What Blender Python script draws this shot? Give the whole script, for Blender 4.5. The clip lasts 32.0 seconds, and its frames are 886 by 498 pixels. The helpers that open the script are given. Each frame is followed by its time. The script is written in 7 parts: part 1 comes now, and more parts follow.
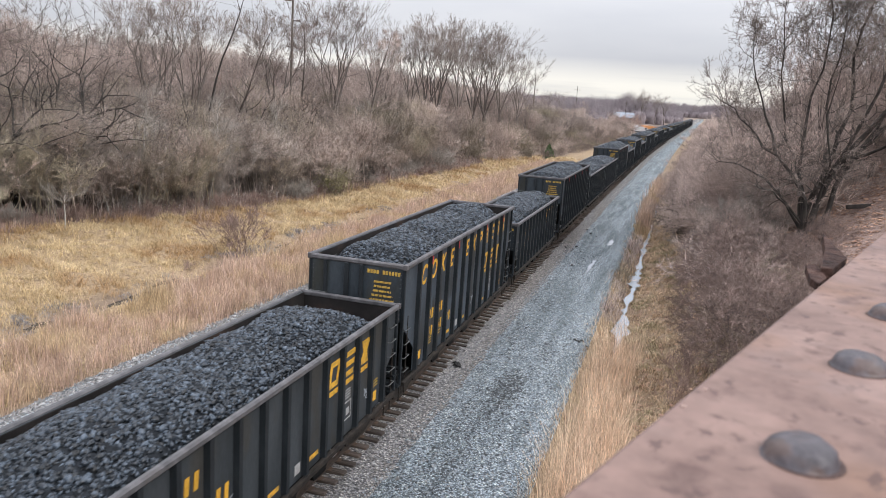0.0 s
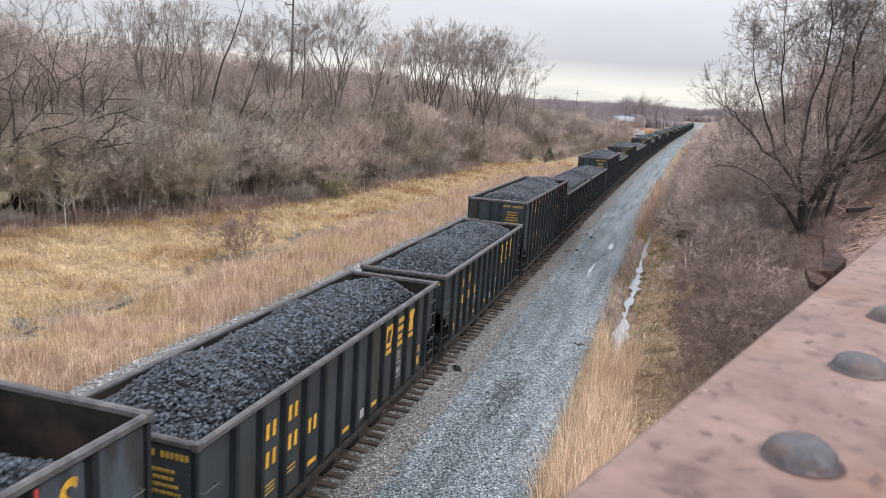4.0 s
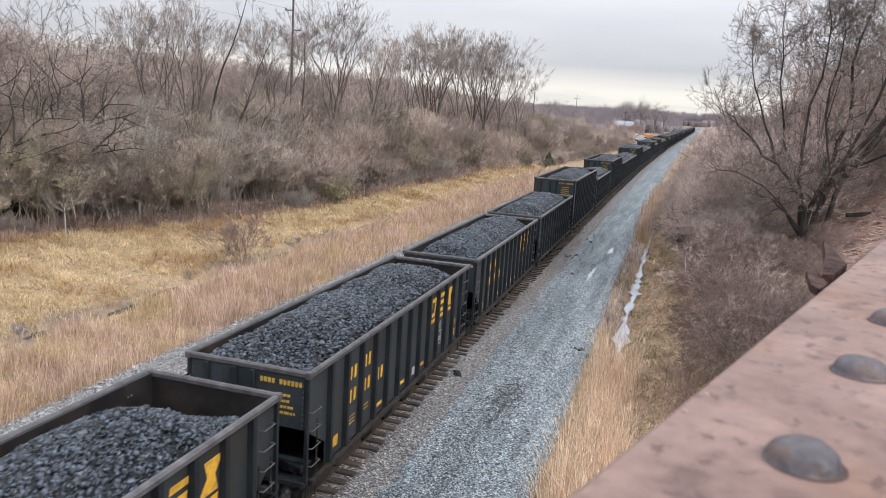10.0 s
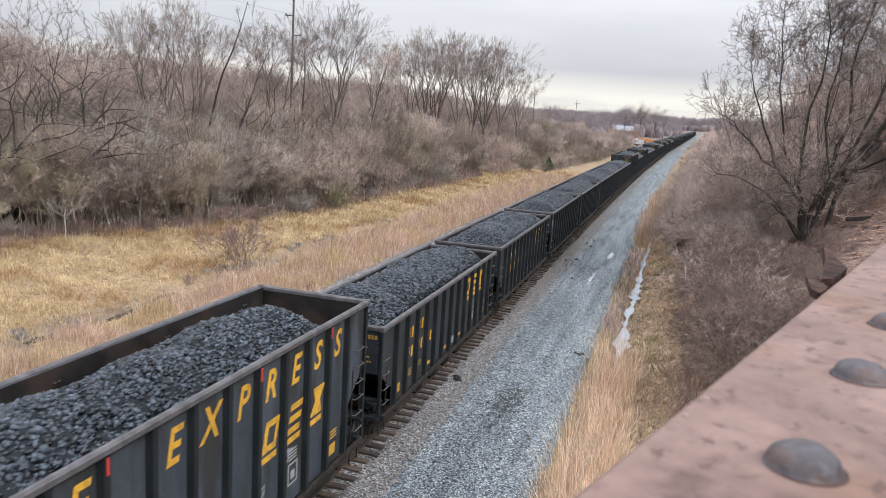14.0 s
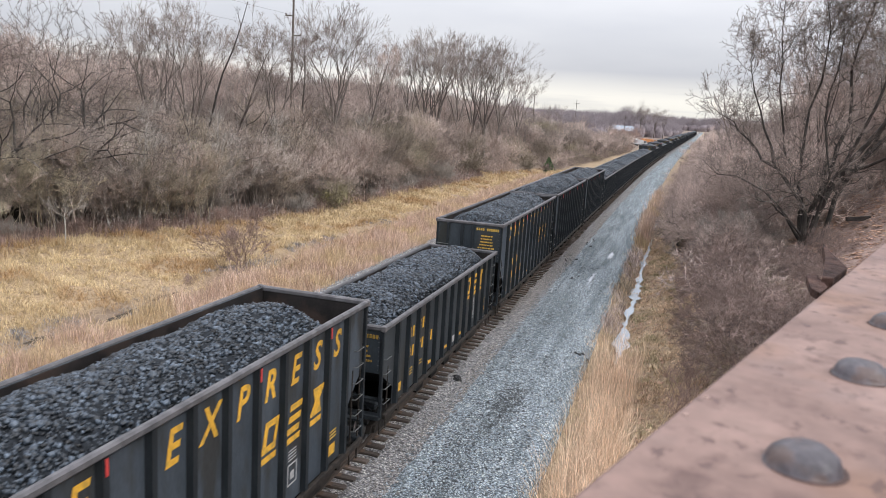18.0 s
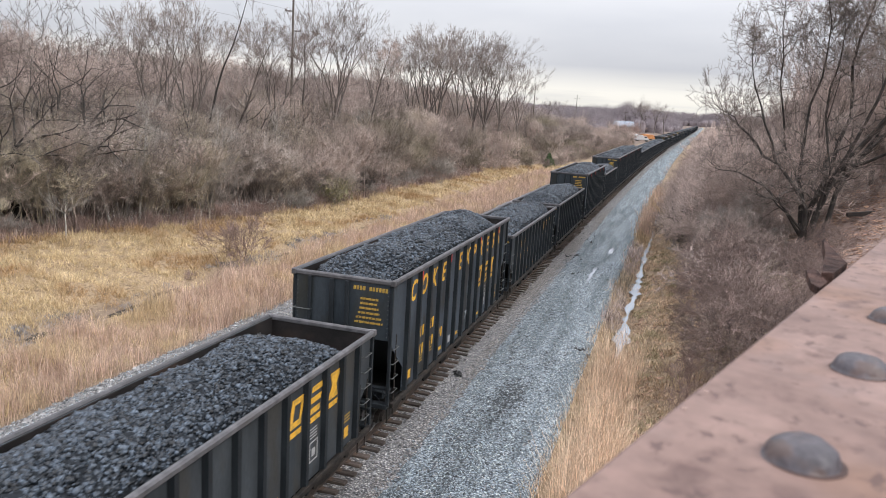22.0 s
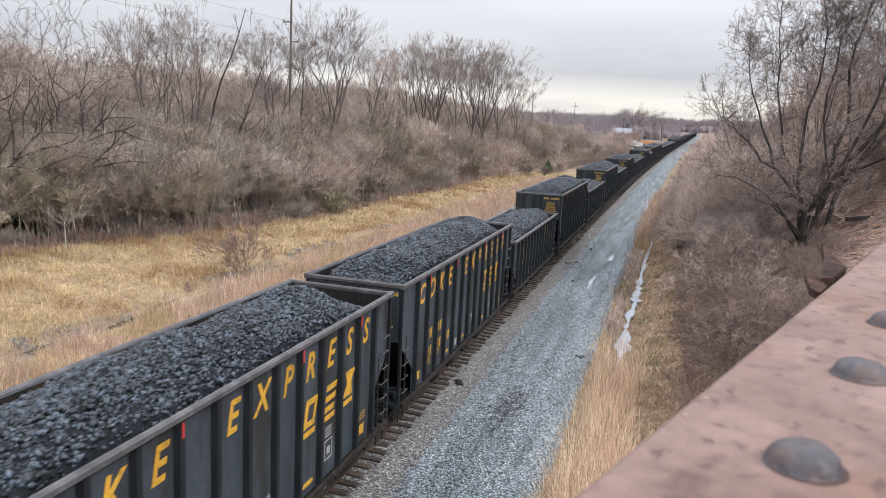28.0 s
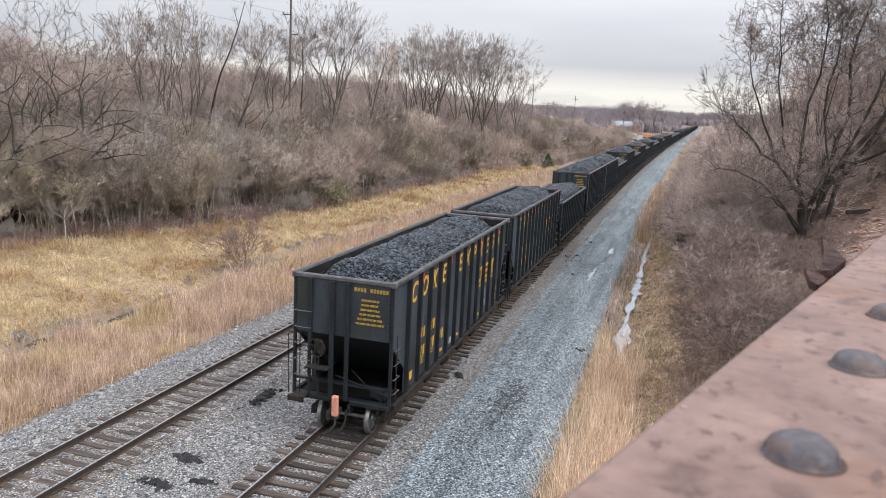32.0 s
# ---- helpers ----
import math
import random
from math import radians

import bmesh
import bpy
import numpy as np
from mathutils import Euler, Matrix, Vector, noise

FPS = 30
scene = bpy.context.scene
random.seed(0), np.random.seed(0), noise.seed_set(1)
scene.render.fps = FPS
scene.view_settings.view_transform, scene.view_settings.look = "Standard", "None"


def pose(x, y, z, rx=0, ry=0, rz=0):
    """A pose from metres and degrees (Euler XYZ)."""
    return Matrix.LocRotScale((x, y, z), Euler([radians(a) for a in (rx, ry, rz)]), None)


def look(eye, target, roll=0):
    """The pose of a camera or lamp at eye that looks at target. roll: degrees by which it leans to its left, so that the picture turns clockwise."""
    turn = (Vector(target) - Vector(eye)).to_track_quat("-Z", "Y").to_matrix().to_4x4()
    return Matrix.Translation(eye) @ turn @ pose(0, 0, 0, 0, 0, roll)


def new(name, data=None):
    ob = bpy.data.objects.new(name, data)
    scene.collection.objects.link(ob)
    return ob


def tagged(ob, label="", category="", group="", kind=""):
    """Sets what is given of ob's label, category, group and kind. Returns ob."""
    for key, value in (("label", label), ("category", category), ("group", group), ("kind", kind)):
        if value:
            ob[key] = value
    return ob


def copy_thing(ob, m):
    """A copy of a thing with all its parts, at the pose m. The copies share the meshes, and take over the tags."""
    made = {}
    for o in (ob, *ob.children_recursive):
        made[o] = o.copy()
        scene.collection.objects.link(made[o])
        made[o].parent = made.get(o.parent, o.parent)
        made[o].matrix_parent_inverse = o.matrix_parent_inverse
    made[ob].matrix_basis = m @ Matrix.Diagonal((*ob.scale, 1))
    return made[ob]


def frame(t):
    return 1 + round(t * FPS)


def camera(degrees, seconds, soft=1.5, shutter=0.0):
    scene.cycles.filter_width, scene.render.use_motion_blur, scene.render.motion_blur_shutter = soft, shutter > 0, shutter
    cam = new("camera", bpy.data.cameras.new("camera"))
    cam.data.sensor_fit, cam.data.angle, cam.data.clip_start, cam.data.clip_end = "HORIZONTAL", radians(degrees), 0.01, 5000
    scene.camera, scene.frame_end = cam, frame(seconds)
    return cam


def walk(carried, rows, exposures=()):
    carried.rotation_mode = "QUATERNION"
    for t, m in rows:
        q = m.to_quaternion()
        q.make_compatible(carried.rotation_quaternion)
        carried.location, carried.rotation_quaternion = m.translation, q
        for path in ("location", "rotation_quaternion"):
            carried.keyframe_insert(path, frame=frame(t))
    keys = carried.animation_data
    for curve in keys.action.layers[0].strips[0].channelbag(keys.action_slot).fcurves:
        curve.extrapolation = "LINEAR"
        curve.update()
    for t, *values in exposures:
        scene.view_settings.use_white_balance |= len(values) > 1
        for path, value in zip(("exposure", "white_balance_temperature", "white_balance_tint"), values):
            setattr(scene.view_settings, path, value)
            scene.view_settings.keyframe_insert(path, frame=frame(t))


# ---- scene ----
SECONDS = 32.0
cam = camera(61.12, SECONDS, soft=0.40, shutter=0.10)
PATH = [
    (0, pose(8.4628, 0.0002, 9.4571, 78.581, -3.658, 17.408)),
    (0.5, pose(8.4630, 0.0001, 9.4567, 78.702, -3.649, 17.413)),
    (1, pose(8.4630, 0.0001, 9.4565, 78.773, -3.654, 17.410)),
    (1.5, pose(8.4631, 0.0001, 9.4563, 78.807, -3.663, 17.413)),
    (2, pose(8.4631, 0.0001, 9.4562, 78.821, -3.666, 17.417)),
    (2.5, pose(8.4631, 0.0001, 9.4562, 78.823, -3.661, 17.414)),
    (3, pose(8.4631, 0.0001, 9.4563, 78.825, -3.651, 17.411)),
    (3.5, pose(8.4631, 0.0001, 9.4562, 78.825, -3.651, 17.413)),
    (5.5, pose(8.4643, 0.0002, 9.4553, 79.047, -3.612, 17.426)),
    (6, pose(8.4643, 0.0002, 9.4553, 79.060, -3.586, 17.407)),
    (6.5, pose(8.4640, 0.0001, 9.4552, 79.064, -3.583, 17.404)),
    (7, pose(8.4636, -0.0000, 9.4551, 79.073, -3.585, 17.402)),
    (7.5, pose(8.4633, -0.0001, 9.4551, 79.083, -3.587, 17.395)),
    (8, pose(8.4634, -0.0001, 9.4550, 79.092, -3.591, 17.394)),
    (8.5, pose(8.4637, -0.0000, 9.4549, 79.105, -3.595, 17.397)),
    (9, pose(8.4636, -0.0001, 9.4548, 79.133, -3.590, 17.396)),
    (9.5, pose(8.4630, -0.0003, 9.4548, 79.186, -3.589, 17.396)),
    (10, pose(8.4627, -0.0004, 9.4549, 79.232, -3.599, 17.399)),
    (10.5, pose(8.4627, -0.0004, 9.4549, 79.251, -3.592, 17.395)),
    (11, pose(8.4627, -0.0003, 9.4549, 79.262, -3.570, 17.395)),
    (11.5, pose(8.4627, -0.0003, 9.4551, 79.286, -3.558, 17.403)),
    (12, pose(8.4627, -0.0003, 9.4551, 79.324, -3.568, 17.404)),
    (12.5, pose(8.4626, -0.0004, 9.4549, 79.375, -3.582, 17.399)),
    (13, pose(8.4625, -0.0004, 9.4548, 79.464, -3.570, 17.396)),
    (13.5, pose(8.4627, -0.0004, 9.4547, 79.553, -3.552, 17.395)),
    (14, pose(8.4629, -0.0003, 9.4547, 79.585, -3.550, 17.393)),
    (14.5, pose(8.4631, -0.0003, 9.4546, 79.588, -3.566, 17.393)),
    (16.5, pose(8.4633, -0.0003, 9.4542, 79.586, -3.553, 17.391)),
    (17, pose(8.4630, -0.0004, 9.4542, 79.589, -3.548, 17.390)),
    (17.5, pose(8.4629, -0.0004, 9.4542, 79.591, -3.544, 17.391)),
    (18, pose(8.4629, -0.0004, 9.4543, 79.590, -3.537, 17.391)),
    (18.5, pose(8.4629, -0.0004, 9.4543, 79.584, -3.529, 17.389)),
    (19, pose(8.4629, -0.0004, 9.4542, 79.568, -3.525, 17.396)),
    (19.5, pose(8.4628, -0.0004, 9.4543, 79.526, -3.521, 17.408)),
    (20, pose(8.4631, -0.0003, 9.4544, 79.480, -3.518, 17.405)),
    (20.5, pose(8.4633, -0.0003, 9.4542, 79.447, -3.516, 17.406)),
    (21, pose(8.4631, -0.0004, 9.4540, 79.398, -3.511, 17.416)),
    (21.5, pose(8.4633, -0.0004, 9.4539, 79.314, -3.498, 17.415)),
    (22, pose(8.4636, -0.0003, 9.4538, 79.266, -3.477, 17.412)),
    (22.5, pose(8.4638, -0.0002, 9.4540, 79.341, -3.456, 17.406)),
    (23, pose(8.4645, -0.0001, 9.4536, 79.435, -3.343, 17.376)),
    (23.5, pose(8.4639, -0.0001, 9.4544, 79.420, -3.055, 17.297)),
    (24, pose(8.4661, 0.0005, 9.4540, 79.405, -3.009, 17.309)),
    (24.5, pose(8.4640, -0.0000, 9.4545, 79.662, -2.984, 17.262)),
    (25, pose(8.4633, -0.0003, 9.4540, 79.907, -2.962, 17.309)),
    (25.5, pose(8.4633, -0.0004, 9.4539, 79.929, -2.953, 17.298)),
    (27.5, pose(8.4638, -0.0003, 9.4537, 79.934, -2.901, 17.282)),
    (28, pose(8.4644, -0.0000, 9.4539, 79.926, -2.913, 17.285)),
    (28.5, pose(8.4645, -0.0000, 9.4537, 79.891, -2.925, 17.289)),
    (29, pose(8.4646, -0.0001, 9.4534, 79.812, -2.923, 17.290)),
    (29.5, pose(8.4649, 0.0000, 9.4534, 79.703, -2.920, 17.290)),
    (30, pose(8.4650, 0.0001, 9.4534, 79.595, -2.921, 17.294)),
    (30.5, pose(8.4650, 0.0000, 9.4534, 79.505, -2.919, 17.297)),
    (31, pose(8.4650, 0.0000, 9.4534, 79.436, -2.914, 17.297)),
    (31.5, pose(8.4649, 0.0000, 9.4533, 79.407, -2.913, 17.295)),
    (32, pose(8.4649, -0.0000, 9.4533, 79.406, -2.915, 17.291)),
]

cam.data.dof.use_dof, cam.data.dof.focus_distance, cam.data.dof.aperture_fstop = True, 40.0, 15.0
walk(cam, PATH, [(0.0, 0.14, 6400, 10), (32.0, 0.14, 6400, 10)])

# ---- world: overcast, a paler clear strip above the horizon ----
SUN_EL, SUN_AZ = 42.0, 108.0          # degrees; azimuth clockwise from +y
world = bpy.data.worlds.new("overcast_sky")
scene.world = world
world.use_nodes = True
wn, wl = world.node_tree.nodes, world.node_tree.links
wn.clear()
w_out = wn.new("ShaderNodeOutputWorld")
w_bg = wn.new("ShaderNodeBackground")
w_sky = wn.new("ShaderNodeTexSky")
w_sky.sky_type, w_sky.sun_disc = "NISHITA", False
w_sky.sun_elevation, w_sky.sun_rotation = radians(SUN_EL), radians(SUN_AZ)
w_sky.air_density, w_sky.dust_density = 1.0, 3.0
w_co = wn.new("ShaderNodeTexCoord")
w_sep = wn.new("ShaderNodeSeparateXYZ")
w_map = wn.new("ShaderNodeMapping")
w_map.inputs["Scale"].default_value = (1.0, 1.0, 4.5)
w_noise = wn.new("ShaderNodeTexNoise")
w_noise.inputs["Scale"].default_value, w_noise.inputs["Detail"].default_value = 2.2, 5.0
w_clouds = wn.new("ShaderNodeValToRGB")
w_clouds.color_ramp.elements[0].position, w_clouds.color_ramp.elements[0].color = 0.30, (3.95, 4.02, 4.36, 1)
w_clouds.color_ramp.elements[1].position, w_clouds.color_ramp.elements[1].color = 0.68, (5.0, 5.0, 5.2, 1)
w_band = wn.new("ShaderNodeValToRGB")
w_band.color_ramp.elements[0].position, w_band.color_ramp.elements[0].color = 0.0, (0.8, 0.8, 0.8, 1)
w_band.color_ramp.elements[1].position, w_band.color_ramp.elements[1].color = 0.062, (0, 0, 0, 1)
e = w_band.color_ramp.elements.new(0.03)
e.color = (0.75, 0.75, 0.75, 1)
w_mixb = wn.new("ShaderNodeMix")
w_mixb.data_type = "RGBA"
w_mixb.inputs["B"].default_value = (9.0, 8.6, 7.7, 1)
w_mix = wn.new("ShaderNodeMix")
w_mix.data_type = "RGBA"
w_mix.inputs["Factor"].default_value = 0.93
wl.new(w_co.outputs["Generated"], w_sep.inputs[0])
wl.new(w_co.outputs["Generated"], w_map.inputs[0])
wl.new(w_map.outputs[0], w_noise.inputs["Vector"])
wl.new(w_noise.outputs[0], w_clouds.inputs[0])
wl.new(w_sep.outputs["Z"], w_band.inputs[0])
w_map2 = wn.new("ShaderNodeMapping")
w_map2.inputs["Scale"].default_value = (1.0, 1.0, 16.0)
w_streak = wn.new("ShaderNodeTexNoise")
w_streak.inputs["Scale"].default_value, w_streak.inputs["Detail"].default_value = 3.4, 6.0
w_gap = wn.new("ShaderNodeMapRange")
w_gap.inputs["From Min"].default_value, w_gap.inputs["From Max"].default_value, w_gap.inputs["To Min"].default_value = 0.38, 0.54, 0.62
w_cut = wn.new("ShaderNodeMath")
w_cut.operation = "MULTIPLY"
wl.new(w_co.outputs["Generated"], w_map2.inputs[0])
wl.new(w_map2.outputs[0], w_streak.inputs["Vector"])
wl.new(w_streak.outputs[0], w_gap.inputs[0])
wl.new(w_band.outputs[0], w_cut.inputs[0])
wl.new(w_gap.outputs[0], w_cut.inputs[1])
wl.new(w_cut.outputs[0], w_mixb.inputs["Factor"])
wl.new(w_clouds.outputs[0], w_mixb.inputs["A"])
wl.new(w_sky.outputs[0], w_mix.inputs["A"])
wl.new(w_mixb.outputs["Result"], w_mix.inputs["B"])
# an overcast dome is about three times as bright overhead as at the horizon
w_up = wn.new("ShaderNodeMapRange")
w_up.inputs["To Min"].default_value, w_up.inputs["To Max"].default_value = 1.0, 4.7
w_dome = wn.new("ShaderNodeVectorMath")
w_dome.operation = "SCALE"
wl.new(w_sep.outputs["Z"], w_up.inputs[0])
wl.new(w_mix.outputs["Result"], w_dome.inputs[0])
wl.new(w_up.outputs[0], w_dome.inputs["Scale"])
wl.new(w_dome.outputs[0], w_bg.inputs["Color"])
w_bg.inputs["Strength"].default_value = 0.112
wl.new(w_bg.outputs[0], w_out.inputs[0])

sun = new("sun", bpy.data.lights.new("sun", "SUN"))
sun.data.energy, sun.data.angle, sun.data.color = 1.5, radians(22), (1.0, 0.98, 0.95)
_el, _az = radians(SUN_EL), radians(SUN_AZ)
sun.matrix_world = look((0, 0, 60), (-math.cos(_el) * math.sin(_az) * 60, -math.cos(_el) * math.cos(_az) * 60, 60 - 60 * math.sin(_el)))


# ---- materials ----
def rgb(c):
    return (c[0], c[1], c[2], 1)


def material(name, a, b, scale=4.0, rough=0.7, bump=0.3, metal=0.0, fine=40.0, vary=0.0, local=True, c=None, cscale=0.6, island=0.0, dist=0.02, spec=0.5, stretch=None):
    """Two tones mixed by noise at one scale, darkened and lifted by a second fine one, an optional third tone in large patches."""
    m = bpy.data.materials.new(name)
    m.use_nodes = True
    n, l = m.node_tree.nodes, m.node_tree.links
    bsdf = n["Principled BSDF"]
    bsdf.inputs["Metallic"].default_value = metal
    bsdf.inputs["Specular IOR Level"].default_value = spec
    if local:
        src = n.new("ShaderNodeTexCoord").outputs["Object"]
    else:
        src = n.new("ShaderNodeNewGeometry").outputs["Position"]
    if stretch:
        mp = n.new("ShaderNodeMapping")
        mp.inputs["Scale"].default_value = stretch
        l.new(src, mp.inputs[0])
        src = mp.outputs[0]
    n1 = n.new("ShaderNodeTexNoise")
    n1.inputs["Scale"].default_value, n1.inputs["Detail"].default_value, n1.inputs["Roughness"].default_value = scale, 6.0, 0.62
    n2 = n.new("ShaderNodeTexNoise")
    n2.inputs["Scale"].default_value, n2.inputs["Detail"].default_value = fine, 3.0
    l.new(src, n1.inputs["Vector"])
    l.new(src, n2.inputs["Vector"])
    ramp = n.new("ShaderNodeValToRGB")
    ramp.color_ramp.elements[0].position, ramp.color_ramp.elements[0].color = 0.36, rgb(a)
    ramp.color_ramp.elements[1].position, ramp.color_ramp.elements[1].color = 0.66, rgb(b)
    l.new(n1.outputs[0], ramp.inputs[0])
    col = ramp.outputs[0]
    if c:
        n3 = n.new("ShaderNodeTexNoise")
        n3.inputs["Scale"].default_value, n3.inputs["Detail"].default_value = cscale, 4.0
        l.new(src, n3.inputs["Vector"])
        r3 = n.new("ShaderNodeValToRGB")
        r3.color_ramp.elements[0].position, r3.color_ramp.elements[1].position = 0.5, 0.62
        l.new(n3.outputs[0], r3.inputs[0])
        mx = n.new("ShaderNodeMix")
        mx.data_type = "RGBA"
        l.new(r3.outputs[0], mx.inputs["Factor"])
        l.new(col, mx.inputs["A"])
        mx.inputs["B"].default_value = rgb(c)
        col = mx.outputs["Result"]
    hv = n.new("ShaderNodeHueSaturation")
    l.new(col, hv.inputs["Color"])
    mr = n.new("ShaderNodeMapRange")
    mr.inputs["To Min"].default_value, mr.inputs["To Max"].default_value = 0.66, 1.34
    l.new(n2.outputs[0], mr.inputs[0])
    val = mr.outputs[0]
    for amount, src2 in ((island, n.new("ShaderNodeNewGeometry").outputs["Random Per Island"]), (vary, n.new("ShaderNodeObjectInfo").outputs["Random"])):
        if not amount:
            continue
        m2 = n.new("ShaderNodeMapRange")
        m2.inputs["To Min"].default_value, m2.inputs["To Max"].default_value = 1 - amount, 1 + amount
        l.new(src2, m2.inputs[0])
        mu = n.new("ShaderNodeMath")
        mu.operation = "MULTIPLY"
        l.new(val, mu.inputs[0])
        l.new(m2.outputs[0], mu.inputs[1])
        val = mu.outputs[0]
    l.new(val, hv.inputs["Value"])
    l.new(hv.outputs[0], bsdf.inputs["Base Color"])
    rr = n.new("ShaderNodeMapRange")
    rr.inputs["To Min"].default_value, rr.inputs["To Max"].default_value = max(0.05, rough - 0.12), min(1.0, rough + 0.12)
    l.new(n1.outputs[0], rr.inputs[0])
    l.new(rr.outputs[0], bsdf.inputs["Roughness"])
    if bump:
        bp = n.new("ShaderNodeBump")
        bp.inputs["Strength"].default_value, bp.inputs["Distance"].default_value = bump, dist
        l.new(n2.outputs[0], bp.inputs["Height"])
        l.new(bp.outputs[0], bsdf.inputs["Normal"])
    return m


def stone_material(name, tones, scale, rough=0.85, patch=None, pscale=0.5, dist=0.03):
    """Crushed stone: cells of several tones, each with its own height."""
    m = bpy.data.materials.new(name)
    m.use_nodes = True
    n, l = m.node_tree.nodes, m.node_tree.links
    bsdf = n["Principled BSDF"]
    bsdf.inputs["Roughness"].default_value = rough
    src = n.new("ShaderNodeNewGeometry").outputs["Position"]
    vo = n.new("ShaderNodeTexVoronoi")
    vo.inputs["Scale"].default_value = scale
    l.new(src, vo.inputs["Vector"])
    se = n.new("ShaderNodeSeparateColor")
    l.new(vo.outputs["Color"], se.inputs[0])
    ramp = n.new("ShaderNodeValToRGB")
    while len(ramp.color_ramp.elements) < len(tones):
        ramp.color_ramp.elements.new(0.5)
    for i, t in enumerate(tones):
        ramp.color_ramp.elements[i].position, ramp.color_ramp.elements[i].color = i / (len(tones) - 1), rgb(t)
    l.new(se.outputs[0], ramp.inputs[0])
    no = n.new("ShaderNodeTexNoise")
    no.inputs["Scale"].default_value, no.inputs["Detail"].default_value = pscale, 5.0
    st = n.new("ShaderNodeMapping")
    st.inputs["Scale"].default_value = (1.0, 0.07, 1.0)
    l.new(src, st.inputs[0])
    l.new(st.outputs[0], no.inputs["Vector"])
    pr = n.new("ShaderNodeValToRGB")
    pr.color_ramp.elements[0].position, pr.color_ramp.elements[1].position = 0.42, 0.66
    l.new(no.outputs[0], pr.inputs[0])
    mx = n.new("ShaderNodeMix")
    mx.data_type, mx.blend_type = "RGBA", "MULTIPLY"
    mx.inputs["B"].default_value = rgb(patch or (0.6, 0.6, 0.6))
    l.new(pr.outputs[0], mx.inputs["Factor"])
    l.new(ramp.outputs[0], mx.inputs["A"])
    # colour lifted on stone middles and darkened in the gaps, as painted shade
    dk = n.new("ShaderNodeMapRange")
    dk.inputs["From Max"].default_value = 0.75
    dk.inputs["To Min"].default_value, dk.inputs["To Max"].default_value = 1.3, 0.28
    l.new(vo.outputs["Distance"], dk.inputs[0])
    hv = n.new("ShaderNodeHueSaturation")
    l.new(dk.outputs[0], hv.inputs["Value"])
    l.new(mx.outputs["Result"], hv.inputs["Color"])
    l.new(hv.outputs[0], bsdf.inputs["Base Color"])
    bp = n.new("ShaderNodeBump")
    bp.invert = True
    bp.inputs["Strength"].default_value, bp.inputs["Distance"].default_value = 0.8, dist
    l.new(vo.outputs["Distance"], bp.inputs["Height"])
    l.new(bp.outputs[0], bsdf.inputs["Normal"])
    return m


def rust_paint():
    """Faded pink-brown paint over steel: orange bleeds, dark drawn-out smears and fine pits."""
    m = material("pinkish_rusted_girder_paint", (0.142, 0.087, 0.072), (0.252, 0.168, 0.142), 7.0, 0.72, 0.25, fine=60, c=(0.175, 0.098, 0.066), cscale=5.0, dist=0.002)
    n, l = m.node_tree.nodes, m.node_tree.links
    bsdf = n["Principled BSDF"]
    col = bsdf.inputs["Base Color"].links[0].from_socket
    src = n.new("ShaderNodeTexCoord").outputs["Object"]
    for scale, stretch, lo, hi, dark, amount in ((30.0, (1.0, 0.8, 1.0), 0.54, 0.70, (0.078, 0.042, 0.036), 0.8), (70.0, (1.0, 0.8, 1.0), 0.57, 0.66, (0.066, 0.036, 0.032), 0.75), (9.0, (1.0, 1.0, 1.0), 0.56, 0.75, (0.22, 0.165, 0.155), 0.6)):
        mp = n.new("ShaderNodeMapping")
        mp.inputs["Scale"].default_value = stretch
        mp.inputs["Location"].default_value = (scale, 0.3, 0.0)
        no = n.new("ShaderNodeTexNoise")
        no.inputs["Scale"].default_value, no.inputs["Detail"].default_value, no.inputs["Roughness"].default_value = scale, 5.0, 0.6
        ra = n.new("ShaderNodeMapRange")
        ra.inputs["From Min"].default_value, ra.inputs["From Max"].default_value, ra.inputs["To Max"].default_value = lo, hi, amount
        mx = n.new("ShaderNodeMix")
        mx.data_type = "RGBA"
        mx.inputs["B"].default_value = rgb(dark)
        l.new(src, mp.inputs[0])
        l.new(mp.outputs[0], no.inputs["Vector"])
        l.new(no.outputs[0], ra.inputs[0])
        l.new(ra.outputs[0], mx.inputs["Factor"])
        l.new(col, mx.inputs["A"])
        col = mx.outputs["Result"]
    l.new(col, bsdf.inputs["Base Color"])
    return m


M = {}
M["car_paint"] = material("dark_grey_car_paint", (0.0396, 0.0495, 0.0612), (0.0684, 0.0828, 0.1008), 1.3, 0.55, 0.08, fine=22, vary=0.22, c=(0.0342, 0.0360, 0.0369), cscale=1.6, stretch=(1, 1, 0.3), spec=0.22)
M["car_paint_low"] = material("sooty_dark_grey_car_paint", (0.0270, 0.0318, 0.0360), (0.0500, 0.0570, 0.0635), 1.3, 0.55, 0.08, fine=22, vary=0.22, c=(0.040, 0.040, 0.038), cscale=1.6, stretch=(1, 1, 0.3), spec=0.22)
# posts wear the sheets' paint; their shade is put into this darker tone
M["car_post"] = material("dark_grey_shaded_post_paint", (0.0100, 0.0124, 0.0146), (0.0225, 0.0270, 0.0315), 2.0, 0.6, 0.08, fine=22, stretch=(1, 1, 0.35), spec=0.2)
M["car_end"] = material("grimy_end_sheet_paint", (0.0232, 0.0301, 0.0365), (0.0447, 0.0542, 0.0632), 1.1, 0.6, 0.08, fine=18, vary=0.15, c=(0.0327, 0.0327, 0.0267), cscale=0.8, stretch=(1, 1, 0.4), spec=0.22)
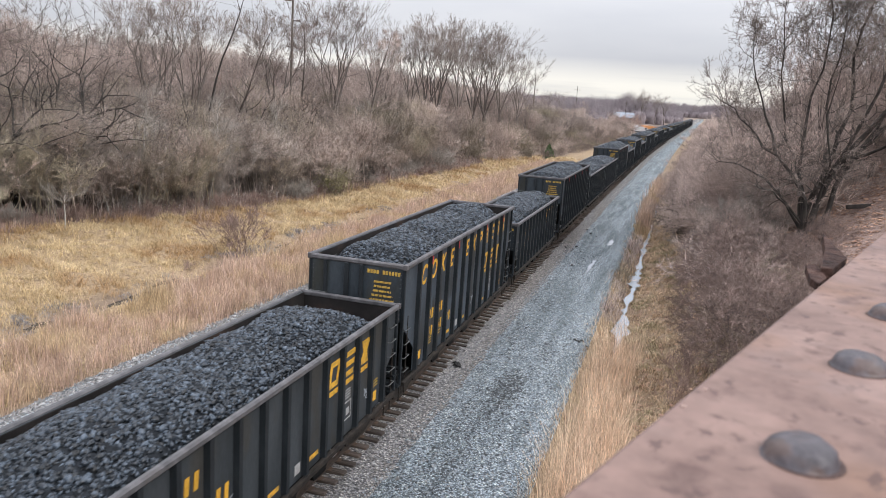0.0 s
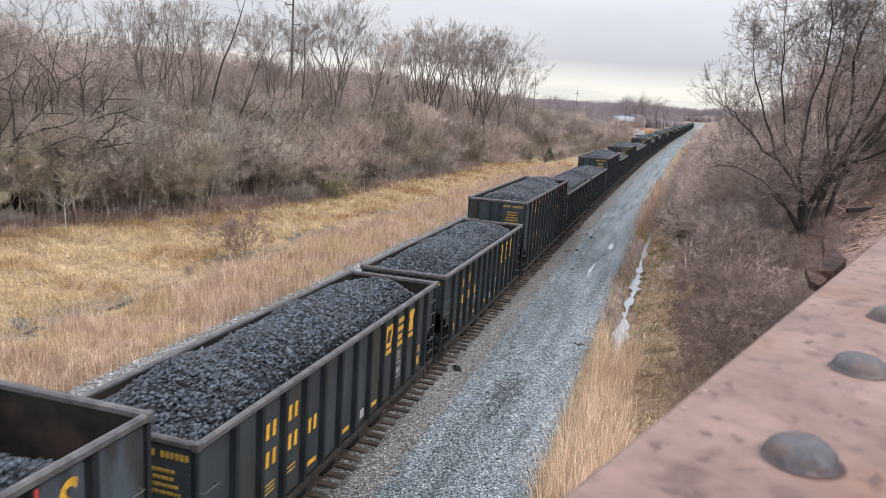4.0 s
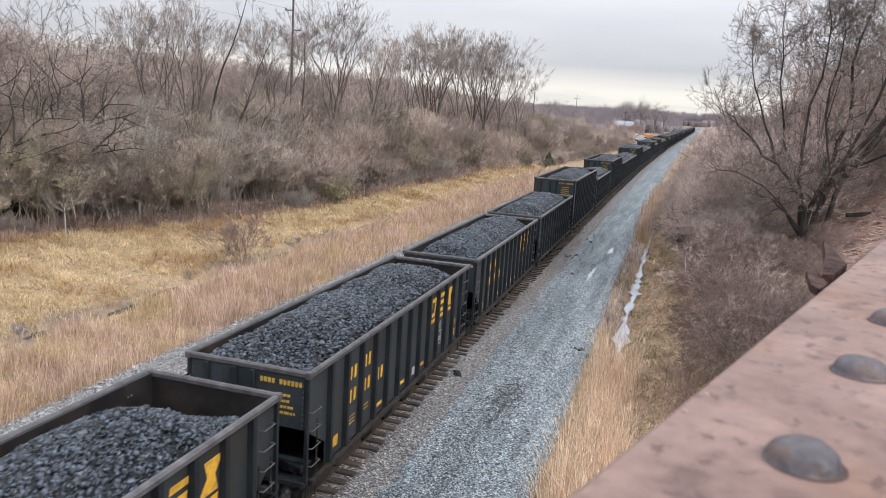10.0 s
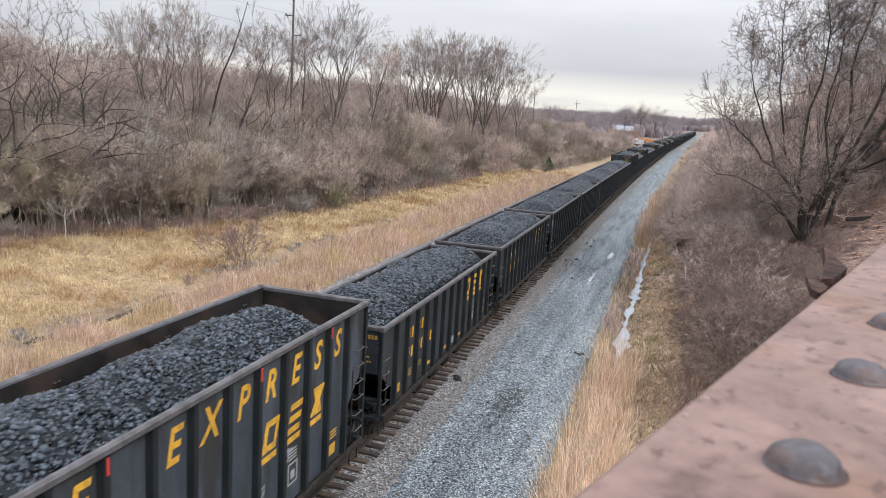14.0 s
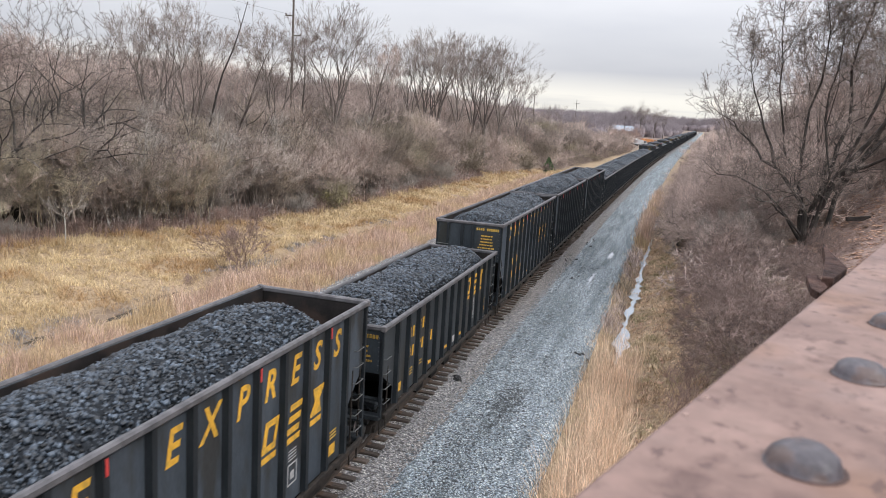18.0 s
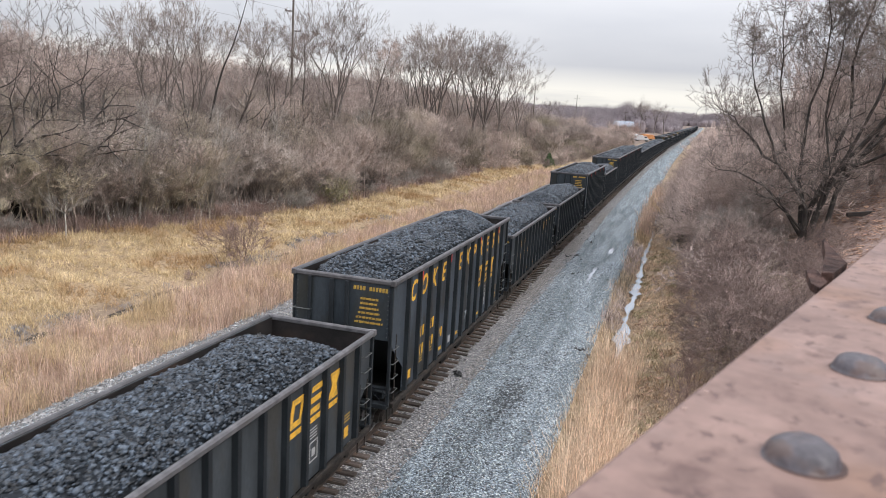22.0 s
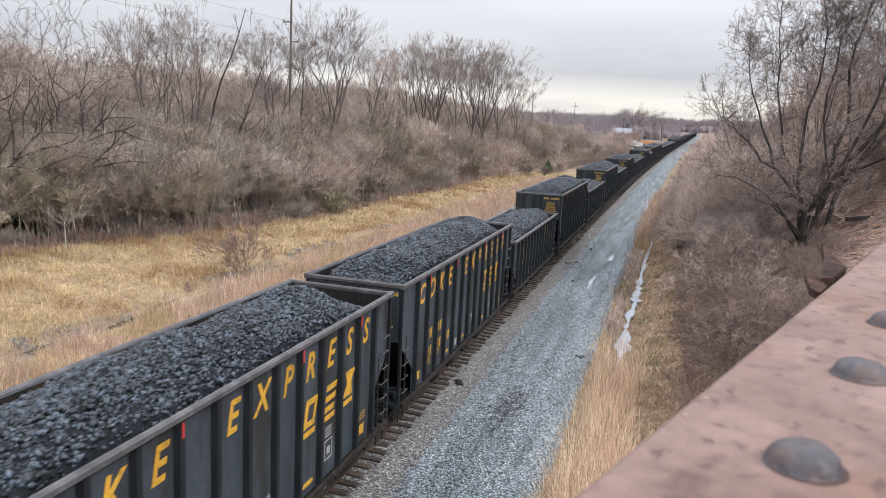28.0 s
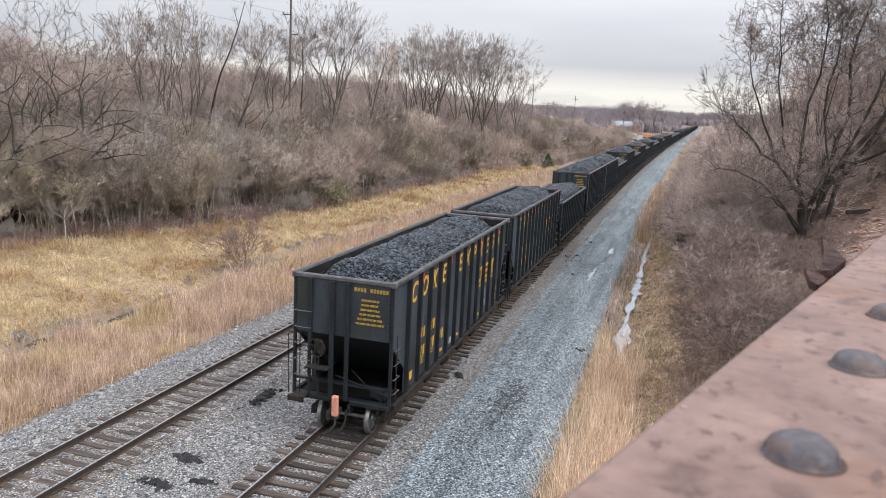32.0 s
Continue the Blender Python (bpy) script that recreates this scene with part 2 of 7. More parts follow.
M["car_inside"] = material("scoured_rusty_steel", (0.0104, 0.0091, 0.0091), (0.0247, 0.0215, 0.0208), 1.6, 0.7, 0.15, fine=30, c=(0.040, 0.028, 0.023), cscale=0.9, spec=0.2)
M["car_rim"] = material("worn_dusty_rim_steel", (0.055, 0.054, 0.058), (0.120, 0.116, 0.122), 3.0, 0.6, 0.15, fine=60, vary=0.25, c=(0.078, 0.074, 0.076), cscale=1.1, spec=0.3)
# very dark tones for the steel below the car bodies
M["underframe"] = material("black_underframe_steel", (0.003, 0.003, 0.003), (0.008, 0.0075, 0.007), 4.0, 0.7, 0.25, fine=30, spec=0.15)
M["slope"] = material("dark_slope_sheet", (0.010, 0.0115, 0.0125), (0.026, 0.0285, 0.030), 2.0, 0.6, 0.15, fine=20, spec=0.2)
M["truck"] = material("brown_dust_cast_steel", (0.012, 0.011, 0.010), (0.040, 0.033, 0.028), 5.0, 0.75, 0.3, fine=40, spec=0.2)
M["wheel"] = material("bare_wheel_steel", (0.20, 0.20, 0.20), (0.42, 0.42, 0.42), 6.0, 0.35, 0.1, metal=0.9)
M["yellow"] = material("yellow_stencil_paint", (0.55, 0.29, 0.022), (0.68, 0.39, 0.045), 9.0, 0.6, 0.1, fine=70, vary=0.15, c=(0.40, 0.24, 0.04), cscale=6)
M["yellow_dull"] = material("dirty_yellow_stencil_paint", (0.30, 0.19, 0.03), (0.48, 0.30, 0.05), 9.0, 0.7, 0.1, fine=70, vary=0.25)
M["white_paint"] = material("white_stencil_paint", (0.2750, 0.2750, 0.2750), (0.3850, 0.3850, 0.3850), 9.0, 0.7, 0.1)
M["spray"] = material("pale_sprayed_scribble", (0.15, 0.17, 0.19), (0.30, 0.325, 0.36), 9.0, 0.7, 0.1, vary=0.3)
M["red"] = material("red_paint_mark", (0.42, 0.03, 0.03), (0.55, 0.06, 0.05), 9.0, 0.6, 0.1)
M["iron"] = material("galvanised_grab_iron", (0.0840, 0.0900, 0.0900), (0.1560, 0.1620, 0.1620), 9.0, 0.5, 0.1, metal=0.3)
M["orange"] = material("faded_orange_red_casing", (0.50, 0.20, 0.13), (0.62, 0.30, 0.20), 12.0, 0.6, 0.1)
M["coal"] = material("silvery_coke_lumps", (0.0105, 0.0138, 0.0180), (0.0670, 0.0850, 0.1090), 7.0, 0.38, 0.5, fine=45, island=0.95, dist=0.01, spec=0.45)
# bed below the lumps: shade in the gaps is put into its black colour
M["coal_bed"] = material("gap_shaded_coke_bed", (0.0060, 0.0075, 0.0090), (0.0232, 0.0270, 0.0330), 14.0, 0.8, 0.5, fine=60, dist=0.01, spec=0.15)
M["rail_side"] = material("rusty_rail_steel", (0.026, 0.018, 0.014), (0.060, 0.042, 0.033), 9.0, 0.8, 0.2, local=False)
M["rail_top"] = material("polished_rail_head", (0.20, 0.20, 0.21), (0.34, 0.34, 0.35), 9.0, 0.3, 0.05, metal=0.7, local=False)
M["tie"] = material("weathered_creosoted_timber", (0.030, 0.022, 0.018), (0.110, 0.084, 0.068), 3.0, 0.85, 0.5, fine=26, vary=0.4, local=False, stretch=(0.35, 3, 3), dist=0.03)
M["plate"] = material("rusty_tie_plate", (0.06, 0.036, 0.024), (0.12, 0.08, 0.055), 9.0, 0.85, 0.2, local=False)
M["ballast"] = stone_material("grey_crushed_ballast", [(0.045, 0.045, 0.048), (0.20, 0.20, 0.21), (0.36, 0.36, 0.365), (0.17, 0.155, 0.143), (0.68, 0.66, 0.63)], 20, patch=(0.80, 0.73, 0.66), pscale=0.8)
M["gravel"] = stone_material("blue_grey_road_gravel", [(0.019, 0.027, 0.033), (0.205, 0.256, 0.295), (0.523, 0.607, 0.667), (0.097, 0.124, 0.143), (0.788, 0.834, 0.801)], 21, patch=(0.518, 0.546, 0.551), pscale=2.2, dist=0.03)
M["pebbles"] = material("blue_grey_broken_stone", (0.085, 0.100, 0.112), (0.30, 0.335, 0.360), 6.0, 0.9, 0.2, island=0.8, local=False)
M["damp"] = material("dark_damp_stone", (0.022, 0.026, 0.028), (0.080, 0.088, 0.093), 6.0, 0.8, 0.2, island=0.5, local=False)
M["litter_leaf"] = material("brown_fallen_leaves", (0.20, 0.105, 0.070), (0.42, 0.27, 0.19), 3.0, 0.9, 0, island=0.55, local=False)
M["seed"] = material("pale_seed_fluff", (0.34, 0.29, 0.27), (0.55, 0.50, 0.48), 3.0, 0.9, 0, island=0.3, local=False)
M["stones"] = material("pale_loose_stone", (0.15, 0.147, 0.145), (0.33, 0.325, 0.32), 3.0, 0.9, 0.2, island=0.45, local=False)
M["black_lump"] = material("spilled_black_coke", (0.0035, 0.0038, 0.004), (0.011, 0.0115, 0.012), 9.0, 0.6, 0.3, local=False)
M["straw"] = material("golden_dead_grass", (0.403, 0.292, 0.155), (0.657, 0.518, 0.311), 0.5, 0.85, 0, fine=9, local=False, island=0.36, c=(0.375, 0.237, 0.116), cscale=0.22)
M["reed"] = material("pinkish_tan_dry_reeds", (0.380, 0.258, 0.192), (0.600, 0.446, 0.356), 0.5, 0.85, 0, fine=9, local=False, island=0.48, c=(0.48, 0.36, 0.22), cscale=0.3)
M["weed"] = material("dull_green_brown_grass", (0.3808, 0.2632, 0.1680), (0.6160, 0.4648, 0.3136), 0.6, 0.85, 0, fine=9, local=False, island=0.5, c=(0.27, 0.225, 0.125), cscale=0.5)
M["reed_tall"] = material("pale_straw_reed_stalks", (0.540, 0.378, 0.259), (0.860, 0.670, 0.497), 0.8, 0.85, 0, fine=9, local=False, island=0.5)
M["bark_grey"] = material("grey_brown_bark", (0.0758, 0.0605, 0.0516), (0.1773, 0.1476, 0.1297), 2.5, 0.9, 0.4, fine=30, vary=0.25, local=False)
M["bark_dark"] = material("dark_wet_bark", (0.040, 0.033, 0.028), (0.10, 0.084, 0.072), 3.0, 0.9, 0.4, fine=30, local=False)
M["bark_black"] = material("dark_wet_fissured_bark", (0.018, 0.015, 0.013), (0.060, 0.050, 0.043), 3.0, 0.9, 0.5, fine=26, local=False)
M["bark_pale"] = material("pale_smooth_bark", (0.34, 0.315, 0.28), (0.52, 0.49, 0.445), 2.5, 0.9, 0.3, fine=30, local=False)
M["twigs"] = material("pinkish_grey_twigs", (0.262, 0.206, 0.176), (0.485, 0.396, 0.350), 0.16, 0.9, 0, fine=0.9, local=False, vary=0.42, island=0.55, c=(0.240, 0.205, 0.150), cscale=0.07)
M["twigs_tan"] = material("tan_brown_twigs", (0.270, 0.228, 0.198), (0.470, 0.405, 0.362), 0.16, 0.9, 0, fine=0.9, local=False, vary=0.42, island=0.5)
M["twigs_bank"] = material("brownish_grey_bank_twigs", (0.302, 0.238, 0.214), (0.562, 0.468, 0.428), 0.3, 0.9, 0, fine=0.9, local=False, vary=0.24, island=0.55, c=(0.238, 0.193, 0.139), cscale=0.12)
M["twigs_tree"] = material("grey_brown_crown_twigs", (0.155, 0.127, 0.112), (0.330, 0.280, 0.250), 0.4, 0.9, 0, fine=0.9, local=False, vary=0.2, island=0.42)
M["twigs_hero"] = material("grey_brown_spur_twigs", (0.150, 0.118, 0.103), (0.320, 0.262, 0.232), 0.4, 0.9, 0, fine=0.9, local=False, island=0.45)
M["twigs_dark"] = material("dark_reddish_brown_twigs", (0.125, 0.088, 0.076), (0.255, 0.188, 0.164), 0.3, 0.9, 0, fine=0.9, local=False, vary=0.3, island=0.5)
M["twigs_pink"] = material("pinkish_brown_bank_twigs", (0.320, 0.250, 0.218), (0.570, 0.466, 0.418), 0.2, 0.9, 0, fine=0.9, local=False, vary=0.35, island=0.55)
# shade inside the wood put into a slightly darker twig tone; some crowns share it
M["twigs_deep"] = material("brownish_mauve_shaded_twigs", (0.235, 0.184, 0.162), (0.470, 0.384, 0.342), 0.3, 0.9, 0, fine=0.9, local=False, vary=0.35, island=0.5)
M["weed_grey"] = material("grey_matted_dead_weeds", (0.16, 0.15, 0.15), (0.34, 0.32, 0.315), 0.8, 0.9, 0, fine=9, local=False, island=0.35)
M["twigs_olive"] = material("olive_brown_twigs", (0.2460, 0.2090, 0.1480), (0.4240, 0.3670, 0.2710), 0.2, 0.9, 0, fine=0.9, local=False, vary=0.40, island=0.55, c=(0.29, 0.25, 0.225), cscale=0.09)
M["twigs_pale"] = material("pale_grey_twigs", (0.22, 0.195, 0.172), (0.37, 0.335, 0.30), 0.4, 0.9, 0, fine=0.9, local=False, island=0.2)
M["twigs_red"] = material("reddish_brown_twigs", (0.210, 0.145, 0.122), (0.370, 0.265, 0.228), 0.3, 0.9, 0, fine=0.9, local=False, vary=0.24, island=0.4)
M["leaf_yellow"] = material("yellow_green_leaves", (0.2200, 0.2050, 0.1000), (0.3800, 0.3400, 0.1900), 2, 0.8, 0, local=False, island=0.3)
M["needles"] = material("dark_green_needles", (0.0480, 0.0832, 0.0352), (0.1120, 0.1600, 0.0672), 2, 0.8, 0, local=False, island=0.3)
# distance haze is put into this colour: paler and bluer than bare twigs
M["far_wood"] = material("hazed_distant_wood", (0.165, 0.138, 0.146), (0.300, 0.258, 0.272), 0.35, 0.95, 0.5, fine=1.5, local=False, dist=2.0)
M["pole"] = material("weathered_pole_timber", (0.070, 0.055, 0.045), (0.14, 0.115, 0.095), 3, 0.9, 0.3, local=False)
M["wire"] = material("dark_wire", (0.05, 0.05, 0.05), (0.08, 0.08, 0.08), 3, 0.7, 0)
M["rust"] = rust_paint()
M["rust_dark"] = material("dark_flaked_rust", (0.051, 0.029, 0.025), (0.072, 0.043, 0.037), 30, 0.85, 0.4, local=True, dist=0.002)
M["rust_pale"] = material("bare_primer_chip", (0.2520, 0.1715, 0.1435), (0.3220, 0.2310, 0.1960), 60, 0.8, 0.2, local=True, dist=0.002)
M["rivet"] = material("grey_weathered_rivet_steel", (0.0400, 0.0350, 0.0410), (0.1000, 0.0880, 0.0990), 40, 0.5, 0.4, fine=160, c=(0.090, 0.062, 0.056), cscale=50, dist=0.003)
M["black_steel"] = material("black_flaking_steel", (0.016, 0.009, 0.008), (0.095, 0.055, 0.045), 26, 0.9, 0.8, fine=120, dist=0.006, spec=0.15)
M["concrete"] = material("stained_old_concrete", (0.1440, 0.1380, 0.1260), (0.2400, 0.2280, 0.2100), 0.8, 0.9, 0.4, local=False)
M["timber_dark"] = material("rotten_dark_timber", (0.014, 0.010, 0.009), (0.035, 0.026, 0.022), 3, 0.9, 0.4)
M["roof_white"] = material("pale_metal_roofing", (0.1740, 0.2046, 0.2442), (0.2320, 0.2666, 0.3102), 0.5, 0.5, 0.1, local=False)
M["wall_shed"] = material("beige_metal_cladding", (0.20, 0.18, 0.165), (0.27, 0.245, 0.225), 0.5, 0.7, 0.1, local=False)
M["veh_white"] = material("white_truck_paint", (0.42, 0.42, 0.43), (0.55, 0.55, 0.56), 2, 0.4, 0)
M["veh_orange"] = material("orange_machine_paint", (0.48, 0.20, 0.075), (0.56, 0.26, 0.10), 2, 0.5, 0)
M["rubber"] = material("black_rubber", (0.02, 0.02, 0.02), (0.035, 0.035, 0.035), 5, 0.8, 0.1)
M["glass"] = material("dark_cab_glass", (0.02, 0.025, 0.03), (0.03, 0.035, 0.04), 2, 0.1, 0)


def ground_material():
    """Dead grass and leaf litter, mixed by what grows there."""
    m = bpy.data.materials.new("dead_grass_and_leaf_litter")
    m.use_nodes = True
    n, l = m.node_tree.nodes, m.node_tree.links
    bsdf = n["Principled BSDF"]
    bsdf.inputs["Roughness"].default_value = 0.95
    src = n.new("ShaderNodeNewGeometry").outputs["Position"]

    def noise_ramp(scale, tones, detail=6.0):
        no = n.new("ShaderNodeTexNoise")
        no.inputs["Scale"].default_value, no.inputs["Detail"].default_value, no.inputs["Roughness"].default_value = scale, detail, 0.68
        l.new(src, no.inputs["Vector"])
        ra = n.new("ShaderNodeValToRGB")
        while len(ra.color_ramp.elements) < len(tones):
            ra.color_ramp.elements.new(0.5)
        for i, t in enumerate(tones):
            ra.color_ramp.elements[i].position, ra.color_ramp.elements[i].color = 0.32 + 0.36 * i / (len(tones) - 1), rgb(t)
        l.new(no.outputs[0], ra.inputs[0])
        return ra.outputs[0], no.outputs[0]
    straw, h1 = noise_ramp(5.0, [(0.11, 0.070, 0.042), (0.24, 0.168, 0.098), (0.38, 0.280, 0.170), (0.20, 0.136, 0.080)])
    litter, h2 = noise_ramp(2.4, [(0.060, 0.042, 0.033), (0.12, 0.084, 0.065), (0.20, 0.148, 0.112), (0.09, 0.062, 0.046)])
    bank, h3 = noise_ramp(3.0, [(0.105, 0.066, 0.054), (0.21, 0.138, 0.115), (0.31, 0.225, 0.19), (0.165, 0.112, 0.09)])
    fac = n.new("ShaderNodeAttribute")
    fac.attribute_name = "litter"
    fac2 = n.new("ShaderNodeAttribute")
    fac2.attribute_name = "bank"
    m1 = n.new("ShaderNodeMix")
    m1.data_type = "RGBA"
    l.new(fac.outputs["Fac"], m1.inputs["Factor"])
    l.new(straw, m1.inputs["A"])
    l.new(litter, m1.inputs["B"])
    m2 = n.new("ShaderNodeMix")
    m2.data_type = "RGBA"
    l.new(fac2.outputs["Fac"], m2.inputs["Factor"])
    l.new(m1.outputs["Result"], m2.inputs["A"])
    l.new(bank, m2.inputs["B"])
    l.new(m2.outputs["Result"], bsdf.inputs["Base Color"])
    fine = n.new("ShaderNodeTexNoise")
    fine.inputs["Scale"].default_value, fine.inputs["Detail"].default_value = 14.0, 5.0
    l.new(src, fine.inputs["Vector"])
    bp = n.new("ShaderNodeBump")
    bp.inputs["Strength"].default_value, bp.inputs["Distance"].default_value = 0.9, 0.12
    l.new(fine.outputs[0], bp.inputs["Height"])
    l.new(bp.outputs[0], bsdf.inputs["Normal"])
    return m


M["ground"] = ground_material()
# pale base colour adds to the sky's reflection on the water
wm = bpy.data.materials.new("sky_toned_water")
wm.use_nodes = True
wb = wm.node_tree.nodes["Principled BSDF"]
wb.inputs["Base Color"].default_value, wb.inputs["Roughness"].default_value = (0.27, 0.30, 0.34, 1), 0.08
wb.inputs["IOR"].default_value = 1.33
M["water"] = wm
mm = bpy.data.materials.new("dark_muddy_water")
mm.use_nodes = True
mb = mm.node_tree.nodes["Principled BSDF"]
mb.inputs["Base Color"].default_value, mb.inputs["Roughness"].default_value = (0.05, 0.048, 0.045, 1), 0.12
M["mud"] = mm


# ---- mesh helpers ----
class Shape:
    """Gathers vertices and faces of one mesh."""

    def __init__(self):
        self.v, self.f = [], []

    def add(self, verts, faces):
        k = len(self.v)
        self.v += [tuple(p) for p in verts]
        self.f += [tuple(i + k for i in q) for q in faces]
        return self

    def box(self, x0, x1, y0, y1, z0, z1, c=0.0):
        """A box; c chamfers all its edges."""
        if c <= 0:
            vs = [(x, y, z) for z in (z0, z1) for y in (y0, y1) for x in (x0, x1)]
            return self.add(vs, [(0, 2, 3, 1), (4, 5, 7, 6), (0, 1, 5, 4), (2, 6, 7, 3), (0, 4, 6, 2), (1, 3, 7, 5)])
        lo, hi = (x0, y0, z0), (x1, y1, z1)
        vs, idx = [], {}
        for s in range(8):
            b = [(s >> i) & 1 for i in range(3)]
            for ax in range(3):
                p = []
                for i in range(3):
                    e_ = hi[i] if b[i] else lo[i]
                    p.append(e_ if i == ax else e_ + (-c if b[i] else c))
                idx[(s, ax)] = len(vs)
                vs.append(tuple(p))
        fs = []
        for ax in range(3):
            o = [i for i in range(3) if i != ax]
            for b in (0, 1):
                ring = []
                for p, q in ((0, 0), (1, 0), (1, 1), (0, 1)):
                    ring.append(idx[((b << ax) | (p << o[0]) | (q << o[1]), ax)])
                fs.append(tuple(ring))
        for ax in range(3):
            o = [i for i in range(3) if i != ax]
            for p in (0, 1):
                for q in (0, 1):
                    s0 = (p << o[0]) | (q << o[1])
                    s1 = s0 | (1 << ax)
                    fs.append((idx[(s0, o[0])], idx[(s1, o[0])], idx[(s1, o[1])], idx[(s0, o[1])]))
        for s in range(8):
            fs.append((idx[(s, 0)], idx[(s, 1)], idx[(s, 2)]))
        return self.add(vs, fs)

    def rod(self, p, q, r0, r1=None, n=6):
        """A tapered rod from p to q."""
        r1 = r0 if r1 is None else r1
        p, q = Vector(p), Vector(q)
        d = (q - p).normalized()
        a = d.orthogonal().normalized()
        b = d.cross(a)
        vs = []
        for c_, r in ((p, r0), (q, r1)):
            for i in range(n):
                t = 2 * math.pi * i / n
                vs.append(c_ + (a * math.cos(t) + b * math.sin(t)) * r)
        fs = [(i, (i + 1) % n, n + (i + 1) % n, n + i) for i in range(n)]
        fs += [tuple(range(n - 1, -1, -1)), tuple(range(n, 2 * n))]
        return self.add(vs, fs)

    def bar(self, pts, r, n=6):
        for p, q in zip(pts[:-1], pts[1:]):
            self.rod(p, q, r, n=n)
        return self

    def prism(self, outline, axis, a, b):
        """An outline of (u, v) pushed along axis 0 or 1 from a to b. Axis 0: (y, z); axis 1: (x, z); axis 2: (x, y)."""
        n = len(outline)
        vs = []
        for t in (a, b):
            for u, v in outline:
                vs.append((t, u, v) if axis == 0 else (u, t, v) if axis == 1 else (u, v, t))
        fs = [(i, (i + 1) % n, n + (i + 1) % n, n + i) for i in range(n)]
        fs += [tuple(range(n - 1, -1, -1)), tuple(range(n, 2 * n))]
        return self.add(vs, fs)

    def ring(self, centre, axis, profile, n=20):
        """A turned body about axis x (0) or z (2): profile of (radius, along)."""
        vs, k = [], len(profile)
        for i in range(n):
            t = 2 * math.pi * i / n
            for r, h in profile:
                u, v = r * math.cos(t), r * math.sin(t)
                p = (h, u, v) if axis == 0 else (u, h, v) if axis == 1 else (u, v, h)
                vs.append(tuple(centre[j] + p[j] for j in range(3)))
        fs = []
        for i in range(n):
            for j in range(k - 1):
                a, b = i * k + j, ((i + 1) % n) * k + j
                fs.append((a, b, b + 1, a + 1))
        return self.add(vs, fs)

    def mesh(self, name, mat, smooth=False):
        me = bpy.data.meshes.new(name)
        me.from_pydata(self.v, [], self.f)
        bm = bmesh.new()
        bm.from_mesh(me)
        bmesh.ops.recalc_face_normals(bm, faces=bm.faces)
        bm.to_mesh(me)
        bm.free()
        me.materials.append(mat)
        if smooth:
            for p in me.polygons:
                p.use_smooth = True
        me.update()
        return me


def mesh_np(name, verts, tris, mat, smooth=False):
    """A triangle mesh from arrays."""
    me = bpy.data.meshes.new(name)
    verts, tris = np.asarray(verts, np.float32), np.asarray(tris, np.int32)
    me.vertices.add(len(verts))
    me.vertices.foreach_set("co", verts.ravel())
    me.loops.add(tris.size)
    me.loops.foreach_set("vertex_index", tris.ravel())
    me.polygons.add(len(tris))
    me.polygons.foreach_set("loop_start", np.arange(0, tris.size, 3, dtype=np.int32))
    me.polygons.foreach_set("loop_total", np.full(len(tris), 3, np.int32))
    me.polygons.foreach_set("use_smooth", np.full(len(tris), smooth, bool))
    me.update(calc_edges=True)
    me.materials.append(mat)
    return me


def part(name, data, mat, parent, label="", at=None):
    me = data if isinstance(data, bpy.types.Mesh) else data.mesh(name, mat)
    ob = new(name, me)
    ob.parent = parent
    if at is not None:
        ob.matrix_basis = at
    if label:
        ob["label"] = label
    return ob


def thing(name, label, category, group="", kind="", at=None):
    ob = new(name)
    ob.empty_display_size = 0.3
    if at is not None:
        ob.matrix_basis = at
    return tagged(ob, label, category, group, kind)


# ---- the line of the railway: straight, then easing to the right ----
BEND, B0, B1 = 0.0327, 30.0, 260.0


def bend(y):
    y = np.asarray(y, float)
    k = BEND / (2 * (B1 - B0))
    return np.where(y < B0, 0.0, np.where(y < B1, k * (y - B0) ** 2, k * (B1 - B0) ** 2 + BEND * (y - B1)))


def heading(y):
    return BEND * min(1.0, max(0.0, (y - B0) / (B1 - B0)))


LATTICE = np.random.default_rng(99).uniform(-1, 1, (256, 256))


def vnoise(x, y, size):
    """Smooth random height between -1 and 1, of that grain in metres."""
    u, v = np.asarray(x, float) / size + 500.3, np.asarray(y, float) / size + 500.7
    i, j = np.floor(u).astype(int), np.floor(v).astype(int)
    a, b = u - i, v - j
    a, b = a * a * (3 - 2 * a), b * b * (3 - 2 * b)
    g = lambda p, q: LATTICE[p % 256, q % 256]
    return (g(i, j) * (1 - a) + g(i + 1, j) * a) * (1 - b) + (g(i, j + 1) * (1 - a) + g(i + 1, j + 1) * a) * b


SKEW = radians(19.0)
BEAM_DIR = (math.sin(SKEW), math.cos(SKEW))


def smooth(a, b, x):
    t = np.clip((x - a) / (b - a), 0, 1)
    return t * t * (3 - 2 * t)


def wood_edge(y):
    """Where the wood on the far side of the verge begins."""
    return np.interp(y, [-20, 20, 33, 38, 48, 60, 85, 122, 150, 200, 400], [-27, -29, -30.5, -30.3, -26.4, -24.4, -23.7, -22.4, -17.0, -13.5, -13])


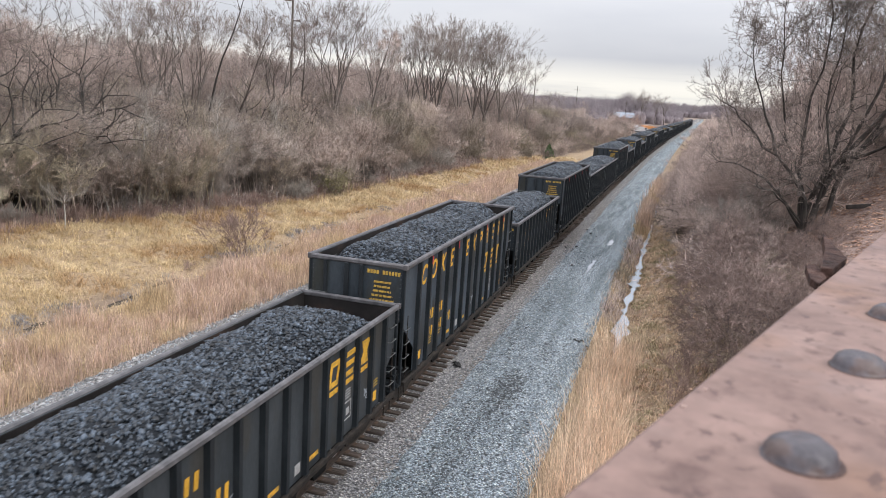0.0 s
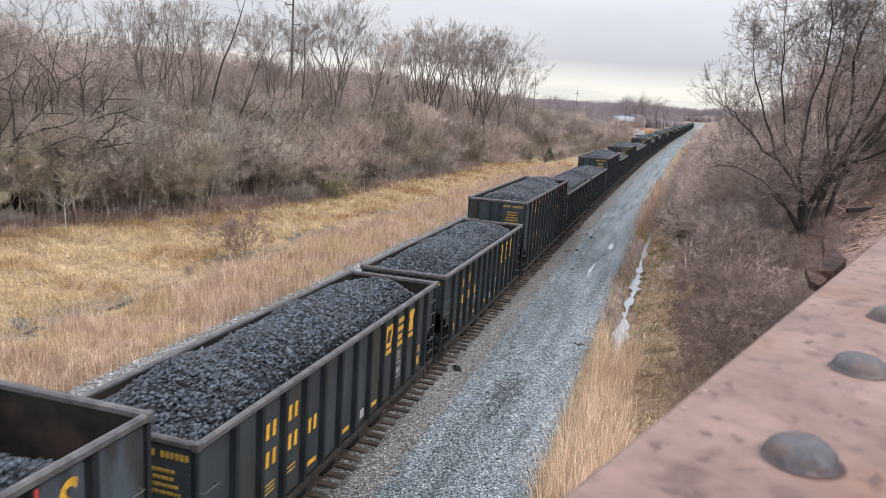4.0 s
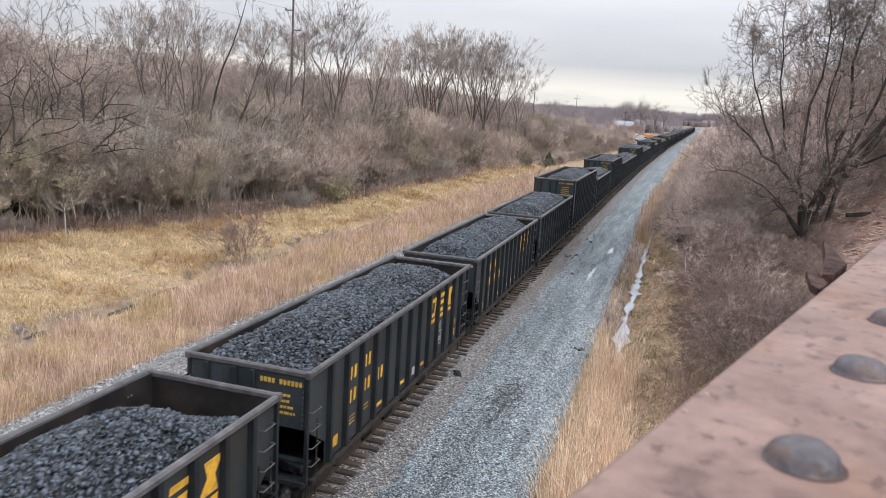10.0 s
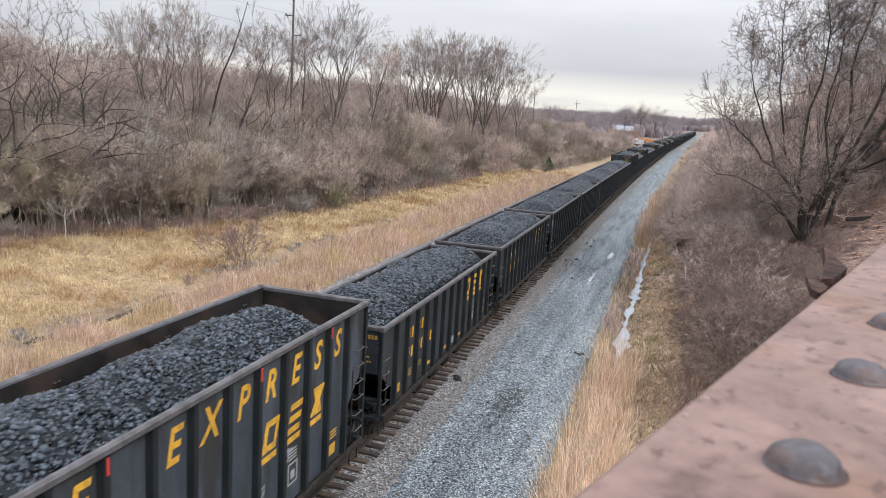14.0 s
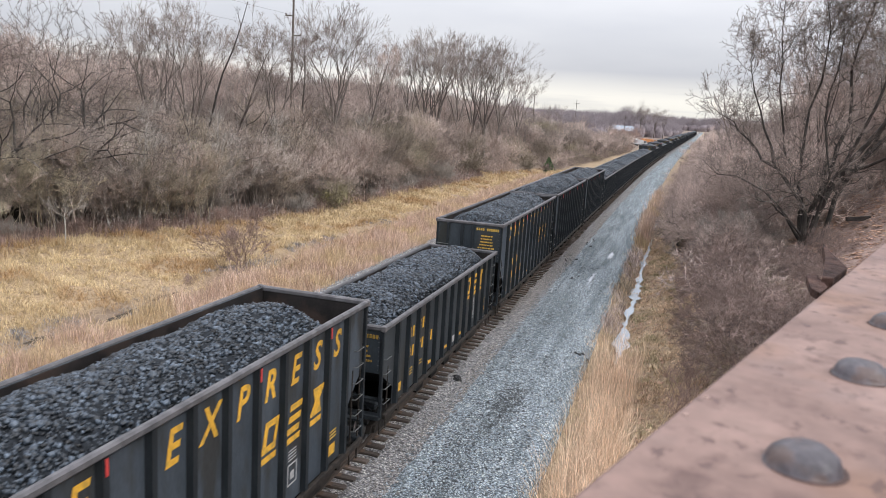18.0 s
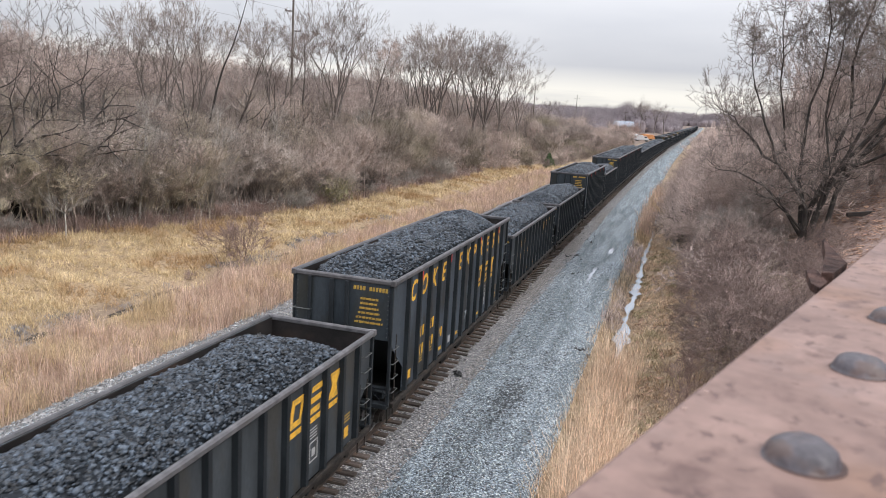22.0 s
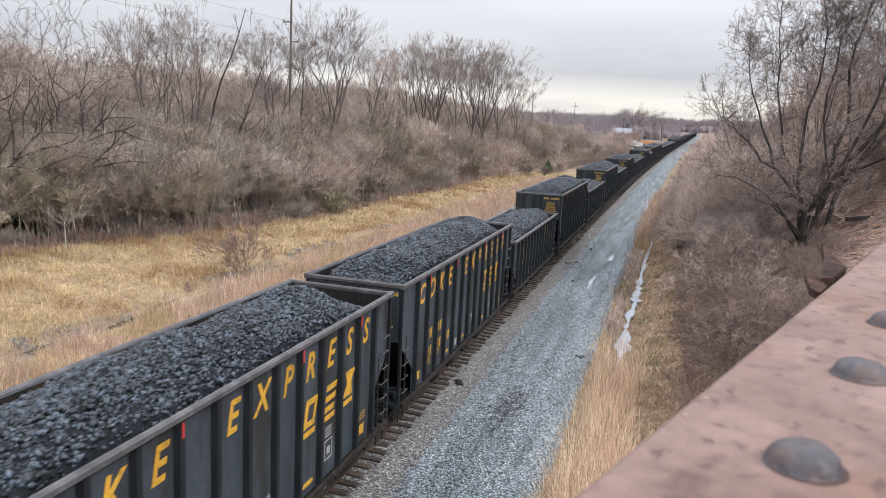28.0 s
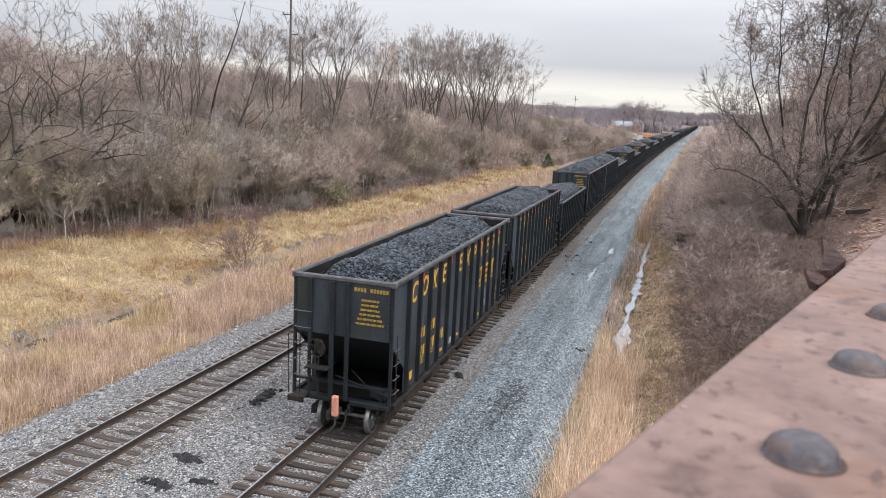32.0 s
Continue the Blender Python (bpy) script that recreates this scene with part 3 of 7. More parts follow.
def ground_z(x, y):
    """Height of the ground; x is counted from the bent centre line."""
    x, y = np.asarray(x, float), np.asarray(y, float)
    left = np.interp(-x, [0, 8.7, 9.8, 12, 15.6, 16.5, 17.4, 20, 27, 3000],
                     [-0.7, -0.6, -0.85, -0.9, -1.0, -1.35, -1.0, -0.75, -0.4, -0.4])
    left = left + np.interp(wood_edge(y) - x, [0, 3, 10, 20, 34, 60, 3000], [0, 0.5, 3.2, 5.9, 6.7, 7.0, 6.0]) * (1 - 0.45 * smooth(130, 300, y) - 0.55 * smooth(300, 390, y))
    rise = np.interp(x, [0, 5.4, 6.3, 6.7, 7.3, 8.4, 9.6, 24.5, 40, 90, 3000],
                     [-0.7, -0.55, -0.8, -1.0, -1.0, -0.6, -0.3, 8.0, 8.3, 7.0, 5.0])
    flat = np.interp(x, [0, 5.4, 6.3, 6.7, 7.3, 8.4, 9.6, 40, 3000], [-0.7, -0.55, -0.8, -1.0, -1.0, -0.6, -0.4, 0.3, 3.0])
    k = smooth(12, 26, y) * (1 - 0.72 * smooth(70, 190, y))
    right = flat + (rise - flat) * k
    z = np.where(x < 0, left, right)
    bumps = 0.14 * vnoise(x, y, 3.1) + 0.11 * vnoise(x, y, 1.15) + 0.06 * vnoise(x + 40, y, 0.6)
    away = np.clip(np.abs(x + 1.8) - 8.2, 0, 3) / 3
    return z + bumps * away


# ---- ground, ballast, gravel road ----
def sheet(name, xs, ys, height, mat, label, skirt=0.0):
    """A grid that follows the bend, with a skirt to give it thickness."""
    xs, ys = np.asarray(xs, float), np.asarray(ys, float)
    gx, gy = np.meshgrid(xs, ys)
    z = height(gx, gy)
    v = np.stack([gx + bend(gy), gy, z], -1).reshape(-1, 3)
    nx, ny = len(xs), len(ys)
    i = (np.arange(ny - 1)[:, None] * nx + np.arange(nx - 1)[None, :]).ravel()
    tris = np.concatenate([np.stack([i, i + 1, i + nx + 1], -1), np.stack([i, i + nx + 1, i + nx], -1)])
    ob = new(name, mesh_np(name, v, tris, mat, True))
    return tagged(ob, label, name.replace("_", " "), "", "structure"), gx.ravel(), gy.ravel()


xs = np.concatenate([np.linspace(-2500, -150, 12), np.linspace(-130, -40, 19), np.arange(-36, -9, 0.32), np.arange(-9, 5, 1.5), np.arange(5, 11, 0.3), np.arange(11, 32, 0.8), np.linspace(34, 130, 16), np.linspace(180, 2500, 10)])
ys = np.concatenate([np.linspace(-900, -80, 8), np.arange(-60, 14, 5.0), np.arange(14, 90, 0.42), np.arange(90, 110, 0.8), np.arange(110, 300, 4.0), np.linspace(310, 900, 24), np.linspace(1000, 3500, 10)])
ground, gx, gy = sheet("ground", xs, ys, ground_z, M["ground"], "dead straw-coloured grass and brown leaf litter beside the railway")
wob = 1.2 * np.sin(gy * 0.37) + 0.8 * np.sin(gy * 1.1 + gx)
lit = np.maximum(smooth(0, 3.5, wood_edge(gy) - gx + wob + 1.0), smooth(9.2, 11.5, gx))
lit = np.maximum(lit, 0.8 * np.exp(-((gx + 16.5 + 0.4 * np.sin(gy * 0.5)) / 0.7) ** 2))
lit = np.maximum(lit, 0.35 * smooth(5.4, 6.2, gx))
lit = np.maximum(lit, 0.8 * smooth(-10.6, -9.8, gx) * (gx < 0))
lit = np.maximum(lit, smooth(150, 230, gy) * np.maximum(smooth(7.0, 8.5, gx), smooth(13, 14.5, -gx)))
bank = smooth(14.5, 16.5, gx + wob * 0.4) * smooth(20, 30, gy) * (1 - smooth(90, 130, gy))
for nm, val in (("litter", lit), ("bank", bank)):
    at_ = ground.data.attributes.new(nm, "FLOAT", "POINT")
    at_.data.foreach_set("value", val.astype(np.float32))

rng = np.random.default_rng(5)
TRACK_GAP = 5.85


def bed_height(x, y):
    """Ballast: full to the sleeper tops in the tracks, heaped shoulders."""
    z = np.interp(x, [-10.6, -10.0, -9.6, -9.0, -8.3, -7.6, -4.1, -3.4, -2.9, -2.2, -1.6, 1.6, 1.9, 2.3, 2.6], [-1.15, -0.86, -0.68, -0.50, -0.33, -0.205, -0.190, -0.25, -0.29, -0.26, -0.235, -0.235, -0.27, -0.31, -0.36])
    j = 0.02 * np.sin(x * 9.1 + y * 5.3) * np.sin(y * 7.7 - x * 3.1) + 0.018 * np.sin(x * 3.7 + 2.0 * np.sin(y * 1.3))
    return z + j * np.where(np.abs(x) < 1.4, 0.5, 1.0)


def road_height(x, y):
    """A worn gravel service road with two shallow wheel tracks."""
    z = np.interp(x, [2.0, 2.6, 3.2, 5.2, 5.6, 6.0], [-0.31, -0.29, -0.26, -0.27, -0.36, -0.85])
    ruts = -0.035 * np.exp(-((x - 3.2 - 0.15 * np.sin(y * 0.09)) / 0.22) ** 2) - 0.035 * np.exp(-((x - 4.75 - 0.15 * np.sin(y * 0.09)) / 0.22) ** 2)
    return z + ruts + 0.012 * np.sin(x * 6.0 + y * 2.9) * np.sin(y * 3.3 - x * 2.0)


ysn = np.concatenate([np.arange(-60, 10, 2.0), np.arange(10, 60, 0.25), np.arange(60, 130, 0.8), np.arange(130, 300, 4.0), np.linspace(310, 1600, 30)])
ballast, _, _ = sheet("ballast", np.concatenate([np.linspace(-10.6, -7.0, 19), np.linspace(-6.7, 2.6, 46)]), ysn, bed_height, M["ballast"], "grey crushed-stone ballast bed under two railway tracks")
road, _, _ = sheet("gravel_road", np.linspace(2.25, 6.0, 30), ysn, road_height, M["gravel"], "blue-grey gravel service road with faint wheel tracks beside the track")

# puddles on the road and water in the ditch
def pool(name, centre, rx, ry, z, label, seed):
    r = random.Random(seed)
    n = 28
    out = []
    for i in range(n):
        t = 2 * math.pi * i / n
        k = 1 + 0.12 * math.sin(3 * t + seed) + 0.16 * math.sin(5 * t + 2 * seed) + r.uniform(-0.18, 0.18)
        y = centre[1] + ry * k * math.sin(t)
        out.append((centre[0] + rx * k * math.cos(t) + float(bend(y)), y))
    s = Shape().prism(out, 2, z - 0.02, z)
    ob = new(name, s.mesh(name, M["water"]))
    return tagged(ob, label, "water", "", "structure")


def ditch_water():
    ys_ = np.arange(31.0, 92.0, 0.10)
    mid = 6.95 + 0.10 * vnoise(ys_, 3.0, 4.6) + 0.04 * vnoise(ys_, 9.0, 0.8)
    wid = 0.09 + 0.12 * vnoise(ys_, 20.0, 1.9) + 0.10 * vnoise(ys_, 31.0, 0.7)
    wid = 1.3 * np.clip(wid, 0.06, 1) * smooth(30.5, 33, ys_) * (1 - smooth(84, 92, ys_)) + 0.12 * np.exp(-((ys_ - 35.2) / 1.6) ** 2)
    wid = wid * (1 - 0.72 * np.exp(-((ys_ - 39.8) / 1.3) ** 2)) * (1 + 0.6 * np.exp(-((ys_ - 47.0) / 3.5) ** 2))
    v = []
    left, right = (wid * np.clip(1 + 0.40 * vnoise(ys_, k, 1.9) + 0.28 * vnoise(ys_, k + 9, 0.5) + 0.15 * vnoise(ys_, k + 4, 0.2), 0.15, 2.2) for k in (41.0, 57.0))
    for y, m_, wl_, wr_ in zip(ys_, mid, left, right):
        b = float(bend(y))
        v += [(m_ - wl_ + b, y, -0.80), (m_ + wr_ + b, y, -0.80)]
    i = np.arange(len(ys_) - 1) * 2
    t = np.concatenate([np.stack([i, i + 1, i + 3], -1), np.stack([i, i + 3, i + 2], -1)])
    ob = new("water", mesh_np("water", v, t, M["water"]))
    tagged(ob, "narrow strip of still pale water lying in the ditch", "water", "", "structure")


ditch_water()
pool("water", (4.58, 55.8), 0.17, 1.5, -0.250, "small bright puddle on the gravel road", 3)
pool("water", (4.18, 46.6), 0.11, 2.1, -0.249, "thin puddle in a wheel track of the gravel road", 5)
for k_, (yy_, ln_) in enumerate(((20.5, 1.1), (24.5, 0.7), (29.8, 1.6), (33.2, 1.0), (45.0, 1.2), (52.0, 1.6), (60.0, 1.5))):
    pool("water", (-16.5 + 0.4 * math.sin(yy_ * 0.5), yy_), 0.32, ln_, -1.20, "dark muddy water lying in the ditch of the verge", 11 + k_).data.materials[0] = M["mud"]
pool("water", (5.2, 96.0), 0.3, 1.6, -0.252, "small bright puddle on the gravel road", 8)


# ---- tracks: rails, sleepers, plates ----
def rail(x0, name_parent):
    prof = [(-0.07, -0.172), (0.07, -0.172), (0.07, -0.160), (0.012, -0.145), (0.010, -0.050), (0.036, -0.038), (0.036, -0.012), (0.026, -0.004), (-0.026, -0.004), (-0.036, -0.012), (-0.036, -0.038), (-0.010, -0.050), (-0.012, -0.145), (-0.07, -0.160)]
    yy = np.concatenate([np.arange(-80, 30, 10.0), np.arange(30, 300, 4.0), np.linspace(300, 1700, 30)])
    v, k = [], len(prof)
    for y in yy:
        b = float(bend(y))
        v += [(x0 + b + px, y, pz) for px, pz in prof]
    f = []
    for i in range(len(yy) - 1):
        for j in range(k):
            f.append((i * k + j, i * k + (j + 1) % k, (i + 1) * k + (j + 1) % k, (i + 1) * k + j))
    s = Shape()
    s.v, s.f = v, f
    part("rail", s, M["rail_side"], name_parent, "rusty steel rail")
    t = Shape()
    for y in yy:
        b = float(bend(y))
        t.v += [(x0 + b - 0.027, y, 0.0), (x0 + b + 0.027, y, 0.0)]
    t.f = [(2 * i, 2 * i + 1, 2 * i + 3, 2 * i + 2) for i in range(len(yy) - 1)]
    part("rail_head", t, M["rail_top"], name_parent, "worn bright running surface")


TIE_MESHES = []
for i in range(4):
    r = random.Random(40 + i)
    s = Shape().box(-1.30 + r.uniform(-0.05, 0.05), 1.30 + r.uniform(-0.05, 0.05), -0.115, 0.115, -0.18, 0.0, 0.018)
    s.v = [(x + r.uniform(-0.012, 0.012), y + r.uniform(-0.01, 0.01), z + r.uniform(-0.008, 0.008)) for x, y, z in s.v]
    TIE_MESHES.append(s.mesh("tie", M["tie"]))


def track(x0, label, near):
    root = thing("railway_track", label, "railway track", "railway tracks", "structure")
    rail(x0 - 0.755, root)
    rail(x0 + 0.755, root)
    r = random.Random(int(100 + x0 * 7))
    plates = Shape()
    y = 6.0
    singles = 0
    rest = Shape()
    while y < 260:
        b, h = float(bend(y)), heading(y)
        sx, skew, lift = r.uniform(-0.07, 0.07), r.uniform(-0.02, 0.02), r.uniform(-0.012, 0.008)
        if y < near:
            ob = new("tie", TIE_MESHES[r.randrange(4)])
            ob.parent = root
            ob.matrix_basis = pose(x0 + b + sx, y, -0.178 + lift, 0, 0, math.degrees(-h + skew))
            singles += 1
        else:
            rest.box(x0 + b + sx - 1.3, x0 + b + sx + 1.3, y - 0.115, y + 0.115, -0.33, -0.178 + lift)
        if y < 70:
            for k in (-0.755, 0.755):
                plates.box(x0 + b + k - 0.17, x0 + b + k + 0.17, y - 0.095, y + 0.095, -0.185, -0.166 + lift * 0.5, 0.006)
        y += 0.52 + r.uniform(-0.03, 0.03)
    ob = part("ties_beyond", rest, M["tie"], root, "sleepers running on into the distance")
    ob["kind"] = "stuff"
    part("tie_plates", plates, M["plate"], root, "rusty steel tie plates")["kind"] = "stuff"
    return root


track(0.0, "railway track of rusty rails on dark timber sleepers under the train", 105)
track(-TRACK_GAP, "empty railway track of rusty rails on weathered timber sleepers", 75)


# ---- the train ----
def letter_mesh(ch, height, mat, shear=0.28, bold=0.016):
    cu = bpy.data.curves.new("letter", "FONT")
    cu.body, cu.size, cu.shear, cu.offset, cu.extrude, cu.resolution_u = ch, height * 1.38, shear, bold, 0.006, 3
    cu.align_x = "CENTER"
    tmp = bpy.data.objects.new("letter", cu)
    scene.collection.objects.link(tmp)
    me = bpy.data.meshes.new_from_object(tmp.evaluated_get(bpy.context.evaluated_depsgraph_get()))
    bpy.data.objects.remove(tmp)
    bpy.data.curves.remove(cu)
    me.name = "letter"
    me.materials.clear()
    me.materials.append(mat)
    return me


# writing stands on the right side: its x runs to -y of the car as read from outside... read from rear to front
SIDE = Matrix(((0, 0, 1, 0), (1, 0, 0, 0), (0, 1, 0, 0), (0, 0, 0, 1)))   # letter x -> car y, letter y -> z, letter z -> x
LETTERS = {ch: letter_mesh(ch, 0.60, M["yellow"]) for ch in "COKEXPRS"}
TW = 3.165


def side_patch(y0, y1, z0, z1, lean=0.0, t=0.012):
    """A flat painted patch for the right side, from y0 to y1, slanting by lean."""
    s = Shape()
    o = [(y0, z0), (y1, z0), (y1 + lean, z1), (y0 + lean, z1)]
    return s.prism(o, 0, 0.0, t)


def side_frame(y0, y1, z0, z1, lean, t_):
    """A hollow slanted frame, open towards +y."""
    s = Shape()
    h = z1 - z0
    s.prism([(y0, z0), (y1, z0), (y1 + lean * t_ / h, z0 + t_), (y0 + lean * t_ / h, z0 + t_)], 0, 0, 0.012)
    s.prism([(y0 + lean * (h - t_) / h, z1 - t_), (y1 + lean * (h - t_) / h, z1 - t_), (y1 + lean, z1), (y0 + lean, z1)], 0, 0, 0.012)
    s.prism([(y0 + lean * t_ / h, z0 + t_), (y0 + t_ + lean * t_ / h, z0 + t_), (y0 + t_ + lean * (h - t_) / h, z1 - t_), (y0 + lean * (h - t_) / h, z1 - t_)], 0, 0, 0.012)
    return s


def logo_shapes(w, h):
    """Three plain yellow signs: a closed slanted frame, three stacked bars, an hourglass."""
    lean = 0.16
    a = side_frame(-w / 2, w / 2 - 0.04, 0, h, lean, 0.13)
    u_ = w / 2 - 0.04
    a.prism([(u_ - 0.10 + lean * 0.13 / h, 0.13), (u_ + lean * 0.13 / h, 0.13), (u_ + lean * (h - 0.13) / h, h - 0.13), (u_ - 0.10 + lean * (h - 0.13) / h, h - 0.13)], 0, 0, 0.012)
    b = Shape()
    t = 0.13
    q = (h - 3 * t) / 2
    for k, (u0, u1) in enumerate(((-w / 2, w / 2 - 0.06), (w / 2 - 0.06 - t, w / 2 - 0.06), (-w / 2, w / 2 - 0.06), (-w / 2, -w / 2 + t), (-w / 2, w / 2 - 0.06))):
        if k in (1, 3):
            continue
        z0 = (0, t, t + q, 2 * t + q, 2 * t + 2 * q)[k]
        z1 = (t, t + q, 2 * t + q, 2 * t + 2 * q, h)[k]
        b.prism([(u0 + lean * z0 / h, z0), (u1 + lean * z0 / h, z0), (u1 + lean * z1 / h, z1), (u0 + lean * z1 / h, z1)], 0, 0, 0.012)
    c = Shape()
    c.prism([(-w / 2, 0), (w / 2, 0), (w * 0.2 + lean / 2, h / 2), (-w * 0.2 + lean / 2, h / 2)], 0, 0, 0.012)
    c.prism([(-w * 0.2 + lean / 2, h / 2), (w * 0.2 + lean / 2, h / 2), (w / 2 + lean, h), (-w / 2 + lean, h)], 0, 0, 0.012)
    for s in (a, b, c):
        s.prism([(-w / 2 - 0.05, -0.20), (w / 2 - 0.02, -0.20), (w / 2, -0.08), (-w / 2 - 0.03, -0.08)], 0, 0, 0.012)
    return a, b, c


LOGO = [s.mesh("logo_shape", M["yellow"]) for s in logo_shapes(0.56, 0.62)]
SHARED = {}


def shared(key, make, mat):
    if key not in SHARED:
        SHARED[key] = make().mesh(key[0], mat)
    return SHARED[key]


def handle(y0, y1, z, out=0.10):
    """A grab iron on the right side."""
    return Shape().bar([(0, y0, z), (out, y0, z), (out, y1, z), (0, y1, z)], 0.014, 5)


def end_handle(x0, x1, z, out=0.10):
    return Shape().bar([(x0, 0, z), (x0, -out, z), (x1, -out, z), (x1, 0, z)], 0.014, 5)


def build_truck(root, y):
    """A two-axle truck: frame with side frames, springs and bolster, and two wheelsets."""
    s = Shape()
    for sx in (-1, 1):
        x = sx * 1.02
        out = [(-1.18, 0.40), (-1.05, 0.62), (-0.45, 0.66), (-0.30, 0.80), (0.30, 0.80), (0.45, 0.66), (1.05, 0.62), (1.18, 0.40), (0.85, 0.36), (0.42, 0.22), (-0.42, 0.22), (-0.85, 0.36)]
        s.prism(out, 0, x - 0.07, x + 0.07)
        for k in (-0.18, 0.0, 0.18):
            s.ring((x, k, 0.26), 2, [(0.0, 0.0), (0.075, 0.0), (0.075, 0.30), (0.0, 0.30)], 8)
        for k in (-0.89, 0.89):
            s.ring((x + sx * 0.10, k, 0.46), 0, [(0.0, -0.05), (0.12, -0.05), (0.12, 0.05), (0.0, 0.05)], 10)
    s.box(-1.0, 1.0, -0.18, 0.18, 0.52, 0.82, 0.03)
    s.box(-0.9, 0.9, -0.06, 0.06, 0.30, 0.42, 0.02)
    tr = part("truck", shared(("truck",), lambda: s, M["truck"]), None, root, "", pose(0, y, 0))
    for k in (-0.89, 0.89):
        def wheels():
            w = Shape()
            for sx in (-1, 1):
                x = sx * 0.755
                w.ring((x, 0, 0), 0, [(0.0, 0.05 * sx), (0.11, 0.07 * sx), (0.13, 0.02 * sx), (0.36, 0.0), (0.39, 0.055 * sx), (0.455, 0.06 * sx), (0.46, -0.045 * sx), (0.485, -0.06 * sx), (0.48, -0.075 * sx), (0.38, -0.075 * sx), (0.36, -0.03 * sx), (0.12, -0.05 * sx), (0.0, -0.06 * sx)], 24)
            w.rod((-0.9, 0, 0), (0.9, 0, 0), 0.085, n=10)
            return w
        part("wheelset", shared(("wheelset",), wheels, M["wheel"]), None, tr, "bright-rimmed steel wheels on an axle", pose(0, k, 0.46))
    return tr


def build_car(kind, last=False):
    """An open-top hopper car: kind T is the tall one with slanted lettering, L the low one. Rear end at y = 0."""
    tall = kind == "T"
    length, top, end_z, cut_z = (14.46, 4.72, 3.0, 1.85) if tall else (12.87, 3.70, 2.35, 1.65)
    endp = 1.25 if tall else 1.05
    w, sill = TW / 2, 1.10
    n_in = 12
    step = (length - 2 * endp) / n_in
    if tall:
        label = "tall dark grey open hopper car with slanted yellow lettering"
    else:
        label = "low dark grey open hopper car with yellow signs"
    root = thing("hopper_car", label, "railway car", "cars of the train")
    K = kind
    wo = w - 0.15                       # sheet plane; posts stand proud of it to w - 0.02
    # side sheets, right and left, with slanting lower corners
    def sheet_side(sx):
        s = Shape()
        o = [(0, end_z), (endp, cut_z), (endp, sill), (length - endp, sill), (length - endp, cut_z), (length, end_z), (length, top - 0.05), (0, top - 0.05)]
        s.prism(o, 0, sx * wo - 0.015, sx * wo + 0.015)
        return s
    part("side_sheet", shared(("side_sheet", K, 1), lambda: sheet_side(1), M["car_paint" if tall else "car_paint_low"]), None, root)
    part("side_sheet", shared(("side_sheet", K, -1), lambda: sheet_side(-1), M["car_paint" if tall else "car_paint_low"]), None, root)
    # lining, scoured inside faces
    def lining():
        s = Shape()
        for sx in (-1, 1):
            a, b = sorted((sx * (wo - 0.018), sx * (wo - 0.03)))
            s.box(a, b, 0.05, length - 0.05, end_z, top - 0.06)
        s.box(-wo + 0.03, wo - 0.03, 0.06, 0.075, end_z, top - 0.06)
        s.box(-wo + 0.03, wo - 0.03, length - 0.075, length - 0.06, end_z, top - 0.06)
        return s
    part("lining", shared(("lining", K), lining, M["car_inside"]), None, root, "rust-brown scoured inner faces")
    def gussets():
        s = Shape()
        for k in range(0, n_in + 1, 3):
            y = endp + k * step
            for sx in (-1, 1):
                for zz in (0.24, 0.34):
                    s.ring((sx * (wo - 0.035), y + zz, top - 0.32), 0, [(0, -0.012), (0.02, -0.012), (0.02, 0.012), (0, 0.012)], 6)
        return s
    part("bolt_heads", shared(("bolt_heads", K), gussets, M["iron"]), None, root)["kind"] = "stuff"
    # ends
    for e_, nm in ((0, "end_sheet"), (1, "end_sheet")):
        def sheet_end():
            s = Shape()
            y = 0.0 if e_ == 0 else length
            d = 1 if e_ == 0 else -1
            a, b = sorted((y, y + d * 0.03))
            s.box(-wo, wo, a, b, end_z, top - 0.05)
            return s
        part(nm, shared((nm, K, e_), sheet_end, M["car_end"]), None, root)
        def slope():
            s = Shape()
            y = 0.03 if e_ == 0 else length - 0.03
            d = 1 if e_ == 0 else -1
            yi = y + d * 3.3
            o = [(y, end_z), (y + d * 0.03, end_z + 0.04), (yi, 0.74), (yi, 0.70)]
            s.prism(o, 1 if False else 0, -wo + 0.02, wo - 0.02)
            return s
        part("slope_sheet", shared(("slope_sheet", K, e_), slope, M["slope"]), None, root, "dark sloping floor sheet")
    # top rim: four bevelled tubes
    def rim_side(sx):
        return Shape().box(sx * w - (0.13 if sx > 0 else 0), sx * w + (0 if sx > 0 else 0.13), 0.10, length - 0.10, top - 0.15, top, 0.035)
    for sx in (-1, 1):
        part("top_rim", shared(("top_rim", K, sx), lambda: rim_side(sx), M["car_rim"]), None, root)
    for e_ in (0, 1):
        def rim_end():
            y = -0.04 if e_ == 0 else length - 0.09
            return Shape().box(-w + 0.11, w - 0.11, y, y + 0.13, top - 0.15, top - 0.005, 0.035)
        part("top_rim", shared(("end_rim", K, e_), rim_end, M["car_rim"]), None, root)
    for cx_ in (-1, 1):
        for cy_ in (0.03, length - 0.03):
            part("corner_cap", shared(("corner_cap",), lambda: Shape().box(-0.07, 0.07, -0.08, 0.08, -0.16, 0.004, 0.02), M["car_rim"]), None, root, "", pose(cx_ * (w - 0.075), cy_, top))
    # side posts
    def post():
        s = Shape()
        s.prism([(wo + 0.012, -0.085), (wo + 0.135, -0.060), (wo + 0.135, 0.060), (wo + 0.012, 0.085)], 2, sill + 0.02, top - 0.14)
        return s
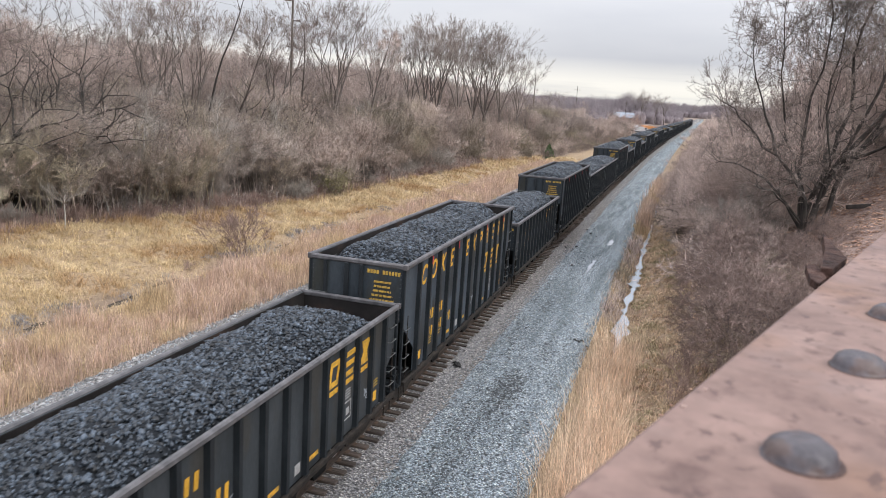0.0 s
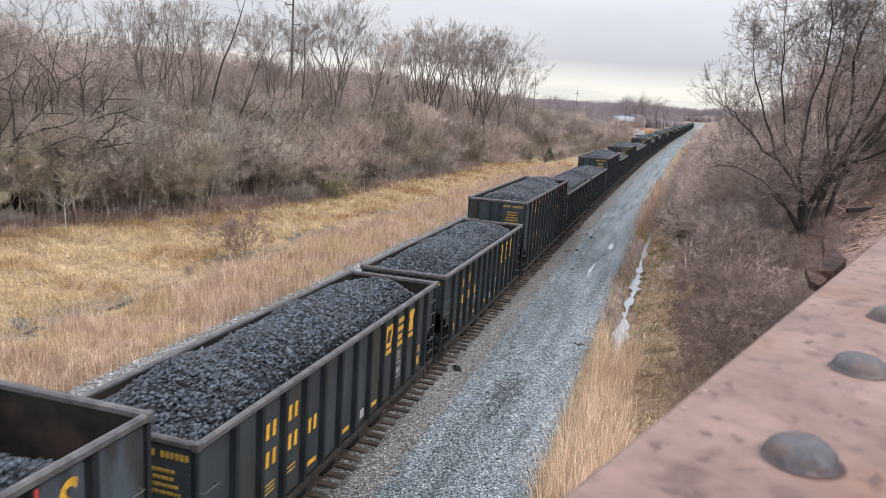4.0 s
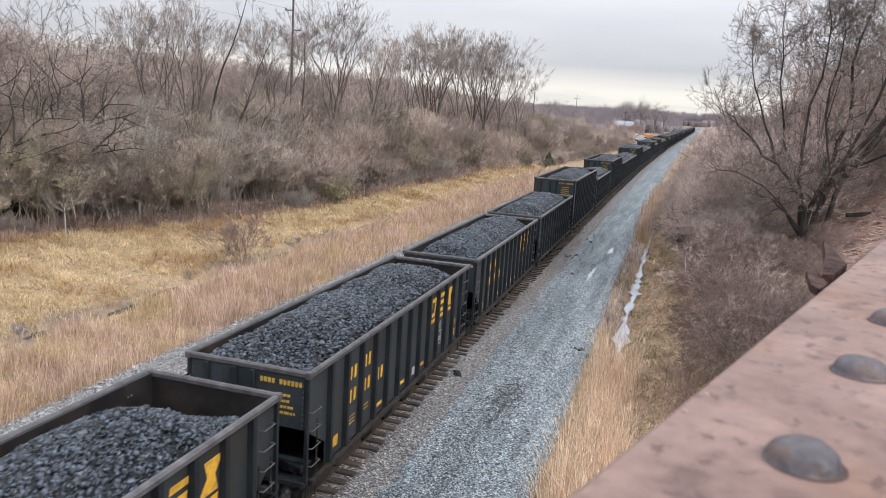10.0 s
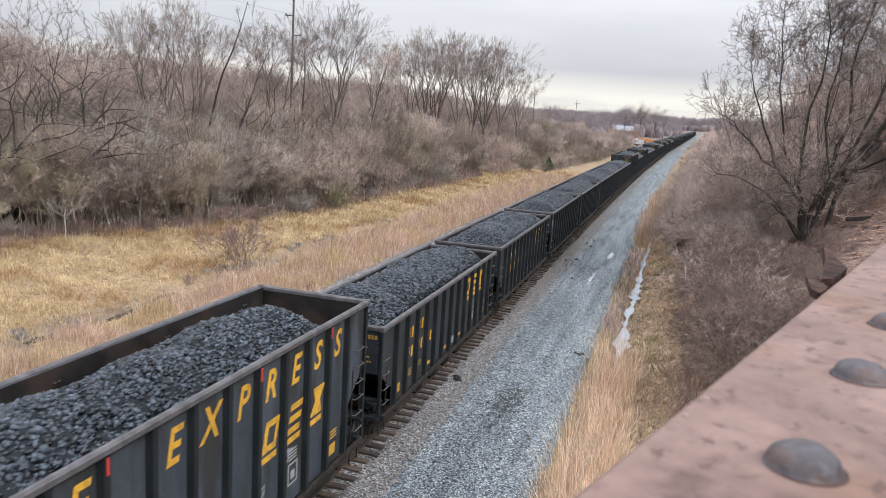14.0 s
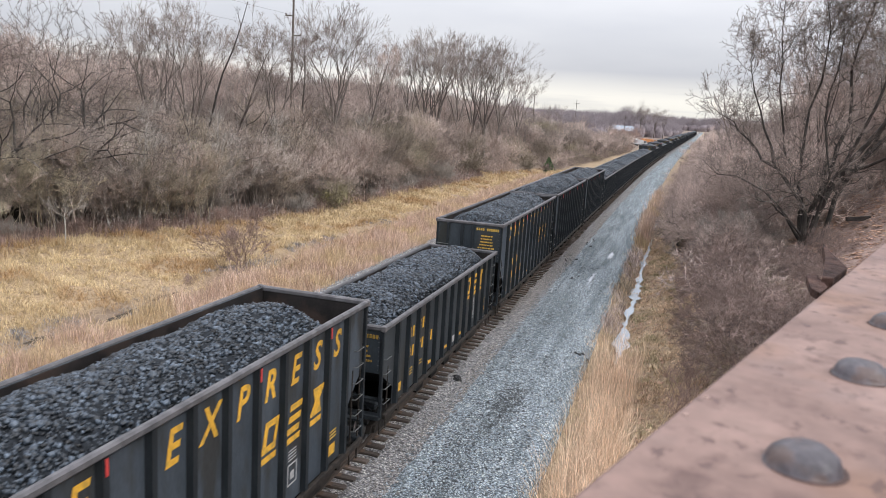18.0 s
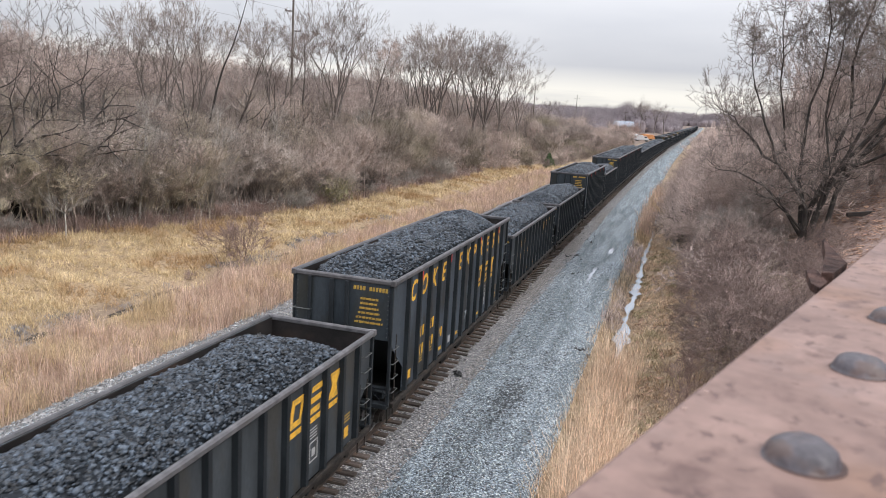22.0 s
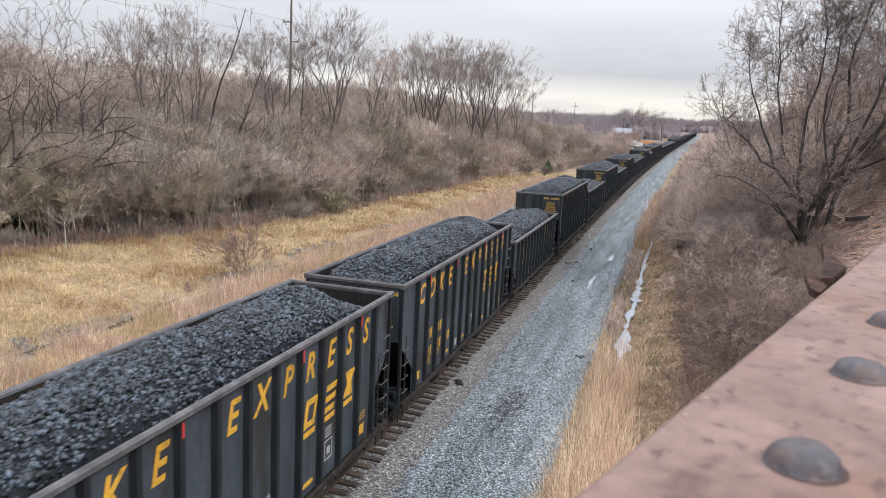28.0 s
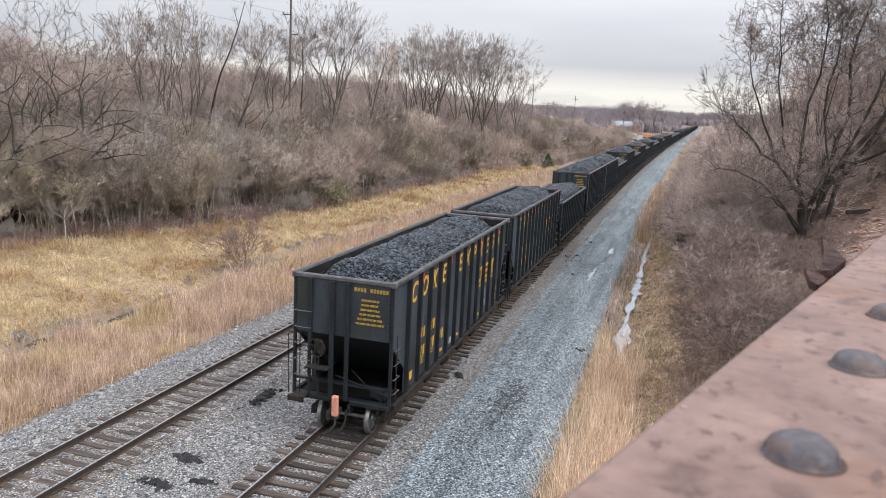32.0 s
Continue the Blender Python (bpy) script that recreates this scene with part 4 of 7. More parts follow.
    def post_l():
        s = Shape()
        s.prism([(-wo - 0.012, -0.085), (-wo - 0.135, -0.060), (-wo - 0.135, 0.060), (-wo - 0.012, 0.085)], 2, sill + 0.02, top - 0.14)
        return s
    for k in range(n_in + 1):
        y = endp + k * step + 0.10
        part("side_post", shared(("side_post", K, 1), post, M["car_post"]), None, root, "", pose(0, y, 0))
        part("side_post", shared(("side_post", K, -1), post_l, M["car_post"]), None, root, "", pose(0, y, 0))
    def corner_rivets():
        s = Shape()
        z = end_z + 0.10
        while z < top - 0.22:
            for y in (0.06, length - 0.06):
                s.ring((wo + 0.016, y, z), 0, [(0.016, 0.0), (0.012, 0.008), (0.0, 0.010)], 6)
            for x in (-wo + 0.05, wo - 0.05):
                s.ring((x, 0.0, z), 1, [(0.016, 0.0), (0.012, -0.008), (0.0, -0.010)], 6)
            z += 0.13
        return s
    part("corner_rivets", shared(("corner_rivets", K), corner_rivets, M["car_rim"]), None, root)["kind"] = "stuff"
    # sills and underframe
    for sx in (-1, 1):
        def side_sill():
            return Shape().box(sx * (w - 0.03) - 0.055, sx * (w - 0.03) + 0.055, 0.15, length - 0.15, sill - 0.10, sill + 0.04, 0.015)
        part("side_sill", shared(("side_sill", K, sx), side_sill, M["truck"]), None, root, "dusty side sill")
    def centre():
        s = Shape().box(-0.25, 0.25, -0.05, length + 0.05, 0.80, 1.10, 0.02)
        for k in range(4):
            y0 = 3.4 + k * (length - 6.8) / 4 + 0.1
            y1 = 3.4 + (k + 1) * (length - 6.8) / 4 - 0.1
            ym = (y0 + y1) / 2
            s.prism([(y0, sill + 0.05), (ym - 0.3, 0.42), (ym + 0.3, 0.42), (y1, sill + 0.05)], 0, -1.25, 1.25)
        # added dark plate, no real car part: keeps daylight from showing through below
        s.box(-wo + 0.05, wo - 0.05, 0.30, length - 0.30, sill - 0.05, sill + 0.02)
        return s
    part("underframe", shared(("underframe", K), centre, M["underframe"]), None, root, "black hopper bays and centre sill with an added closing plate")
    # end framing
    for e_ in (0, 1):
        def framing():
            s = Shape()
            y = -0.02 if e_ == 0 else length + 0.02
            d = -1 if e_ == 0 else 1
            for x, ww in ((-0.98, 0.05), (-0.30, 0.07), (0.17, 0.06)):
                a, b = sorted((y, y + d * 0.07))
                s.box(x - ww, x + ww, a, b, 1.12, top - 0.14, 0.012)
            for x in (-w + 0.10, w - 0.10):
                a, b = sorted((y, y - d * 0.09))
                s.box(x - 0.045, x + 0.045, a, b, 1.10, top - 0.12, 0.012)
            a, b = sorted((y - d * 0.25, y + d * 0.03))
            s.box(-w + 0.10, w - 0.10, a, b, 1.00, 1.14, 0.02)
            s.box(-0.32, 0.32, a, b, 0.74, 1.14, 0.02)
            s.box(-w + 0.06, w - 0.06, a + 0.05, b - 0.05, 1.55, 1.60)
            # braces and pipes below the slope
            s.rod((-0.25, y - d * 0.2, 1.75), (w - 0.1, y, 1.45), 0.022, n=5)
            s.rod((0.2, y - d * 0.3, 1.95), (w - 0.35, y - d * 0.1, 1.2), 0.018, n=5)
            s.ring((w - 0.55, y - d * 0.35, 1.30), 0, [(0, -0.25), (0.14, -0.22), (0.14, 0.22), (0, 0.25)], 10)
            return s
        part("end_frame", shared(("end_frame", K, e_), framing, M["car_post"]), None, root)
        def coupler():
            s = Shape()
            y = -0.05 if e_ == 0 else length + 0.05
            d = -1 if e_ == 0 else 1
            a, b = sorted((y, y + d * 0.30))
            s.box(-0.09, 0.09, a, b, 0.76, 0.92, 0.02)
            a, b = sorted((y + d * 0.26, y + d * 0.50))
            s.box(-0.17, 0.15, a, b, 0.68, 0.98, 0.05)
            a, b = sorted((y + d * 0.44, y + d * 0.56))
            s.box(-0.17, -0.02, a, b, 0.70, 0.96, 0.03)
            s.bar([(0.22, y, 0.85), (0.30, y + d * 0.25, 0.62), (0.26, y + d * 0.42, 0.42), (0.12, y + d * 0.50, 0.36)], 0.028, 6)
            return s
        part("coupler", shared(("coupler", K, e_), coupler, M["truck"]), None, root, "rusty knuckle coupler with an air hose")
        # ladders: grab irons on the right side and the end
        for k in range(6 if tall else 5):
            z = 1.45 + k * 0.42
            gy = 0.16 if e_ == 0 else length - 0.60
            if e_ == 0 and z > 3.0:
                continue
            part("grab_iron", shared(("grab_iron", "side"), lambda: handle(0, 0.42, 0), M["iron"]), None, root, "", pose(wo + 0.02, gy, z))
        for k in range(5 if tall else 4):
            z = 1.7 + k * 0.48
            if e_ == 0:
                part("grab_iron", shared(("grab_iron", "end"), lambda: end_handle(0, 0.5, 0), M["iron"]), None, root, "", pose(-w + 0.14, -0.01, z))
        def ladder():
            s = Shape()
            y0 = 0.14 if e_ == 0 else length - 0.62
            for yy in (y0, y0 + 0.46):
                s.box(wo - 0.0, wo + 0.03, yy - 0.02, yy + 0.02, sill - 0.55, end_z + 0.05)
            for z in (0.62, 0.95):
                s.rod((wo + 0.02, y0, z), (wo + 0.02, y0 + 0.46, z), 0.014, n=5)
            return s
        part("ladder", shared(("ladder", K, e_), ladder, M["truck"]), None, root)
    # brake gear on the rear end
    def wheel_brake():
        s = Shape()
        c = (-0.68, -0.22, 2.62 if tall else 2.30)
        n = 14
        pts = [(c[0] + 0.26 * math.cos(2 * math.pi * i / n), c[1], c[2] + 0.26 * math.sin(2 * math.pi * i / n)) for i in range(n + 1)]
        s.bar(pts, 0.02, 5)
        for i in range(0, n, 3):
            s.rod(c, pts[i], 0.014, n=4)
        s.rod((c[0], 0.0, c[2]), (c[0], c[1], c[2]), 0.03, n=6)
        s.box(c[0] - 0.13, c[0] + 0.13, -0.14, 0.0, c[2] - 0.2, c[2] + 0.2, 0.03)
        s.rod((c[0], -0.08, c[2] - 0.2), (c[0], -0.08, 1.1), 0.02, n=5)
        return s
    part("brake_wheel", shared(("brake_wheel", K), wheel_brake, M["truck"]), None, root)
    def step_plate():
        s = Shape().box(-1.0, -0.30, -0.34, 0.0, 2.02 if tall else 1.72, 2.06 if tall else 1.76, 0.01)
        s.box(-1.45, -1.0, -0.34, -0.02, 1.10, 1.14, 0.01)
        s.box(-1.5, -1.0, -0.36, -0.32, 0.98, 1.14)
        s.bar([(-1.5, -0.30, 1.2), (-1.5, -0.34, end_z), (-1.3, -0.30, end_z)], 0.016, 5)
        s.rod((-1.30, -0.02, 1.1), (-1.30, -0.02, end_z), 0.016, n=5)
        return s
    part("brake_step", shared(("brake_step", K), step_plate, M["truck"]), None, root)
    build_truck(root, 1.50)
    build_truck(root, length - 1.50)
    # writing and marks on the right side
    face = wo + 0.016
    def panel_y(k):
        return endp + (k - 0.5) * step + 0.13
    if tall:
        for k, ch in zip((1, 2, 3, 4, 6, 7, 8, 9, 10, 11, 12), "COKEEXPRESS"):
            part("letter", LETTERS[ch], None, root, "", Matrix.Translation((face, panel_y(k), top - 0.98)) @ SIDE @ Matrix.Diagonal((0.87, 1.04, 1, 1)))
        for k, me in zip((9, 10, 11), LOGO):
            part("logo_shape", me, None, root, "", pose(face, panel_y(k), top - 2.05))
        for k in (1, 4, 8, 11):
            part("red_mark", shared(("red_mark",), lambda: side_patch(-0.02, 0.03, -0.26, 0), M["red"]), None, root, "", pose(face + 0.121, endp + k * step + 0.10, top - 0.16))
        marks = ((2, top - 2.35), (2, top - 2.95), (3, top - 2.35), (3, top - 2.95), (4, top - 2.95))
        refl = (1, 4, 6, 9, 12)
    else:
        for k, me in zip((9, 10, 11), LOGO):
            part("logo_shape", me, None, root, "", pose(face, panel_y(k), top - 1.05))
        marks = ((2, top - 1.0), (2, top - 1.6), (3, top - 0.95), (3, top - 1.6), (4, top - 1.6))
        refl = (4, 6, 8, 12, 1)
    for k, z in marks:
        for dy in (-0.16, 0.10):
            part("number_bar", shared(("number_bar",), lambda: side_patch(-0.055, 0.065, 0, 0.33, 0.03), M["yellow"]), None, root, "", pose(face, panel_y(k) + dy, z))
    for k in refl:
        if k in (12, 1):
            part("reflector", shared(("reflector", 1), lambda: side_patch(-0.16, 0.16, 0, 0.26), M["yellow"]), None, root, "", pose(face, panel_y(k) - 0.08, sill + 0.22))
        else:
            part("reflector", shared(("reflector", 2), lambda: side_patch(-0.22, 0.22, 0, 0.10), M["yellow"]), None, root, "", pose(face, panel_y(k), sill + 0.20))
    def small_bars():
        s = Shape()
        r = random.Random(3)
        for k in range(3):
            s.add(*_patch(panel_y(2) - 0.2, panel_y(2) - 0.2 + 0.36, sill + 0.42 + k * 0.09))
        for k in range(2):
            s.add(*_patch(panel_y(3) - 0.2, panel_y(3) - 0.2 + 0.34, sill + 0.48 + k * 0.10))
        for k in range(3):
            s.add(*_patch(panel_y(12) - 0.2, panel_y(12) + 0.15, sill + 0.62 + k * 0.08))
        return s
    def _patch(y0, y1, z):
        p = side_patch(y0, y1, z, z + 0.035, 0, 0.008)
        return p.v, p.f
    part("side_stencil", shared(("side_stencil", K), small_bars, M["yellow_dull"]), None, root, "illegible small yellow stencils", pose(face, 0, 0))["kind"] = "stuff"
    def label_box():
        s = Shape()
        y, z = panel_y(10), sill + 0.40
        for o in ((y - 0.2, y + 0.2, z, z + 0.03), (y - 0.2, y + 0.2, z + 0.45, z + 0.48), (y - 0.2, y - 0.17, z, z + 0.48), (y + 0.17, y + 0.2, z, z + 0.48), (y - 0.08, y + 0.08, z + 0.12, z + 0.3)):
            p = side_patch(*o, 0, 0.008)
            s.add(p.v, p.f)
        for k in range(4):
            p = side_patch(y - 0.18, y + 0.15, z + 0.56 + k * 0.07, z + 0.585 + k * 0.07, 0, 0.008)
            s.add(p.v, p.f)
        y = panel_y(7 if not tall else 5)
        p = side_patch(y + 0.02, y + 0.26, sill + 0.16, sill + 0.40, 0, 0.008)
        s.add(p.v, p.f)
        return s
    part("white_stencil", shared(("white_stencil", K), label_box, M["white_paint"]), None, root, "white stencilled boxes", pose(face, 0, 0))["kind"] = "stuff"
    # bars on the rear end sheet
    def end_bars():
        s = Shape()
        zt = top - (0.25 if tall else 0.27)
        x = 0.34
        for k in range(11):
            if k == 4:
                continue
            s.box(x + k * 0.095, x + k * 0.095 + 0.065, -0.012, 0.0, zt - 0.11, zt)
        for k, hw in enumerate((0.26, 0.26, 0.28, 0.32, 0.38, 0.42) if tall else (0.26, 0.26, 0.34, 0.38)):
            z = zt - 0.32 - k * 0.135
            r = random.Random(k)
            u = 0.82 - hw
            while u < 0.82 + hw:
                ww = r.uniform(0.05, 0.16)
                s.box(u, min(u + ww, 0.82 + hw), -0.012, 0.0, z - 0.055, z)
                u += ww + 0.025
        return s
    part("end_stencil", shared(("end_stencil", K), end_bars, M["yellow_dull"]), None, root, "rows of yellow stencilled bars")["kind"] = "stuff"
    if last:
        s = Shape().box(0.02, 0.20, -0.66, -0.52, 0.86, 1.46, 0.03)
        part("rear_marker", s, M["orange"], root, "faded orange-red end-of-train marker box")
        s = Shape().bar([(0.10, -0.58, 0.86), (0.14, -0.62, 0.62), (-0.02, -0.64, 0.40), (-0.12, -0.52, 0.34)], 0.03, 6)
        s.box(0.03, 0.18, -0.58, -0.46, 0.76, 0.90, 0.02)
        part("marker_hose", s, M["rubber"], root, "hanging black air hose")
    return root


def scribble(root, y, z, seed, kind):
    """A pale sprayed scribble of plain strokes on the right side."""
    r = random.Random(seed)
    s = Shape()
    wo = TW / 2 - 0.15 + 0.018
    u, v = y, z
    for k in range(r.randint(7, 11)):
        u2, v2 = y + r.uniform(-0.28, 0.28), z + r.uniform(-0.22, 0.22)
        d = Vector((u2 - u, v2 - v))
        if d.length > 0.05:
            nrm = Vector((-d.y, d.x)).normalized() * 0.016
            s.prism([(u + nrm.x, v + nrm.y), (u - nrm.x, v - nrm.y), (u2 - nrm.x, v2 - nrm.y), (u2 + nrm.x, v2 + nrm.y)], 0, wo, wo + 0.003 + 0.0004 * k)
        u, v = u2, v2
    part("sprayed_scribble", s, M["spray"], root, "pale sprayed scribble")["kind"] = "stuff"


def far_car(kind):
    """The same cars where they are only seen far away: body with rim and posts, underframe, trucks."""
    tall = kind == "T"
    length, top = (14.46, 4.72) if tall else (12.87, 3.70)
    endp = 1.25 if tall else 1.05
    end_z, cut_z = (3.0, 1.85) if tall else (2.35, 1.65)
    w, wo = TW / 2, TW / 2 - 0.15
    root = thing("hopper_car", ("tall" if tall else "low") + " dark open hopper car far along the train", "railway car", "cars of the train")
    def body():
        s = Shape()
        o = [(0, end_z), (endp, cut_z), (endp, 1.1), (length - endp, 1.1), (length - endp, cut_z), (length, end_z), (length, top - 0.05), (0, top - 0.05)]
        for sx in (-1, 1):
            s.prism(o, 0, sx * wo - 0.015, sx * wo + 0.015)
        for y in (0.0, length - 0.03):
            s.box(-wo, wo, y, y + 0.03, end_z, top - 0.05)
        return s
    part("body", shared(("far_body", kind), body, M["car_paint" if tall else "car_paint_low"]), None, root)
    def posts():
        s = Shape()
        for sx in (-1, 1):
            for k in range(13):
                y = endp + k * (length - 2 * endp) / 12 + 0.10
                s.box(sx * (wo + 0.076) - 0.06, sx * (wo + 0.076) + 0.06, y - 0.075, y + 0.075, 1.12, top - 0.14)
        return s
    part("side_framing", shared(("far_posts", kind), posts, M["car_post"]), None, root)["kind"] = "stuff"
    def lining():
        s = Shape()
        for sx in (-1, 1):
            s.box(sx * (wo - 0.024) - 0.006, sx * (wo - 0.024) + 0.006, 0.05, length - 0.05, end_z, top - 0.06)
        s.box(-wo + 0.03, wo - 0.03, length - 0.05, length - 0.035, end_z, top - 0.06)
        return s
    part("lining", shared(("far_lining", kind), lining, M["car_inside"]), None, root, "rust-brown scoured inner faces")
    def rim():
        s = Shape()
        for sx in (-1, 1):
            s.box(sx * (w - 0.065) - 0.065, sx * (w - 0.065) + 0.065, -0.04, length + 0.04, top - 0.15, top)
        for y in (-0.04, length - 0.09):
            s.box(-w + 0.13, w - 0.13, y, y + 0.13, top - 0.15, top - 0.005)
        return s
    part("top_rim", shared(("far_rim", kind), rim, M["car_rim"]), None, root)
    def under():
        s = Shape().box(-1.5, 1.5, 0.1, length - 0.1, 0.9, 1.12)
        s.box(-1.2, 1.2, 3.2, length - 3.2, 0.45, 1.12)
        for y in (1.50, length - 1.50):
            s.box(-1.1, 1.1, y - 1.2, y + 1.2, 0.05, 0.85, 0.1)
        s.box(-0.12, 0.12, -0.55, length + 0.55, 0.76, 0.95)
        return s
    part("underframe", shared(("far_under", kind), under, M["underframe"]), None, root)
    def bars():
        s = Shape()
        zt = top - 0.25
        s.box(0.34, 1.34, -0.012, 0.0, zt - 0.10, zt)
        for k in range(4):
            s.box(0.5, 1.14, -0.012, 0.0, zt - 0.36 - k * 0.2, zt - 0.30 - k * 0.2)
        return s
    part("end_stencil", shared(("far_bars", kind), bars, M["yellow_dull"]), None, root)["kind"] = "stuff"
    return root


# ---- coke loads ----
def coal_mesh(length, top, level, crown, seed, rear=0.25, front=0.85, tilt=0.12):
    """A heap of lumps: a rough bed and many angular lumps on it. level: height at the walls below the rim; rear, front: fall towards the ends."""
    r = np.random.default_rng(seed)
    hw = TW / 2 - 0.19

    def height(x, y):
        u = np.clip(np.abs(x) / hw, 0, 1)
        v0, v1 = np.clip((y - 0.05) / 2.0, 0, 1), np.clip((length - 0.05 - y) / 2.3, 0, 1)
        k0, k1 = v0 * v0 * (3 - 2 * v0), v1 ** 0.8
        z = top - level + crown * (1 - u ** 2.2) * (0.25 + 0.75 * k0) * k1 - rear * (1 - k0) - front * (1 - k1) + tilt * x / hw
        z += 0.06 * np.sin(y * 1.1 + seed) * np.cos(x * 1.7 + seed * 2) + 0.04 * np.sin(y * 2.7 + x * 2.1 + seed)
        return z - 0.32 * np.clip((u - 0.91) / 0.09, 0, 1) ** 2
    st = 0.11
    gx, gy = np.meshgrid(np.linspace(-hw, hw, int(2 * hw / st) + 1), np.linspace(0.10, length - 0.10, int(length / st) + 1))
    ny, nx = gx.shape
    gz = height(gx, gy) + r.normal(0, 0.03, gx.shape)
    v = [np.stack([gx, gy, gz], -1).reshape(-1, 3)]
    i = (np.arange(ny - 1)[:, None] * nx + np.arange(nx - 1)[None, :]).ravel()
    t = [np.concatenate([np.stack([i, i + 1, i + nx + 1], -1), np.stack([i, i + nx + 1, i + nx], -1)])]
    n = 13500
    px, py = r.uniform(-hw + 0.04, hw - 0.04, n), r.uniform(0.16, length - 0.16, n)
    pz = height(px, py) + r.uniform(-0.02, 0.03, n)
    base = np.array([(1, 0, 0), (-1, 0, 0), (0, 1, 0), (0, -1, 0), (0, 0, 1), (0, 0, -1)], float)
    tri = np.array([(0, 2, 4), (2, 1, 4), (1, 3, 4), (3, 0, 4), (2, 0, 5), (1, 2, 5), (3, 1, 5), (0, 3, 5)])
    size = r.gamma(6, 0.0056, n)[:, None] + 0.014
    ax = r.uniform(0.65, 1.35, (n, 6, 1))
    d = base[None] * ax + r.normal(0, 0.16, (n, 6, 3))
    q = r.normal(0, 1, (n, 4))
    q /= np.linalg.norm(q, axis=1)[:, None]
    a, b, c_, d_ = q.T
    R = np.stack([1 - 2 * (c_ * c_ + d_ * d_), 2 * (b * c_ - a * d_), 2 * (b * d_ + a * c_), 2 * (b * c_ + a * d_), 1 - 2 * (b * b + d_ * d_), 2 * (c_ * d_ - a * b), 2 * (b * d_ - a * c_), 2 * (c_ * d_ + a * b), 1 - 2 * (b * b + c_ * c_)], -1).reshape(n, 3, 3)
    lump = np.einsum("nij,nkj->nki", R, d) * size[:, None] * np.array([1.0, 1.0, 0.8])
    lump += np.stack([px, py, pz], -1)[:, None]
    k = len(v[0])
    v.append(lump.reshape(-1, 3))
    t.append((tri[None] + (k + 6 * np.arange(n))[:, None, None]).reshape(-1, 3))
    me = mesh_np("coal_load", np.concatenate(v), np.concatenate(t), M["coal"], True)
    me.materials.append(M["coal_bed"])
    idx = np.zeros(len(me.polygons), np.int32)
    idx[:len(t[0])] = 1
    me.polygons.foreach_set("material_index", idx)
    return me


T_LEN, L_LEN = 14.46, 12.87
LOADS = {
    "Tm": coal_mesh(T_LEN, 4.72, 0.34, 0.54, 11, tilt=0.06), "Tl": coal_mesh(T_LEN, 4.72, 0.52, 0.62, 12, tilt=0.10), "Th": coal_mesh(T_LEN, 4.72, 0.14, 0.50, 13, rear=0.12, front=0.75),
    "Lm": coal_mesh(L_LEN, 3.70, 0.17, 0.44, 14, rear=0.10, front=0.7, tilt=0.06), "Lh": coal_mesh(L_LEN, 3.70, 0.14, 0.52, 15, rear=0.12, front=0.7), "Ll": coal_mesh(L_LEN, 3.70, 0.26, 0.46, 16, rear=0.15, tilt=0.10, front=0.6),
    "Lg": coal_mesh(L_LEN, 3.70, 0.20, 0.50, 19, rear=0.12, tilt=0.06, front=1.6),
}
# the train from its last car forwards: kind, load, place of the rear end at the clip's end
TRAIN = [("T", "m", 18.7), ("T", "m", 34.35), ("L", "h", 50.0), ("T", "h", 64.52), ("T", "h", 79.9), ("L", "h", 95.4), ("T", "h", 109.95), ("L", "m", 125.8),
         ("T", "h", 140.1), ("L", "m", 155.7), ("T", "h", 169.85), ("L", "h", 185.5), ("L", "h", 199.7), ("T", "m", 214.1), ("L", "h", 229.8), ("T", "m", 243.7),
         ("T", "h", 259.0), ("T", "l", 274.6), ("L", "h", 290.2), ("L", "m", 304.15), ("L", "m", 318.3), ("L", "l", 332.3), ("L", "m", 346.45), ("L", "l", 360.5),
         ("L", "g", 374.45), ("T", "l", 388.4), ("L", "h", 403.9), ("T", "l", 417.6), ("L", "h", 433.2), ("L", "m", 447.0), ("T", "m", 460.7), ("L", "h", 475.8),
         ("L", "m", 490.2), ("T", "m", 503.5), ("L", "h", 519.3), ("T", "m", 533.8)]
FAR = "LLTLTLTTLTTLTLLTLTTLTLTLLTTLTLTLTTLLTLT"
SPEED = 15.12
MOVERS = []
protos = {}
for i, (kind, load, s32) in enumerate(TRAIN):
    if i == 0:
        car = build_car(kind, True)
    elif kind not in protos:
        car = protos[kind] = build_car(kind)
    else:
        car = copy_thing(protos[kind], pose(0, s32, 0))
    heap = new("coal_load", LOADS[kind + load])
    tagged(heap, {"h": "heaped load of silvery-black coke lumps above the car's rim", "m": "load of silvery-black coke lumps level with the car's rim", "l": "low load of silvery-black coke lumps inside the car", "g": "heaped load of silvery-black coke lumps that falls away at the front"}[load], "coke load", "coke loads", "stuff")
    MOVERS.append((car, s32))
    MOVERS.append((heap, s32))
    if i in (17, 25, 27, 20):
        scribble(car, 0.7, 3.3 if kind == "T" else 2.9, i, kind)
    if i in (1, 17, 24, 27, 29, 32):
        scribble(car, 4.6, 1.9, i + 50, kind)
        scribble(car, 8.1 if i % 2 else 10.9, 1.75, i + 90, kind)
    if i == 17:
        for k, (y, z) in enumerate(((1.95, 1.55), (3.2, 1.62), (4.1, 1.75), (6.2, 1.9), (7.4, 2.1), (9.6, 1.9), (10.6, 2.2))):
            scribble(car, y, z, 300 + k, kind)
s32 = 549.4
far_protos = {}
